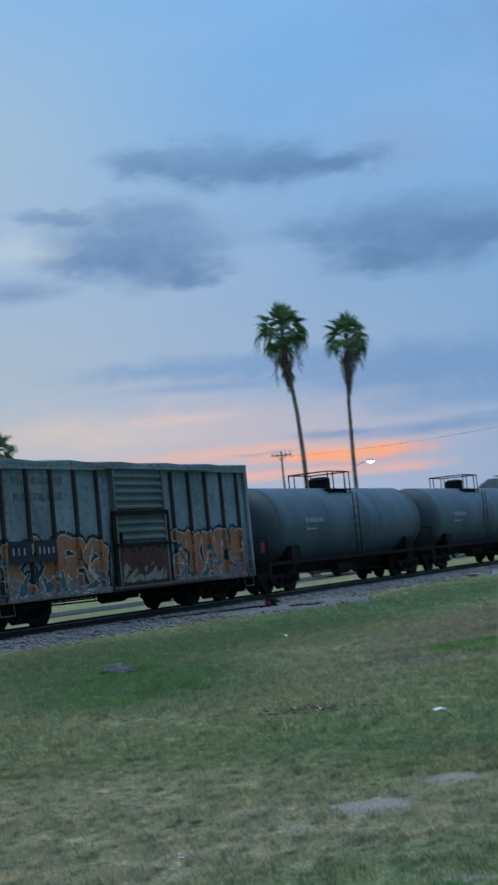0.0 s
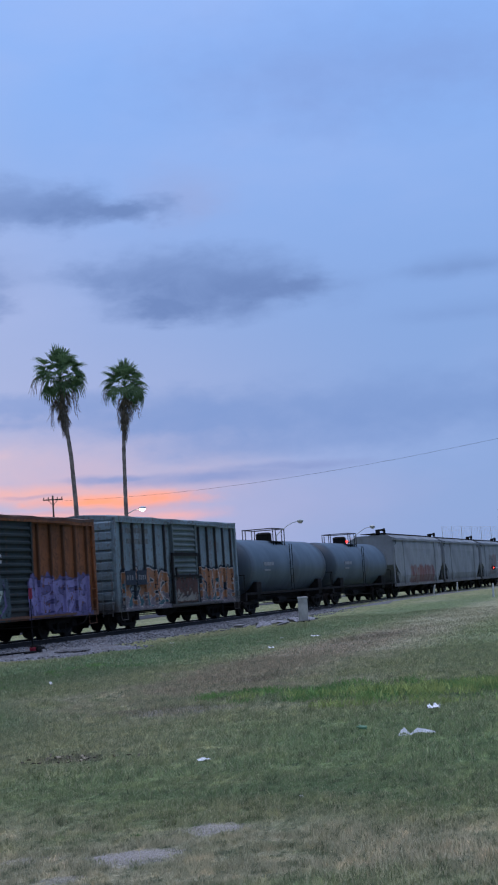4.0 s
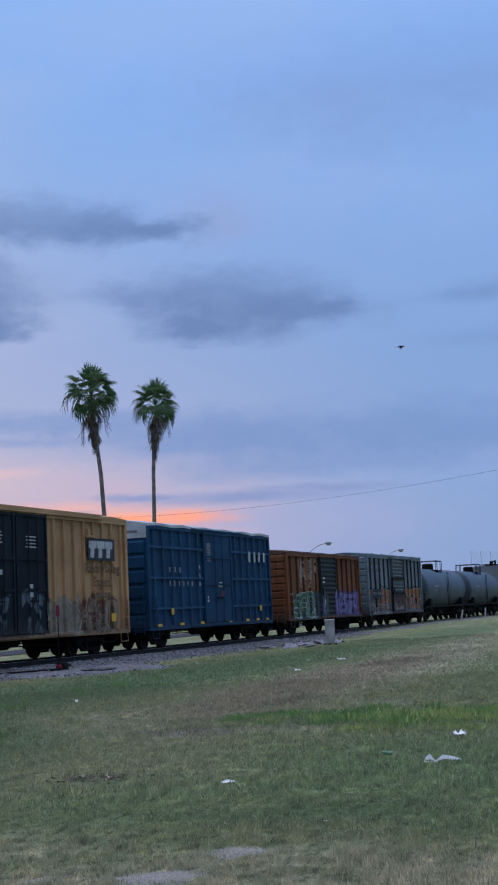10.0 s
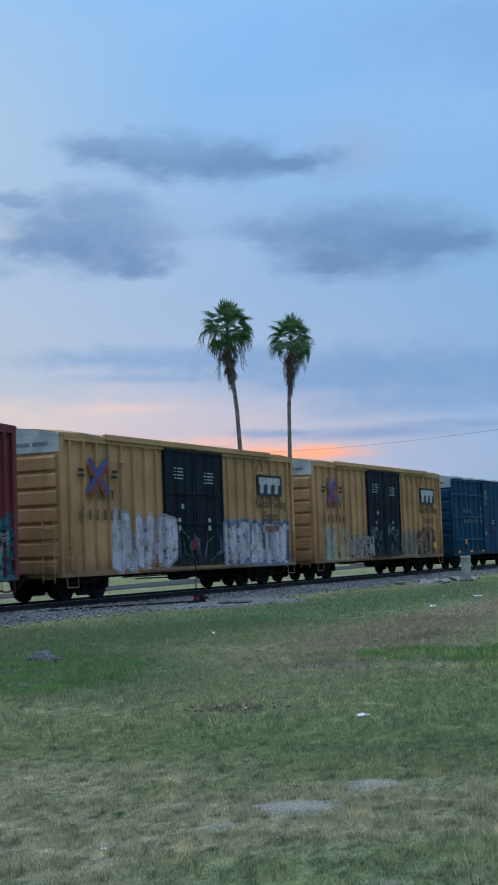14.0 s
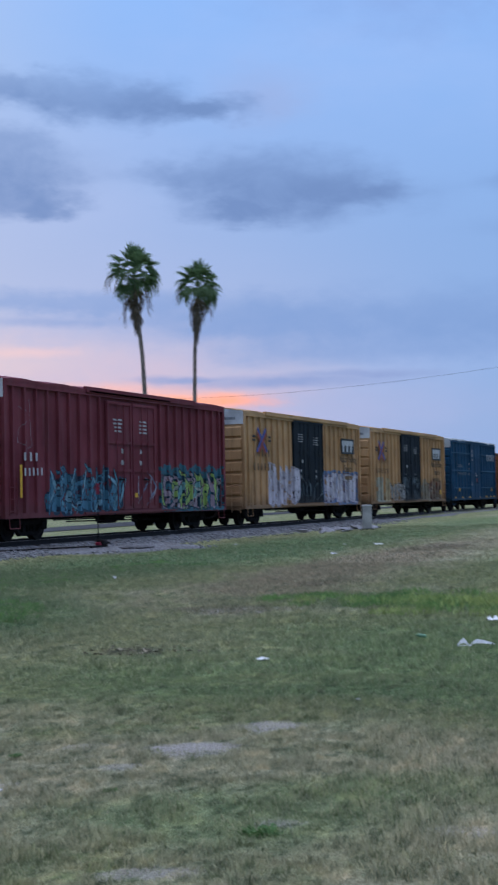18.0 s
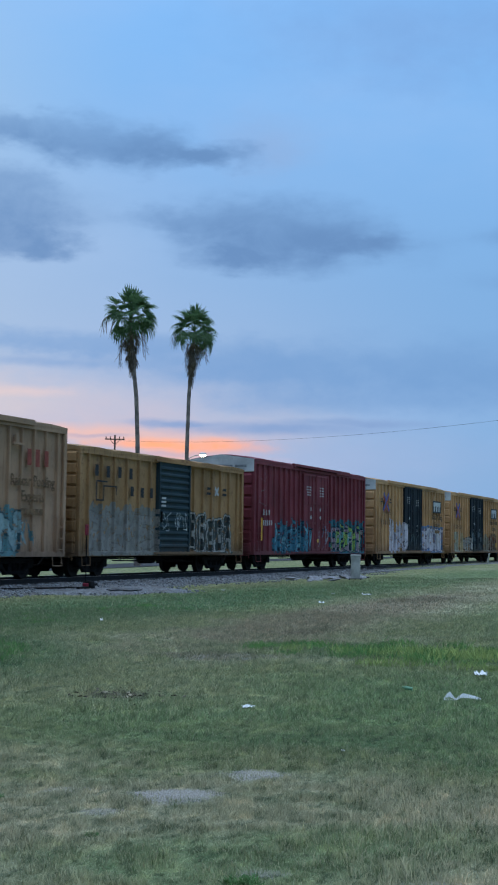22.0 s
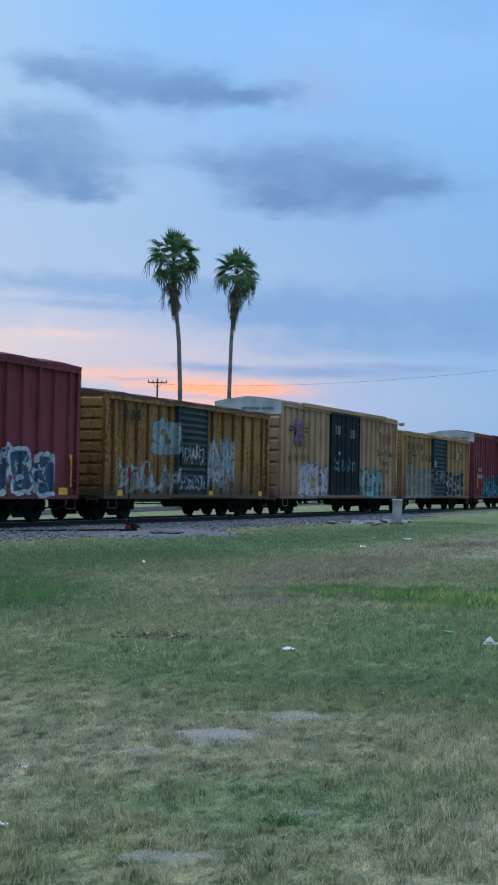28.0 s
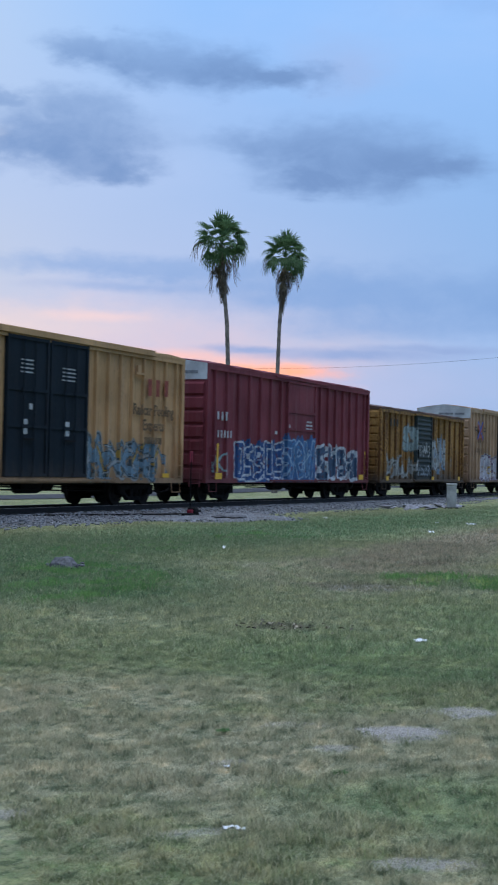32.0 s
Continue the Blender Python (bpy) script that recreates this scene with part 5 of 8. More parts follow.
    c, k = boxcar("rusty old yellow boxcar with a dark corrugated sliding door", -3.1, 10.45, 4.55, (0.34, 0.178, 0.052),
                  [(8.6, 11.4, 0.8, 1.9, (0.20, 0.11, 0.05), (0.24, 0.22, 0.20), (0.20, 0.11, 0.05), 4.8, 0.6)],
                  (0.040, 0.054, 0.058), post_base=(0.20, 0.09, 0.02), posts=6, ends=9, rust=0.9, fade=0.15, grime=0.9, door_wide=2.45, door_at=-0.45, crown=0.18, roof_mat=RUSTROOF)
    sliding_door(c, k, 13)
    rng = random.Random(51)
    chalk = (0.36, 0.38, 0.375)
    ops = shards(rng, 1.0, 5.3, 0.8, 2.15, 13, 0.15, 0.04, (2, 2, 0), 1) + shards(rng, 1.0, 5.4, 0.8, 2.0, 9, 0.05, 0.0, (1, 2), 0)
    sprayed(c, k, 0.9, 5.5, 0.74, 2.3, ops, [(0.22, 0.225, 0.22), (0.13, 0.12, 0.10), chalk], 51)
    ops = blocks(rng, 3.3, 5.35, 2.15, 3.85, 2, 0.21, 0.05, 2, 1)
    sprayed(c, k, 3.1, 5.5, 2.0, 4.0, ops, [chalk, (0.12, 0.13, 0.13), (0.25, 0.32, 0.33)], 52)
    ops = shards(rng, 7.9, 10.1, 0.85, 3.2, 8, 0.17, 0.04, (2, 3, 2), 1) + shards(rng, 8.0, 10.1, 0.9, 2.8, 6, 0.05, 0.0, (3, 0, 1), 0)
    sprayed(c, k, 7.75, 10.5, 0.78, 3.3, ops, [(0.42, 0.45, 0.48), (0.13, 0.14, 0.15), (0.36, 0.39, 0.41), (0.20, 0.30, 0.42)], 53)
    sprayed(c, k, 5.3, 7.4, 0.9, 2.9, scrawl(rng, 5.4, 7.3, 1.1, 1.5, 14, 0.045, 0) + scrawl(rng, 5.4, 7.3, 2.1, 2.6, 13, 0.045, 1), [(0.30, 0.36, 0.42), (0.34, 0.36, 0.36)], 54)
    letters(c, -k["half"] + 1.2, 3.35, 3, 0.32, 0.42, 0.14, INK, label="worn dark block shapes", seed=5)
    reflectors(c, (-k["half"] + 1.0, 1.2, k["half"] - 0.9), 0.82, wide=0.34, high=0.2)
    running_gear(c, k["half"], k["half"] - 1.9)
    brake_gear(c)

    c, k = hicube_yellow("sun-bleached yellow boxcar with dark double doors and pale spray paint", 11.76, 27.9, 5.22,
                         [], board=False, seed=6, base=(0.40, 0.25, 0.155))

    rng = random.Random(61)
    ops = blocks(rng, 2.3, 6.0, 0.80, 2.45, 3, 0.20, 0.05, 2, 1, 0, 0.07, 1) + shards(rng, 2.5, 5.9, 0.9, 2.1, 3, 0.06, 0.0, (3,), 3)
    sprayed(c, k, 2.0, 6.3, 0.74, 2.7, ops, [(0.30, 0.33, 0.36), (0.17, 0.10, 0.16), (0.50, 0.49, 0.54), (0.50, 0.32, 0.06)], 61)
    ops = [("panel", (10.3, 13.2), (0.74, 2.15), 2)] + blocks(rng, 10.2, 13.4, 0.80, 2.3, 3, 0.14, 0.05, 3, 1) + shards(rng, 13.0, 14.2, 0.9, 1.9, 5, 0.06, 0.0, (2, 3), 2)
    sprayed(c, k, 10.0, 14.4, 0.74, 2.5, ops, [(0.05, 0.09, 0.10), (0.05, 0.10, 0.12), (0.115, 0.235, 0.255), (0.27, 0.39, 0.40)], 62)
    sprayed(c, k, 6.3, 9.8, 1.9, 2.7, scrawl(rng, 6.5, 9.6, 2.05, 2.55, 17, 0.04, 0), [(0.13, 0.26, 0.29)], 63)
    c, k = boxcar("old yellow boxcar with a dark green corrugated sliding door", 28.8, 43.0, 4.70, OLD_YELLOW,
                  [],
                  (0.022, 0.045, 0.055), posts=6, ends=9, rust=0.42, fade=0.2, grime=0.65, door_wide=2.75, door_at=0.15, crown=0.18)
    sliding_door(c, k, 13)
    rng = random.Random(71)
    ops = [("panel", (0.7, 5.9), (0.74, 2.45), 0)] + blocks(rng, 0.8, 5.8, 0.80, 2.35, 4, 0.16, 0.03, 2, 1)
    sprayed(c, k, 0.4, 6.1, 0.74, 2.7, ops, [(0.225, 0.215, 0.19), (0.165, 0.155, 0.14), (0.25, 0.24, 0.22)], 71)
    ops = blocks(rng, 8.75, 13.1, 0.80, 2.5, 5, 0.16, 0.06, 2, 1, 3, 0.05, 1) + shards(rng, 8.8, 13.2, 0.8, 2.4, 14, 0.05, 0.02, (2, 1, 3), 3)
    sprayed(c, k, 8.65, 13.5, 0.74, 2.75, ops, [(0.2, 0.2, 0.2), (0.37, 0.37, 0.35), (0.030, 0.036, 0.036), (0.06, 0.07, 0.065)], 72)
    sprayed(c, k, 5.9, 8.7, 1.5, 2.5, scrawl(rng, 6.1, 8.4, 1.75, 2.25, 12, 0.03, 0), [(0.36, 0.42, 0.44)], 73)
    letters(c, -k["half"] + 0.95, 3.40, 4, 0.42, 0.46, 0.42, INK, label="worn dark block shapes", seed=12)
    letters(c, -k["half"] + 3.6, 2.80, 3, 0.42, 0.42, 0.36, INK, label="worn dark block shapes", seed=13)
    bm = bmesh.new()
    for a, b, q, w in ((1.1, 1.9, 3.25, 3.3), (1.1, 1.16, 2.6, 3.25), (1.1, 1.6, 2.6, 2.66), (1.6, 1.66, 2.6, 3.1), (1.6, 2.6, 3.1, 3.15), (2.55, 2.6, 2.85, 3.1)):
        box(bm, -k["half"] + a, -k["half"] + b, -1.606, -1.598, q, w)
    part("painted_outline", bm, INK, c, "dark painted angular outline")
    crossed_mark(c, k["half"] - 2.9, 3.3, 0.5, BARS, BARS)
    marks(c, k["half"] - 3.9, 3.45, 0.5, 2, INK, 0.2, 0.1, y=-1.603, words=1)
    marks(c, k["half"] - 2.3, 3.45, 0.5, 2, INK, 0.2, 0.1, y=-1.603, words=1)
    marks(c, k["d0"] + 0.15, 2.9, 0.5, 3, BARS, 0.14, 0.07, y=-1.672, words=1)
    running_gear(c, k["half"], k["half"] - 1.9)
    brake_gear(c)

    c, k = boxcar("dark red boxcar with teal and lime spray paint", 44.25, 60.55, 5.25, MAROON,
                  [],
                  posts=9, ends=7, rust=0.1, fade=0.18, grime=0.3, top_panel=GALV, door_wide=3.7)
    plug_doors(c, k, tall=0.3)
    bm = bmesh.new()
    box(bm, -k["half"] + 4.9, k["half"] - 2.9, -1.64, -1.5, k["H"] - 0.12, k["H"] + 0.09, 0.015)
    part("door_hood", bm, k["paint"], c)
    rng = random.Random(82)
    ops = blocks(rng, 2.7, 7.3, 0.80, 2.1, 5, 0.14, 0.06, 2, 1, 1, 0.05) + shards(rng, 2.5, 7.6, 0.78, 2.45, 22, 0.085, 0.028, (2, 3, 2, 4), 1)
    sprayed(c, k, 2.2, 8.0, 0.74, 2.6, ops, [(0.02, 0.04, 0.06), (0.018, 0.045, 0.075), (0.055, 0.19, 0.27), (0.16, 0.36, 0.43), (0.09, 0.26, 0.33)], 82)
    sprayed(c, k, 8.4, 10.2, 0.9, 2.4, shards(rng, 8.5, 10.1, 1.0, 2.3, 5, 0.04, 0.0, (0, 1), 0), [(0.30, 0.30, 0.34), (0.16, 0.22, 0.32)], 84)
    ops = [("panel", (10.4, 16.1), (0.74, 2.45), 0)] + blocks(rng, 10.7, 15.9, 0.80, 2.2, 5, 0.10, 0.07, 4, 1) + shards(rng, 10.6, 15.9, 0.80, 2.3, 15, 0.15, 0.06, (2, 2, 4, 2, 3), 1) + shards(rng, 11.0, 15.8, 0.9, 2.1, 7, 0.05, 0.015, (5, 4, 2), 1)
    sprayed(c, k, 10.2, 16.25, 0.74, 2.62, ops, [(0.035, 0.14, 0.19), (0.012, 0.04, 0.06), (0.29, 0.46, 0.13), (0.13, 0.33, 0.33), (0.33, 0.26, 0.31), (0.42, 0.46, 0.44)], 83)
    sprayed(c, k, 0.5, 2.2, 1.9, 4.4, scrawl(rng, 0.9, 1.9, 3.0, 4.2, 5, 0.02, 0), [(0.24, 0.17, 0.19)], 85)
    letters(c, -k["half"] + 1.05, 2.45, 3, 0.2, 0.3, 0.12, seed=21)
    letters(c, -k["half"] + 1.05, 2.0, 5, 0.16, 0.28, 0.08, seed=22)
    for j, x in enumerate((k["d0"] + 0.5, k["d1"] - 1.3)):
        marks(c, x, k["H"] - 0.9, 0.7, 4, BARS, 0.13, 0.06, y=-1.583, seed=j + 2)
        marks(c, x + 0.55 - 0.5 * j, 3.0, 0.22, 2, BARS, 0.4, 0.16, y=-1.583, words=1)
    bm = bmesh.new()
    box(bm, -k["half"] + 0.82, -k["half"] + 0.94, -1.612, -1.603, 1.35, 2.35)
    part("tall_reflector", bm, YELLOWTAPE, c, "upright yellow strip")
    reflectors(c, (k["d0"] + 2.1,), 1.3, wide=0.2, high=0.16)
    running_gear(c, k["half"], k["half"] - 2.15)
    brake_gear(c)

    c, k = hicube_yellow("yellow boxcar with dark double doors and pale lilac spray paint", 62.6, 78.45, 5.22,
                         [], seed=7)
    rng = random.Random(91)
    ops = blocks(rng, 2.7, 6.6, 0.78, 2.75, 3, 0.27, 0.03, 2, 1, 0, 0.05, 1)
    sprayed(c, k, 2.3, 7.0, 0.74, 3.0, ops, [(0.44, 0.42, 0.46), (0.27, 0.25, 0.29), (0.54, 0.51, 0.57)], 91)
    ops = blocks(rng, 10.0, 15.3, 0.80, 2.55, 5, 0.215, 0.045, 2, 1, 0, 0.12, 1)
    sprayed(c, k, 9.8, 15.7, 0.74, 2.85, ops, [(0.13, 0.22, 0.38), (0.19, 0.17, 0.23), (0.55, 0.53, 0.59)], 92)
    sprayed(c, k, 6.3, 9.8, 0.8, 2.5, shards(rng, 6.4, 9.7, 0.9, 2.2, 10, 0.04, 0.0, (0, 1), 0), [(0.12, 0.16, 0.18), (0.07, 0.11, 0.13)], 93)
    c, k = hicube_yellow("yellow boxcar with dark double doors and thin grey scribbles", 80.3, 96.3, 5.20,
                         [(12.2, 15.2, 0.8, 2.0, (0.28, 0.20, 0.14), (0.16, 0.05, 0.04), (0.10, 0.06, 0.05), 5.2, 0.3),
                          (6.2, 9.8, 0.8, 2.2, NAVY, (0.10, 0.14, 0.16), NAVY, 1.9, 0.35)], seed=8)
    rng = random.Random(101)
    ops = [("panel", (1.2, 2.5), (0.8, 2.2), 0), ("panel", (2.6, 3.7), (0.8, 2.2), 1)] + blocks(rng, 3.9, 6.5, 0.80, 2.0, 4, 0.075, 0.035, 2, 3) + shards(rng, 3.8, 6.6, 0.8, 1.9, 7, 0.045, 0.015, (2, 4), 3)
    sprayed(c, k, 0.9, 6.8, 0.74, 2.4, ops, [(0.36, 0.36, 0.29), (0.42, 0.33, 0.20), (0.38, 0.385, 0.375), (0.09, 0.085, 0.075), (0.25, 0.25, 0.24)], 101)
    ops = [("panel", (10.0, 12.3), (0.76, 2.0), 0)] + shards(rng, 9.9, 15.2, 0.8, 2.0, 16, 0.06, 0.02, (1, 2, 3), 0)
    sprayed(c, k, 9.9, 15.4, 0.74, 2.3, ops, [(0.25, 0.22, 0.165), (0.20, 0.19, 0.17), (0.17, 0.085, 0.06), (0.32, 0.29, 0.24)], 102)
    reflectors(c, (k["half"] - 1.3,), 1.15, wide=0.35, high=0.3)

    # the ribs' sheen is put into their lighter post colour
    c, k = boxcar("blue boxcar with grid-like side ribs and white stencils", 98.04, 111.65, 5.17, (0.003, 0.052, 0.112), (), None, post_base=(0.015, 0.085, 0.16), posts=6, ends=6, rust=0.06, fade=0.04,
                  grime=0.15, top_panel=GALV, door_wide=3.2, door_at=0.25, bars=(1.55, 2.75, 3.95), roof_mat=GALV)
    plug_doors(c, k, leaves=1, panels=(0.42, 0.72), rods=True)
    letters(c, k["half"] - 2.9, k["H"] - 1.35, 4, 0.38, 0.56, 0.24, seed=31)
    letters(c, -k["half"] + 1.9, 2.95, 3, 0.20, 0.25, 0.30, DULLBAR, seed=32)
    letters(c, -k["half"] + 1.9, 2.4, 6, 0.18, 0.25, 0.26, DULLBAR, seed=33)
    marks(c, k["d0"] + 0.4, k["H"] - 0.6, 0.55, 9, DULLBAR, 0.09, 0.05, y=-1.583, words=1)
    marks(c, k["d0"] + 0.35, 2.0, 0.16, 2, BARS, 0.14, 0.10, y=-1.583, words=1)
    bm = bmesh.new()
    box(bm, k["d0"] + 1.95, k["d0"] + 2.2, -1.592, -1.583, 1.95, 2.25)
    part("data_plate", bm, REDMARK, c, "small red placard")
    marks(c, k["d0"] - 0.55, 3.3, 0.20, 3, DULLBAR, 0.35, 0.16, y=-1.603, words=1)
    marks(c, k["d0"] + 1.6, 2.6, 0.5, 2, BARS, 0.14, 0.08, y=-1.583)
    reflectors(c, [-k["half"] + q for q in (0.9, 3.0, 5.1, 8.2, 10.3, 11.6, 12.9)], 0.86, wide=0.36, high=0.10)
    for x in (-k["half"] + 2.0, k["half"] - 1.7):
        bm = bmesh.new()
        box(bm, x, x + 0.22, -1.612, -1.603, 1.3, 1.55)
        part("data_plate", bm, YELLOWTAPE, c, "yellow data plate")
    running_gear(c, k["half"], k["half"] - 1.9)
    brake_gear(c)

    c, k = boxcar("rust-brown boxcar with a dark door and purple and green spray paint", 114.0, 126.7, 4.47, (0.235, 0.080, 0.030),
                  [],
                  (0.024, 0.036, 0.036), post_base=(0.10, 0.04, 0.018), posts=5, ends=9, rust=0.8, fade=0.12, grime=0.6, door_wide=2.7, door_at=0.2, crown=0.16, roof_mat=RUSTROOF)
    sliding_door(c, k, 12)
    rng = random.Random(111)
    ops = [("panel", (0.8, 6.3), (0.74, 2.1), 0)] + blocks(rng, 0.7, 4.4, 0.80, 2.35, 3, 0.11, 0.05, 2, 1) + shards(rng, 0.8, 6.3, 0.8, 2.1, 13, 0.06, 0.02, (3, 2, 1), 0)
    sprayed(c, k, 0.5, 6.6, 0.74, 2.5, ops, [(0.045, 0.075, 0.085), (0.36, 0.45, 0.38), (0.075, 0.19, 0.10), (0.13, 0.10, 0.24)], 111)
    ops = [("panel", (7.5, 12.3), (0.74, 2.15), 0)] + blocks(rng, 7.6, 12.3, 0.80, 2.3, 5, 0.13, 0.04, 2, 1)
    sprayed(c, k, 6.6, 12.5, 0.74, 2.5, ops, [(0.105, 0.09, 0.21), (0.07, 0.06, 0.14), (0.20, 0.18, 0.36)], 112)
    sprayed(c, k, 1.7, 5.0, 2.3, 3.9, scrawl(rng, 2.0, 4.6, 2.5, 3.8, 10, 0.07, 0), [(0.34, 0.27, 0.21)], 113)
    marks(c, k["d0"] + 0.2, 2.9, 0.5, 2, BARS, 0.2, 0.1, y=-1.672, words=1)
    running_gear(c, k["half"], k["half"] - 1.9)
    brake_gear(c)

    c, k = boxcar("grey-blue boxcar with a rusty door and orange spray paint", 128.4, 141.6, 4.68, (0.165, 0.235, 0.265),
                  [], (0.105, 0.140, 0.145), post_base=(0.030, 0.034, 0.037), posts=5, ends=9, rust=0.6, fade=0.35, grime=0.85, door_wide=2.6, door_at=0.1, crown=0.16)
    sliding_door(c, k, 14)
    rng = random.Random(125)
    mauve, ink, orange, pink, teal = (0.155, 0.135, 0.15), (0.014, 0.022, 0.034), (0.30, 0.135, 0.07), (0.40, 0.36, 0.34), (0.035, 0.10, 0.12)
    for x0, x1, count, high, seed in ((0.5, 5.15, 4, 2.45, 121), (8.3, 12.75, 5, 2.5, 122)):
        ops = [("panel", (x0, x1), (0.74, 1.5), ink)] + blocks(rng, x0 + 0.1, x1 - 0.1, 0.80, high, count, 0.18, 0.03, 2, 3, 1, 0.11)
        ops += [("panel", (x0 + 0.1, x1 - 0.1), (0.74, 1.02), mauve)] + shards(rng, x0 + 0.2, x1 - 0.2, 0.78, 1.45, 9, 0.13, 0.02, (mauve, teal), 3)
        ops += shards(rng, x0 + 0.2, x1 - 0.2, 0.9, high - 0.3, 6, 0.06, 0.0, (teal, ink, pink), 1)
        order = [mauve, ink, orange, pink, teal]
        sprayed(c, k, x0 - 0.2, x1 + 0.2, 0.74, high + 0.1, [(p, q, r, order.index(n) if n in order else n) for p, q, r, n in ops], order, seed)
    half = k["half"]
    a, b = k["d0"] + half, k["d1"] + half
    ops = [("panel", (a + 0.1, b - 0.1), (0.9, 1.95), 0), ("panel", (a + 0.15, b - 0.2), (0.95, 1.3), 1)] + shards(rng, a + 0.2, b - 0.2, 0.95, 1.7, 5, 0.07, 0.0, (0, 2), 2)
    sprayed(c, k, a + 0.02, b - 0.02, 0.88, 2.15, ops, [(0.075, 0.030, 0.022), (0.20, 0.19, 0.165), (0.05, 0.024, 0.02)], 123)
    for z, high in ((2.98, 0.13), (2.05, 0.10)):
        bm = bmesh.new()
        box(bm, k["d0"] - 0.08, k["d1"] + 0.06, -1.70, -1.66, z - high, z)
        part("door_bar", bm, IRON, c, "dark steel bar across the door")
    for x in (k["d0"] - 0.06, k["d1"] + 0.06):
        bm = bmesh.new()
        box(bm, x - 0.09, x + 0.09, -1.665, -1.6, 0.86, 2.98)
        part("door_guide", bm, IRON, c)
    for j in range(2):
        marks(c, -half + 0.9, 3.95 - 0.42 * j, 2.7, 1, FAINTINK, 0.4, 0.20, y=-1.508, label="faint rusty bars of worn writing", seed=90 + j, words=6)
        bm = bmesh.new()
        box(bm, -half + 0.75 + 1.05 * j, -half + 1.65 + 1.05 * j, -1.62, -1.607, 1.72, 2.28)
        part("data_plate", bm, NAVYPLATE, c, "dark painted data panel")
        letters(c, -half + 0.85 + 1.05 * j, 1.90, 3 + j, 0.13, 0.22, 0.09 - 0.03 * j, DULLBAR, y=-1.628, seed=61 + j)
    running_gear(c, k["half"], k["half"] - 1.9)
    brake_gear(c)


RUSTROOF = plain("rusty roof sheet", (0.115, 0.062, 0.045), 0.4, 1.5, 0.85)


def tank_car(label, left, right, mat, top=4.05):
    half, mid = (right - left) / 2, (left + right) / 2
    car = thing("tank_car", label, "tank car", "freight train", at=(mid, TRACK_Y, RAIL_Z))
    CARS.append((car, mid))
    r = 1.44
    zc = top - RAIL_Z - r
    bm = bmesh.new()
    rings, seg = [], 36
    prof = [(-half + 0.05, 0.0), (-half + 0.07, 0.35), (-half + 0.15, 0.70), (-half + 0.32, 0.90), (-half + 0.6, 0.985), (-half + 0.85, 1.0), (-2.0, 1.0), (2.0, 1.0),
            (half - 0.85, 1.0), (half - 0.6, 0.985), (half - 0.32, 0.90), (half - 0.15, 0.70), (half - 0.07, 0.35), (half - 0.05, 0.0)]
    for x, k in prof:
        rings.append([bm.verts.new((x, r * max(k, 0.01) * math.cos(a), zc + r * max(k, 0.01) * math.sin(a))) for a in (2 * math.pi * q / seg for q in range(seg))])
    for a, b in zip(rings, rings[1:]):
        for q in range(seg):
            bm.faces.new((a[q], a[(q + 1) % seg], b[(q + 1) % seg], b[q]))
    bmesh.ops.recalc_face_normals(bm, faces=bm.faces)
    tank = part("tank", smooth(mesh_of("tank", bm, mat)), None, car)
    for x in (-half + 0.9, -half / 3, half / 3, half - 0.9):
        bm = bmesh.new()
        bmesh.ops.create_cone(bm, segments=36, radius1=r + 0.012, radius2=r + 0.012, depth=0.10, matrix=Matrix.Translation((x, 0, zc)) @ pose(0, 0, 0, 0, 90, 0))
        part("weld_band", bm, mat, tank)
    bm = bmesh.new()
    rod(bm, (0, 0, zc + r - 0.1), (0, 0, zc + r + 0.32), 0.42, 0.42, 20)
    rod(bm, (0, 0, zc + r + 0.32), (0, 0, zc + r + 0.42), 0.46, 0.30, 20)
    rod(bm, (0.8, 0.2, zc + r - 0.1), (0.8, 0.2, zc + r + 0.22), 0.16, 0.16, 10)
    part("dome", bm, IRON, car)
    bm = bmesh.new()
    box(bm, -0.95, 0.95, -0.85, -0.5, zc + r - 0.14, zc + r - 0.10)
    part("top_platform", bm, IRON, car)
    for x in (-0.95, -0.5, 0.5, 0.95):
        for y in (-0.85, 0.85):
            bm = bmesh.new()
            rod(bm, (x, y, zc + r - 0.3), (x, y, zc + r + 0.58), 0.025, 0.025, 6)
            part("rail_post", bm, IRON, car)
    bm = bmesh.new()
    for y in (-0.85, 0.85):
        rod(bm, (-0.95, y, zc + r + 0.58), (0.95, y, zc + r + 0.58), 0.025, 0.025, 6)
    for x in (-0.95, 0.95):
        rod(bm, (x, -0.85, zc + r + 0.58), (x, 0.85, zc + r + 0.58), 0.025, 0.025, 6)
    part("hand_rail", bm, IRON, car)
    bm = bmesh.new()
    box(bm, -half - 0.35, half + 0.35, -1.5, -1.38, 0.98, 1.10)
    box(bm, -half - 0.35, half + 0.35, 1.38, 1.5, 0.98, 1.10)
    part("walkway", bm, IRON, car)
    for s in (-1, 1):
        bm = bmesh.new()
        box(bm, s * (half - 1.9) - 0.35, s * (half - 1.9) + 0.35, -1.4, 1.4, 0.75, zc - 0.75, 0.03)
        part("saddle", bm, IRON, car)
        bm = bmesh.new()
        box(bm, s * (half + 0.3) - 0.1, s * (half + 0.3) + 0.1, -1.5, 1.5, 0.72, 1.0)
        part("end_sill", bm, IRON, car)
        bm = bmesh.new()
        for y in (-1.42, 1.42):
            rod(bm, (s * (half + 0.25), y, 1.0), (s * (half + 0.25), y, 1.95), 0.022, 0.022, 6)
        rod(bm, (s * (half + 0.25), -1.42, 1.95), (s * (half + 0.25), 1.42, 1.95), 0.022, 0.022, 6)
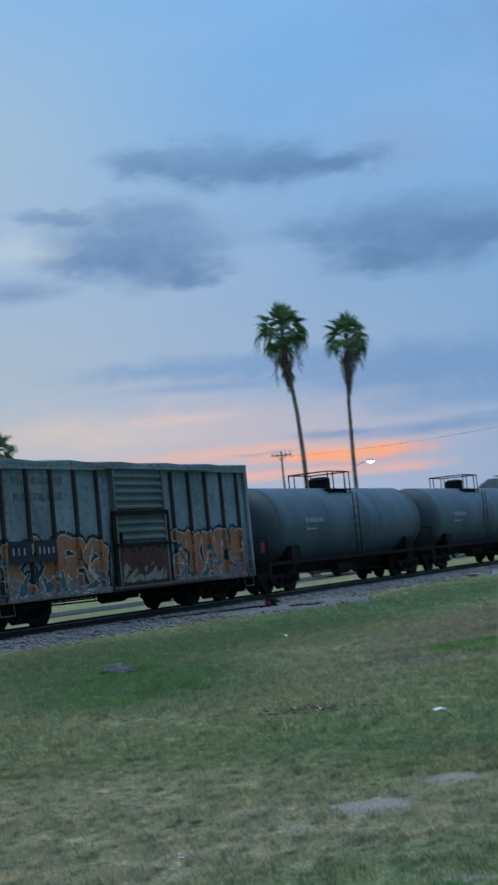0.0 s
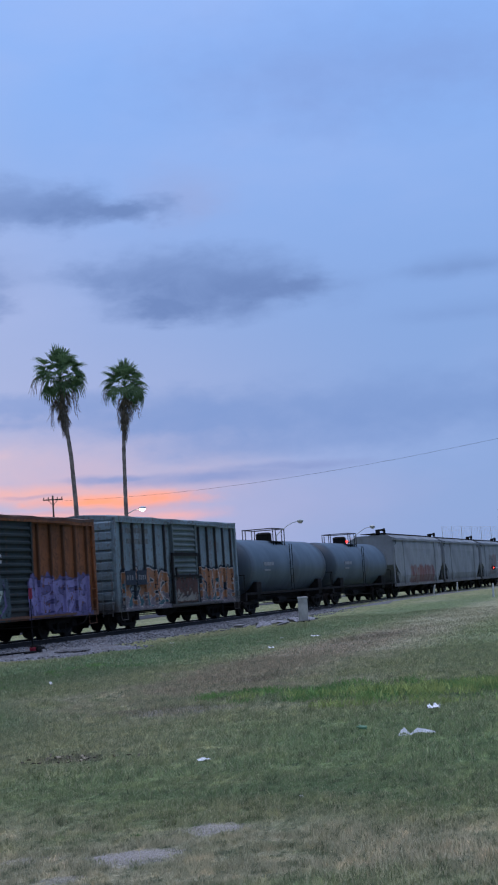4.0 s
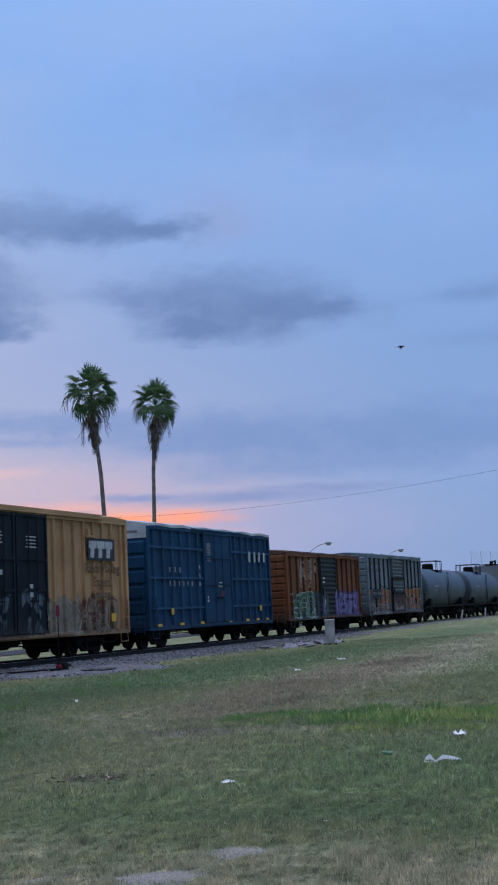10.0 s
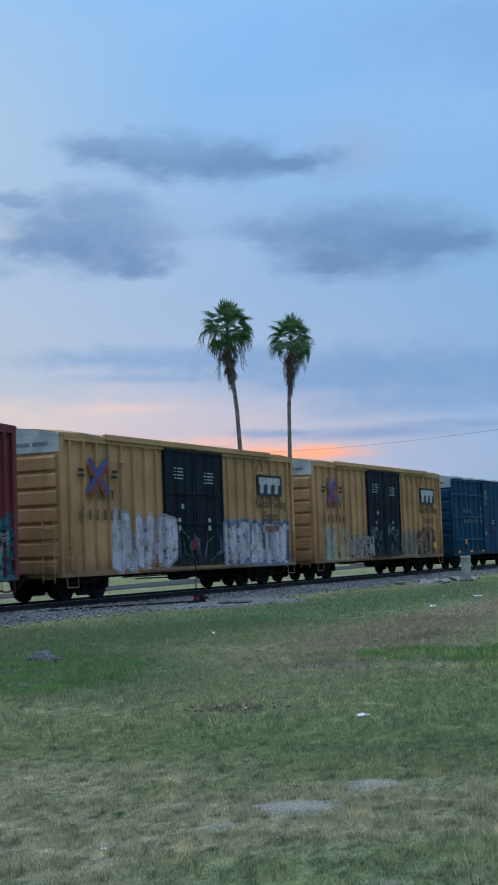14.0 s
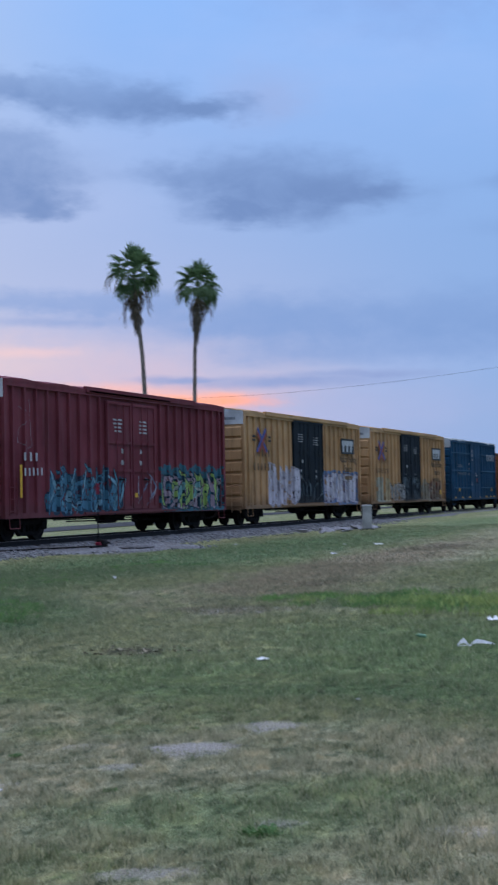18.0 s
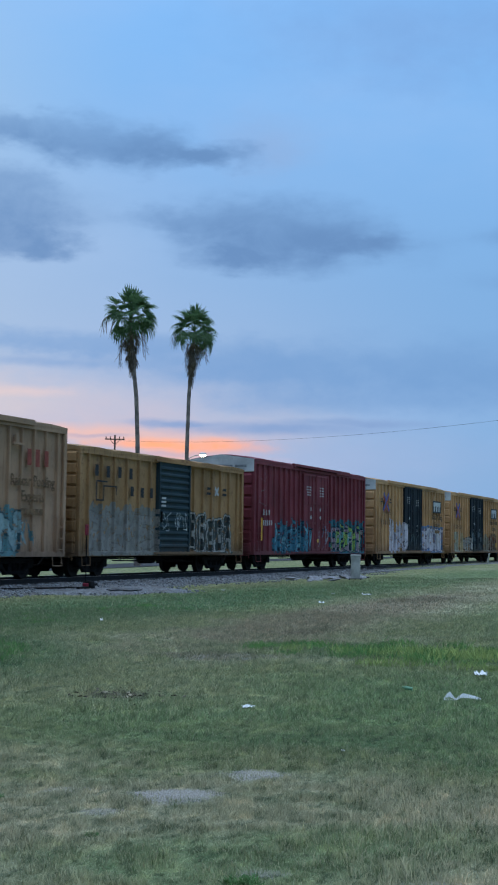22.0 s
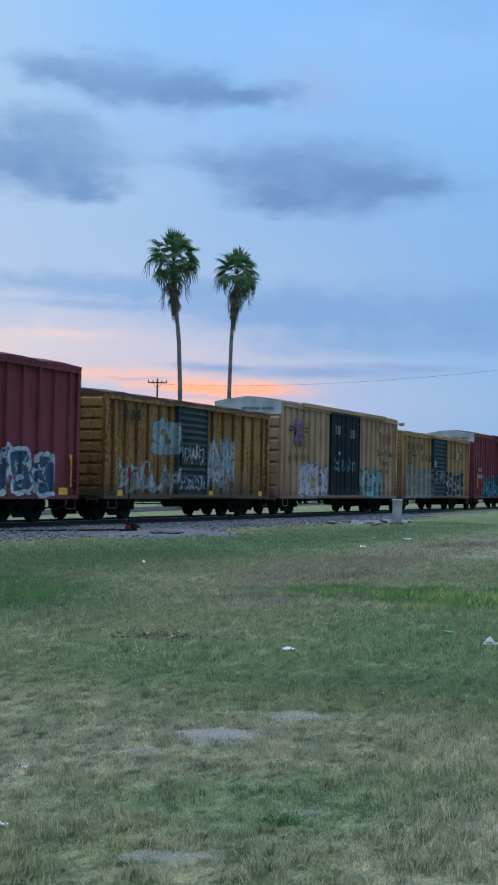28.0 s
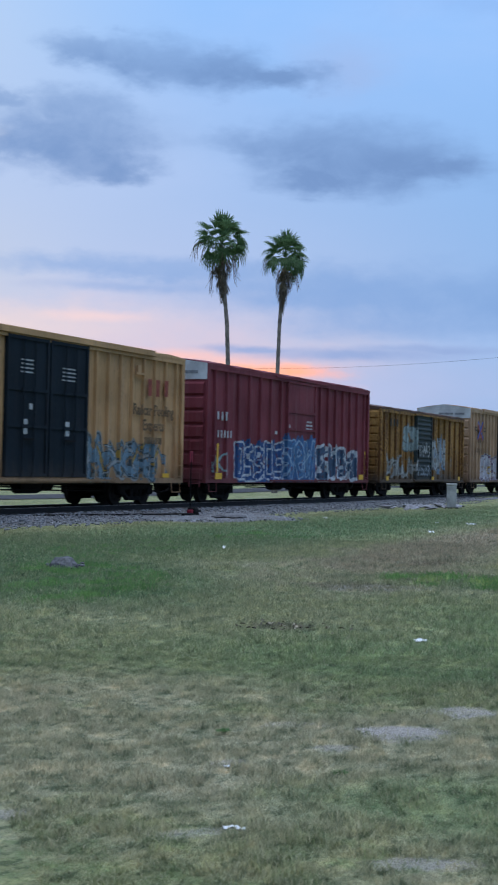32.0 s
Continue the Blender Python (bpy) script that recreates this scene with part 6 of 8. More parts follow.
        part("end_rail", bm, IRON, car)
    part("ladder", ladder_mesh(2.5, IRON), None, car, at=(0.0, -1.47, 1.0))
    for z, w in ((zc + 0.04, 1.5), (zc - 0.22, 0.9)):
        bm = bmesh.new()
        box(bm, -half * 0.62, -half * 0.62 + w, -1.462, -1.40, z, z + (0.17 if w > 1 else 0.07))
        part("stencil", bm, DULLBAR, car, "dull grey stencilled bar")
    running_gear(car, half + 0.3, half - 1.5)
    brake_gear(car)
    return car


DULLBAR = plain("dull stencil grey", (0.22, 0.235, 0.25), 0.3, 6.0, 0.7)


def hopper_car(label, left, right, base, eave=4.85, spots=()):
    """A covered hopper: bulging sides, sloped ends with open bays, top walkway and hatches, discharge gates."""
    half, mid = (right - left) / 2, (left + right) / 2
    car = thing("covered_hopper", label, "hopper car", "freight train", at=(mid, TRACK_Y, RAIL_Z))
    CARS.append((car, mid))
    H = eave - RAIL_Z
    paint = car_paint("hopper " + label[:20], car, base, [(s[0] - half, s[1] - half, *s[2:]) for s in spots], 0.2, 0.25, 0.6)
    bm = bmesh.new()
    secs = []
    for x, low in ((-half + 0.15, 2.3), (-half + 1.5, 0.95), (half - 1.5, 0.95), (half - 0.15, 2.3)):
        row = []
        for y, z in ((-1.48, low), (-1.60, max(low, 1.5)), (-1.60, H - 1.0), (-1.52, H - 0.25), (-1.1, H), (1.1, H), (1.52, H - 0.25), (1.60, H - 1.0), (1.60, max(low, 1.5)), (1.48, low)):
            row.append(bm.verts.new((x, y, z)))
        secs.append(row)
    for a, b in zip(secs, secs[1:]):
        for k in range(10):
            bm.faces.new((a[k], b[k], b[(k + 1) % 10], a[(k + 1) % 10]))
    bm.faces.new(secs[0])
    bm.faces.new(secs[-1][::-1])
    bmesh.ops.recalc_face_normals(bm, faces=bm.faces)
    part("body", bm, paint, car)
    bm = bmesh.new()
    box(bm, -half, half, -1.63, -1.5, H - 0.42, H - 0.32)
    box(bm, -half, half, 1.5, 1.63, H - 0.42, H - 0.32)
    part("top_chord", bm, IRON if base[0] > 0.3 else paint, car)
    bm = bmesh.new()
    box(bm, -half, half, -1.6, -1.45, 0.78, 1.0)
    box(bm, -half, half, 1.45, 1.6, 0.78, 1.0)
    part("side_sill", bm, paint, car)
    for x in (-0.33, 0.33):
        bm = bmesh.new()
        box(bm, x * half * 2 - 0.06, x * half * 2 + 0.06, -1.64, -1.58, 0.9, H - 0.4)
        part("side_post", bm, paint, car)
    bm = bmesh.new()
    box(bm, -half + 0.1, half - 0.1, -0.75, 0.75, H + 0.10, H + 0.14)
    part("roof_walk", bm, IRON, car)
    bm = bmesh.new()
    rod(bm, (-half + 0.5, -0.4, H - 0.1), (-half + 0.5, -0.4, H + 0.40), 0.16, 0.16, 8)
    rod(bm, (-half + 0.5, -0.4, H + 0.34), (-half + 2.3, -0.4, H + 0.42), 0.07, 0.07, 6)
    rod(bm, (-half + 2.3, -0.4, H - 0.1), (-half + 2.3, -0.4, H + 0.52), 0.10, 0.10, 8)
    part("roof_pipe", bm, IRON, car)
    for q in range(6):
        bm = bmesh.new()
        box(bm, -half + 1.2 + q * (2 * half - 2.4) / 6, -half + 1.2 + (q + 0.8) * (2 * half - 2.4) / 6, -0.35, 0.35, H, H + 0.2, 0.03)
        part("hatch", bm, paint, car)
    for q in (-1, 0, 1):
        bm = bmesh.new()
        x, w = q * half * 0.52, half * 0.24
        top = [(x - w, -1.4, 1.0), (x + w, -1.4, 1.0), (x + w, 1.4, 1.0), (x - w, 1.4, 1.0)]
        low = [(x - 0.35, -0.5, 0.32), (x + 0.35, -0.5, 0.32), (x + 0.35, 0.5, 0.32), (x - 0.35, 0.5, 0.32)]
        a, b = [bm.verts.new(v) for v in top], [bm.verts.new(v) for v in low]
        for k in range(4):
            bm.faces.new((a[k], a[(k + 1) % 4], b[(k + 1) % 4], b[k]))
        bm.faces.new(b)
        part("discharge_gate", bm, IRON, car)
    for s in (-1, 1):
        for y in (-1.5, 1.5):
            bm = bmesh.new()
            rod(bm, (s * (half - 0.1), y, 0.9), (s * (half - 0.1), y, H - 0.2), 0.05, 0.05, 6)
            part("corner_post", bm, paint, car)
        bm = bmesh.new()
        box(bm, s * (half - 0.6) - 0.6, s * (half - 0.6) + 0.6, -1.5, 1.5, 0.9, 1.0)
        part("end_platform", bm, IRON, car)
        part("ladder", ladder_mesh(H - 1.2, IRON), None, car, at=(s * (half - 0.5), -1.56, 0.95))
    running_gear(car, half, half - 1.7)
    return car


def gondola(label, left, right):
    half, mid = (right - left) / 2, (left + right) / 2
    car = thing("gondola_car", label, "gondola car", "freight train", at=(mid, TRACK_Y, RAIL_Z))
    CARS.append((car, mid))
    paint = car_paint("gondola paint", car, (0.10, 0.025, 0.03), (), 0.3, 0.1, 0.5)
    bm = bmesh.new()
    for s in (-1, 1):
        box(bm, -half, half, min(s * 1.45, s * 1.55), max(s * 1.45, s * 1.55), 0.85, 3.0)
        box(bm, s * half - 0.05, s * half + 0.05, -1.45, 1.45, 0.85, 3.0)
    box(bm, -half, half, -1.45, 1.45, 0.85, 1.0)
    part("body", bm, paint, car)
    for s in (-1, 1):
        for q in range(9):
            bm = bmesh.new()
            x = -half + 0.8 + q * (2 * half - 1.6) / 8
            box(bm, x - 0.07, x + 0.07, min(s * 1.55, s * 1.62), max(s * 1.55, s * 1.62), 0.85, 2.95)
            part("side_post", bm, paint, car)
    verts, faces = [], []
    for i in range(17):
        for j in range(7):
            x, y = -half + 0.2 + i * (2 * half - 0.4) / 16, -1.4 + j * 2.8 / 6
            verts.append((x, y, 2.6 + 1.1 * max(0, 1 - (y / 1.5) ** 2) + 0.25 * noise.noise((x * 1.3, y * 1.6, left))))
    faces = [(i * 7 + j, (i + 1) * 7 + j, (i + 1) * 7 + j + 1, i * 7 + j + 1) for i in range(16) for j in range(6)]
    part("scrap_load", from_lists("scrap_load", verts, faces, IRON), None, car, "heaped black load")
    running_gear(car, half, half - 1.8)
    return car


def build_front():
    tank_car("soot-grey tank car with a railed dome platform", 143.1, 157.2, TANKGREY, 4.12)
    tank_car("grey tank car with a dark band", 157.95, 171.6, TANKGREY, 4.10)
    hopper_car("pale grey covered hopper with a red patch", 172.7, 188.4, (0.235, 0.262, 0.28), 4.72, [(4.5, 12.5, 0.95, 2.2, (0.20, 0.07, 0.06), (0.16, 0.06, 0.06), (0.2, 0.15, 0.14), 2.0, 0.8)])
    hopper_car("pale grey covered hopper car", 189.4, 205.0, (0.22, 0.25, 0.27), 4.68)
    hopper_car("grey covered hopper with dark scribbles", 206.0, 218.2, (0.215, 0.245, 0.265), 4.68, [(4.0, 8.0, 1.2, 3.0, (0.15, 0.17, 0.18), (0.25, 0.14, 0.14), (0.1, 0.1, 0.1), 5.0, 0.6)])
    hopper_car("faded orange-brown covered hopper car", 219.2, 235.0, (0.34, 0.175, 0.11), 4.68)
    for k in range(3):
        gondola("dark red gondola car heaped with a black load", 236.5 + 15.6 * k, 250.9 + 15.6 * k)


build_boxcars()
build_front()

# ---------------------------------------------------------------- palms, poles and the far side


def at_angle(az, el, reach):
    """The place seen from the path's start at that bearing and height angle, at a level distance."""
    return Vector((reach * math.cos(radians(az)), reach * math.sin(radians(az)), 1.6 + reach * math.tan(radians(el))))


def fan_leaf(name, mat, seed, stalk, radius, droop, spread=220, fingers=19, inner=0.45):
    """A fan frond: stalk along +x, then a pleated round blade split into pointed fingers that bend down at the tips."""
    rng = random.Random(seed)
    verts, faces = [], []
    for p, ww in ((0, 0.030), (stalk * 0.5, 0.022), (stalk, 0.016)):
        z = 0.06 * math.sin(p / stalk * math.pi)
        verts.extend([(p, -ww, z), (p, ww, z)])
    faces.extend([(0, 2, 3, 1), (2, 4, 5, 3)])

    def at(a, r, pleat=0.0):
        x, y = r * math.cos(a), r * math.sin(a)
        far = max(0.0, r * (0.55 + 0.45 * math.cos(a)))
        return (stalk + x * (1 - 0.25 * droop * r / radius), y, 0.22 * abs(y) - droop * far * far / radius * 0.75 + pleat)
    hub = len(verts)
    verts.append((stalk, 0, 0))
    half = radians(spread / 2)
    edge = [len(verts) + q for q in range(fingers + 1)]
    for q in range(fingers + 1):
        verts.append(at(-half + 2 * half * q / fingers, radius * inner * 0.92, 0.012 if q % 2 else -0.012))
    for q in range(fingers):
        a = -half + 2 * half * (q + 0.5) / fingers
        ln = radius * (1.0 - 0.28 * (a / half) ** 2) * rng.uniform(0.84, 1.10)
        da = half / fingers * 0.62
        a += rng.uniform(-0.05, 0.05)
        m = len(verts)
        tip = at(a, ln)
        verts.extend([at(a - da, ln * 0.72), at(a + da, ln * 0.72), (tip[0], tip[1], tip[2] - (0.05 + 0.18 * droop) * radius * rng.uniform(0.5, 1.5))])
        faces.extend([(hub, edge[q], edge[q + 1]), (edge[q], m, m + 1, edge[q + 1]), (m, m + 2, m + 1)])
    return from_lists(name, verts, faces, mat)


SPEARS = [fan_leaf("frond", FROND, 5 + i, 0.75, 0.85, 0.05, 70, 9) for i in range(2)]
LEAVES = [fan_leaf("frond", FROND, 10 + i, st, r, d, sp) for i, (st, r, d, sp) in enumerate(((0.80, 0.82, 0.15, 170), (0.90, 0.80, 0.35, 210), (0.95, 0.78, 0.6, 230), (0.85, 0.80, 0.85, 240), (0.80, 0.74, 1.1, 250)))]
DEAD = [fan_leaf("dead_frond", DEADFROND, 20 + i, st, r, 0.15, sp, 8, 0.25) for i, (st, r, sp) in enumerate(((0.55, 1.0, 38), (0.45, 0.9, 60), (0.7, 1.1, 26)))]


def stalk_mesh(seed, out, rise_by, fall):
    """A bare fruiting stalk: a thin arc that leaves the crown and hangs, with a few twigs at its end."""
    rng = random.Random(seed)
    bm = bmesh.new()
    pts = [Vector((out * (1 - (1 - q) ** 2), 0, rise_by * math.sin(q * 2.2) - fall * q ** 2.2)) for q in [i / 8 for i in range(9)]]
    for a, b in zip(pts, pts[1:]):
        rod(bm, a, b, 0.014, 0.012, 4, False)
    for q in (5, 6, 7, 8):
        for k in range(2):
            end = pts[q] + Vector((rng.uniform(-0.1, 0.25), rng.uniform(-0.2, 0.2), -rng.uniform(0.25, 0.7)))
            rod(bm, pts[q], end, 0.010, 0.006, 4, False)
    return mesh_of("fruit_stalk", bm, DEADFROND)


STALKS = [stalk_mesh(1, 0.75, 0.25, 1.5), stalk_mesh(2, 0.55, 0.15, 2.1), stalk_mesh(3, 1.35, 0.55, 0.5)]


def palm(label, spine, radius, crown, skirt, seed, scale=1.0, stray=0, left=0.0):
    """A fan palm: spine is the trunk's line of points, crown the count of green fronds, skirt that of hanging dead ones."""
    rng = random.Random(seed)
    base = Vector(spine[0])
    tree = thing("palm_tree", label, "palm tree", "palm trees", at=base)
    pts = [Vector(p) - base for p in spine]
    bm = bmesh.new()
    rings = []
    fine = []
    for a, b in zip(pts, pts[1:]):
        for k in range(9):
            fine.append(a.lerp(b, k / 9))
    fine.append(pts[-1])
    for i, p in enumerate(fine):
        f = i / (len(fine) - 1)
        r = radius * (1.55 - 0.55 * min(1, f * 8)) * (1.0 - 0.25 * f) * (1 + 0.06 * (i % 2) + rng.uniform(-0.05, 0.05))
        rings.append([bm.verts.new((p.x + r * math.cos(q * math.pi / 5), p.y + r * math.sin(q * math.pi / 5), p.z)) for q in range(10)])
    for a, b in zip(rings, rings[1:]):
        for q in range(10):
            bm.faces.new((a[q], a[(q + 1) % 10], b[(q + 1) % 10], b[q]))
    bm.faces.new(rings[-1])
    part("trunk", bm, BARK, tree)
    top = pts[-1]
    for i in range(crown):
        f = (i + 0.5) / crown
        up = 82 - 122 * f ** 1.05 + rng.uniform(-11, 11)
        turn = i * 137.5 + rng.uniform(-18, 18)
        size = scale * rng.uniform(0.86, 1.10)
        m = Matrix.Translation(top + Vector((0, 0, 0.25 * scale * (1 - f)))) @ pose(0, 0, 0, 0, 0, turn) @ pose(0, 0, 0, 0, -up, 0) @ pose(0, 0, 0, rng.uniform(-38, 38)) @ Matrix.Diagonal((size,) * 3 + (1,))
        kind = SPEARS[i % 2] if f < 0.16 else LEAVES[min(4, int(f * 4) + i % 2)]
        part("frond", kind, None, tree, at=m)
    for i in range(3):
        m = Matrix.Translation(top + Vector((0, 0, 0.35 * scale))) @ pose(0, 0, 0, 0, 0, left + 130 * i + rng.uniform(-25, 25)) @ pose(0, 0, 0, 0, -rng.uniform(58, 80), 0) @ pose(0, 0, 0, rng.uniform(-30, 30)) @ Matrix.Diagonal((scale * rng.uniform(0.75, 0.9),) * 3 + (1,))
        part("frond", SPEARS[i % 2], None, tree, "young upright frond", at=m)
    for i in range(crown // 5):
        up, turn, size = rng.uniform(-20, 75), i * 99.0 + rng.uniform(-20, 20), scale * rng.uniform(0.55, 0.75)
        m = Matrix.Translation(top + Vector((0, 0, 0.1))) @ pose(0, 0, 0, 0, 0, turn) @ pose(0, 0, 0, 0, -up, 0) @ pose(0, 0, 0, rng.uniform(-60, 60)) @ Matrix.Diagonal((size,) * 3 + (1,))
        part("frond", LEAVES[i % 3], None, tree, at=m)
    along = (pts[-2] - pts[-1]).normalized()
    for i in range(skirt):
        f = i / skirt
        down = -52 - 30 * f ** 0.6 - 8 * rng.random()
        turn = i * 137.5 + rng.uniform(-20, 20)
        m = Matrix.Translation(top + along * (0.05 + 1.75 * f * scale)) @ pose(0, 0, 0, 0, 0, turn) @ pose(0, 0, 0, 0, -down, 0) @ pose(0, 0, 0, rng.uniform(-60, 60)) @ Matrix.Diagonal((scale * rng.uniform(0.65, 1.0), scale * 0.8, scale * 0.8, 1))
        part("dead_frond", DEAD[i % 3], None, tree, "dry brown hanging frond", at=m)
    for i in range(stray):
        turn = left + (rng.uniform(-40, 40) if i % 3 else 180 + rng.uniform(-40, 40))
        m = Matrix.Translation(top + along * rng.uniform(0.0, 0.5)) @ pose(0, 0, 0, 0, 0, turn) @ Matrix.Diagonal((scale * rng.uniform(0.8, 1.1),) * 3 + (1,))
        part("fruit_stalk", STALKS[i % 3], None, tree, "bare dry hanging stalk", at=m)
    return tree


PALM_REACH = 79.0


def on(az, z, reach):
    return (reach * math.cos(radians(az)), reach * math.sin(radians(az)), z)


palm("tall fan palm with a leaning trunk and a ragged dry skirt",
     [on(26.95, 0.0, PALM_REACH), on(27.0, 4.5, PALM_REACH), on(27.04, 7.4, PALM_REACH), on(27.13, 10.0, PALM_REACH), on(27.26, 11.7, PALM_REACH), on(27.44, 14.6, PALM_REACH)],
     0.140, 40, 64, 3, 1.14, 9, 117.0)
palm("tall fan palm with a straight trunk and a thick dry skirt",
     [on(24.95, 0.0, PALM_REACH), on(24.93, 7.2, PALM_REACH), on(24.89, 10.0, PALM_REACH), on(24.82, 12.0, PALM_REACH), on(24.70, 13.9, PALM_REACH)],
     0.122, 37, 66, 8, 1.0, 5, 115.0)
palm("distant fan palm with a round crown beyond the track", [on(8.86, 0.25, 150), on(8.8, 4.0, 150), on(8.76, 7.9, 150)], 0.2, 30, 14, 12, 0.9)
palm("distant slender fan palm beside a leaning pole", [on(6.75, 0.25, 160), on(6.8, 8.4, 160)], 0.2, 28, 16, 15, 0.88)
palm("small distant fan palm with a drooping crown", [on(6.75, 0.25, 170), on(6.74, 5.6, 170)], 0.2, 22, 12, 16, 1.0)
palm("distant fan palm among bushes", [on(6.10, 0.25, 175), on(6.12, 6.3, 175)], 0.2, 24, 14, 17, 1.0)
palm("fan palm behind the rear of the train", [on(40.1, 0.0, 85), on(40.05, 9.3, 85)], 0.16, 36, 16, 19, 1.0)


def bush(name, label, x, y, z0, wide, high, seed, count=520, leaf=0.30):
    """A bushy tree: a forked trunk and a crown of many small leaf clumps with gaps."""
    rng = random.Random(seed)
    tree = thing(name, label, "tree", "bushy trees", at=(x, y, z0))
    bm = bmesh.new()
    rod(bm, (0, 0, -0.1), (0, 0, high * 0.4), 0.16, 0.11, 8)
    for k in range(5):
        a = k * 1.3 + rng.random()
        rod(bm, (0, 0, high * 0.35), (wide * 0.3 * math.cos(a), wide * 0.3 * math.sin(a), high * (0.6 + 0.2 * rng.random())), 0.09, 0.03, 6)
    part("trunk", bm, WOOD, tree)
    verts, faces = [], []
    lumps = [(rng.uniform(-0.32, 0.32) * wide, rng.uniform(-0.32, 0.32) * wide, rng.uniform(0.35, 0.8) * high, rng.uniform(0.16, 0.30) * wide) for _ in range(9)]
    for i in range(count):
        lx, ly, lz, lr = lumps[rng.randrange(9)]
        v = Vector((rng.gauss(0, 1), rng.gauss(0, 1), rng.gauss(0, 1))).normalized() * lr * rng.uniform(0.6, 1.05)
        c = Vector((lx, ly, lz)) + Vector((v.x, v.y, v.z * 0.8))
        a, b = Vector((rng.gauss(0, 1), rng.gauss(0, 1), rng.gauss(0, 0.6))).normalized() * leaf, Vector((rng.gauss(0, 1), rng.gauss(0, 1), rng.gauss(0, 0.6))).normalized() * leaf * 0.6
        n = len(verts)
        verts.extend([tuple(c - a), tuple(c + b), tuple(c + a), tuple(c - b)])
        faces.append((n, n + 1, n + 2, n + 3))
    part("crown", from_lists("crown", verts, faces, LEAF), None, tree)
    return tree


for i, (az, reach, wide, high) in enumerate(((5.55, 120, 3.6, 4.4), (5.1, 118, 4.5, 5.2), (6.3, 185, 6.0, 3.4), (5.9, 190, 6.0, 3.6), (6.9, 215, 5.0, 3.6), (21.5, 170, 6.0, 8.6), (22.0, 175, 5.0, 7.8), (15.3, 190, 6, 6.2), (4.6, 125, 5, 5.5), (3.9, 130, 6, 6.5))):
    p = on(az, 0, reach)
    bush("bushy_tree", "dark green bushy tree beyond the track" if i > 3 else "dark green bush beside the far crossing", p[0], p[1], 0.2, wide, high, 40 + i)


def utility_pole(label, az, reach, top, lean=0.0, arm=True, radius=0.15, reachy=1.1):
    base = Vector(on(az, 0.2, reach))
    pole = thing("utility_pole", label, "utility pole", "utility poles", at=base)
    bm = bmesh.new()
    rod(bm, (0, 0, -0.2), (lean * math.sin(radians(az)), -lean * math.cos(radians(az)), top), radius, radius * 0.62, 10)
    part("shaft", bm, WOOD, pole)
    if arm:
        ax, ay = math.sin(radians(az)), -math.cos(radians(az))
        tipx, tipy = lean * ax, lean * ay
        bm = bmesh.new()
        rod(bm, (tipx - ax * reachy, tipy - ay * reachy, top - 0.45), (tipx + ax * reachy, tipy + ay * reachy, top - 0.45), 0.07, 0.07, 6)
        part("cross_arm", bm, WOOD, pole)
        for k in (-0.9 * reachy, -0.45 * reachy, 0.45 * reachy, 0.9 * reachy):
            bm = bmesh.new()
            rod(bm, (tipx + ax * k, tipy + ay * k, top - 0.40), (tipx + ax * k, tipy + ay * k, top - 0.15), 0.05, 0.05, 8)
            part("insulator", bm, IRON, pole)
        bm = bmesh.new()
        rod(bm, (tipx - ax * 0.5 * reachy, tipy - ay * 0.5 * reachy, top - 0.48), (tipx, tipy, top - 1.1), 0.03, 0.03, 5)
        rod(bm, (tipx + ax * 0.5 * reachy, tipy + ay * 0.5 * reachy, top - 0.48), (tipx, tipy, top - 1.1), 0.03, 0.03, 5)
        part("arm_brace", bm, IRON, pole)
    return pole


utility_pole("weathered wooden utility pole with a crossarm in the distance", 28.0, 150, 13.1)
utility_pole("tall leaning wooden utility pole beside the far crossing", 6.18, 100, 12.1, lean=-0.55, arm=True, radius=0.17, reachy=0.4)
utility_pole("short dark wooden post beside the far crossing", 6.66, 88, 4.8, lean=-0.1, arm=False, radius=0.11)
utility_pole("thin wooden post among bushes", 5.80, 118, 6.4, arm=False, radius=0.10)
utility_pole("leaning timber brace beside the far crossing", 5.95, 104, 2.6, lean=1.4, arm=False, radius=0.09)


def wire(a, b, sag):
    bm = bmesh.new()
    pts = [Vector(a).lerp(Vector(b), k / 28) - Vector((0, 0, sag * 4 * (k / 28) * (1 - k / 28))) for k in range(29)]
    for p, q in zip(pts, pts[1:]):
        rod(bm, p, q, 0.009, 0.009, 4, False)
    ob = new("overhead_wire", mesh_of("overhead_wire", bm, IRON))
    return tagged(ob, "thin black overhead wire slung between two poles", "overhead wire", "overhead wires")


top_right = Vector(on(6.45, 12.0, 100))
wire(top_right, on(28.0, 12.7, 150), 1.1)
wire(top_right, on(-22.0, 12.0, 70), 0.8)

LAMPGLOW = glowing("lit street lamp", (1.0, 0.80, 0.52), 16.0)
REDGLOW = glowing("lit red signal", (1.0, 0.05, 0.04), 5.0)
ORANGEGLOW = glowing("lit headlamp", (1.0, 0.55, 0.22), 12.0)
LENS = plain("grey lamp glass", (0.4, 0.4, 0.42), 0.1, 3.0, 0.3)


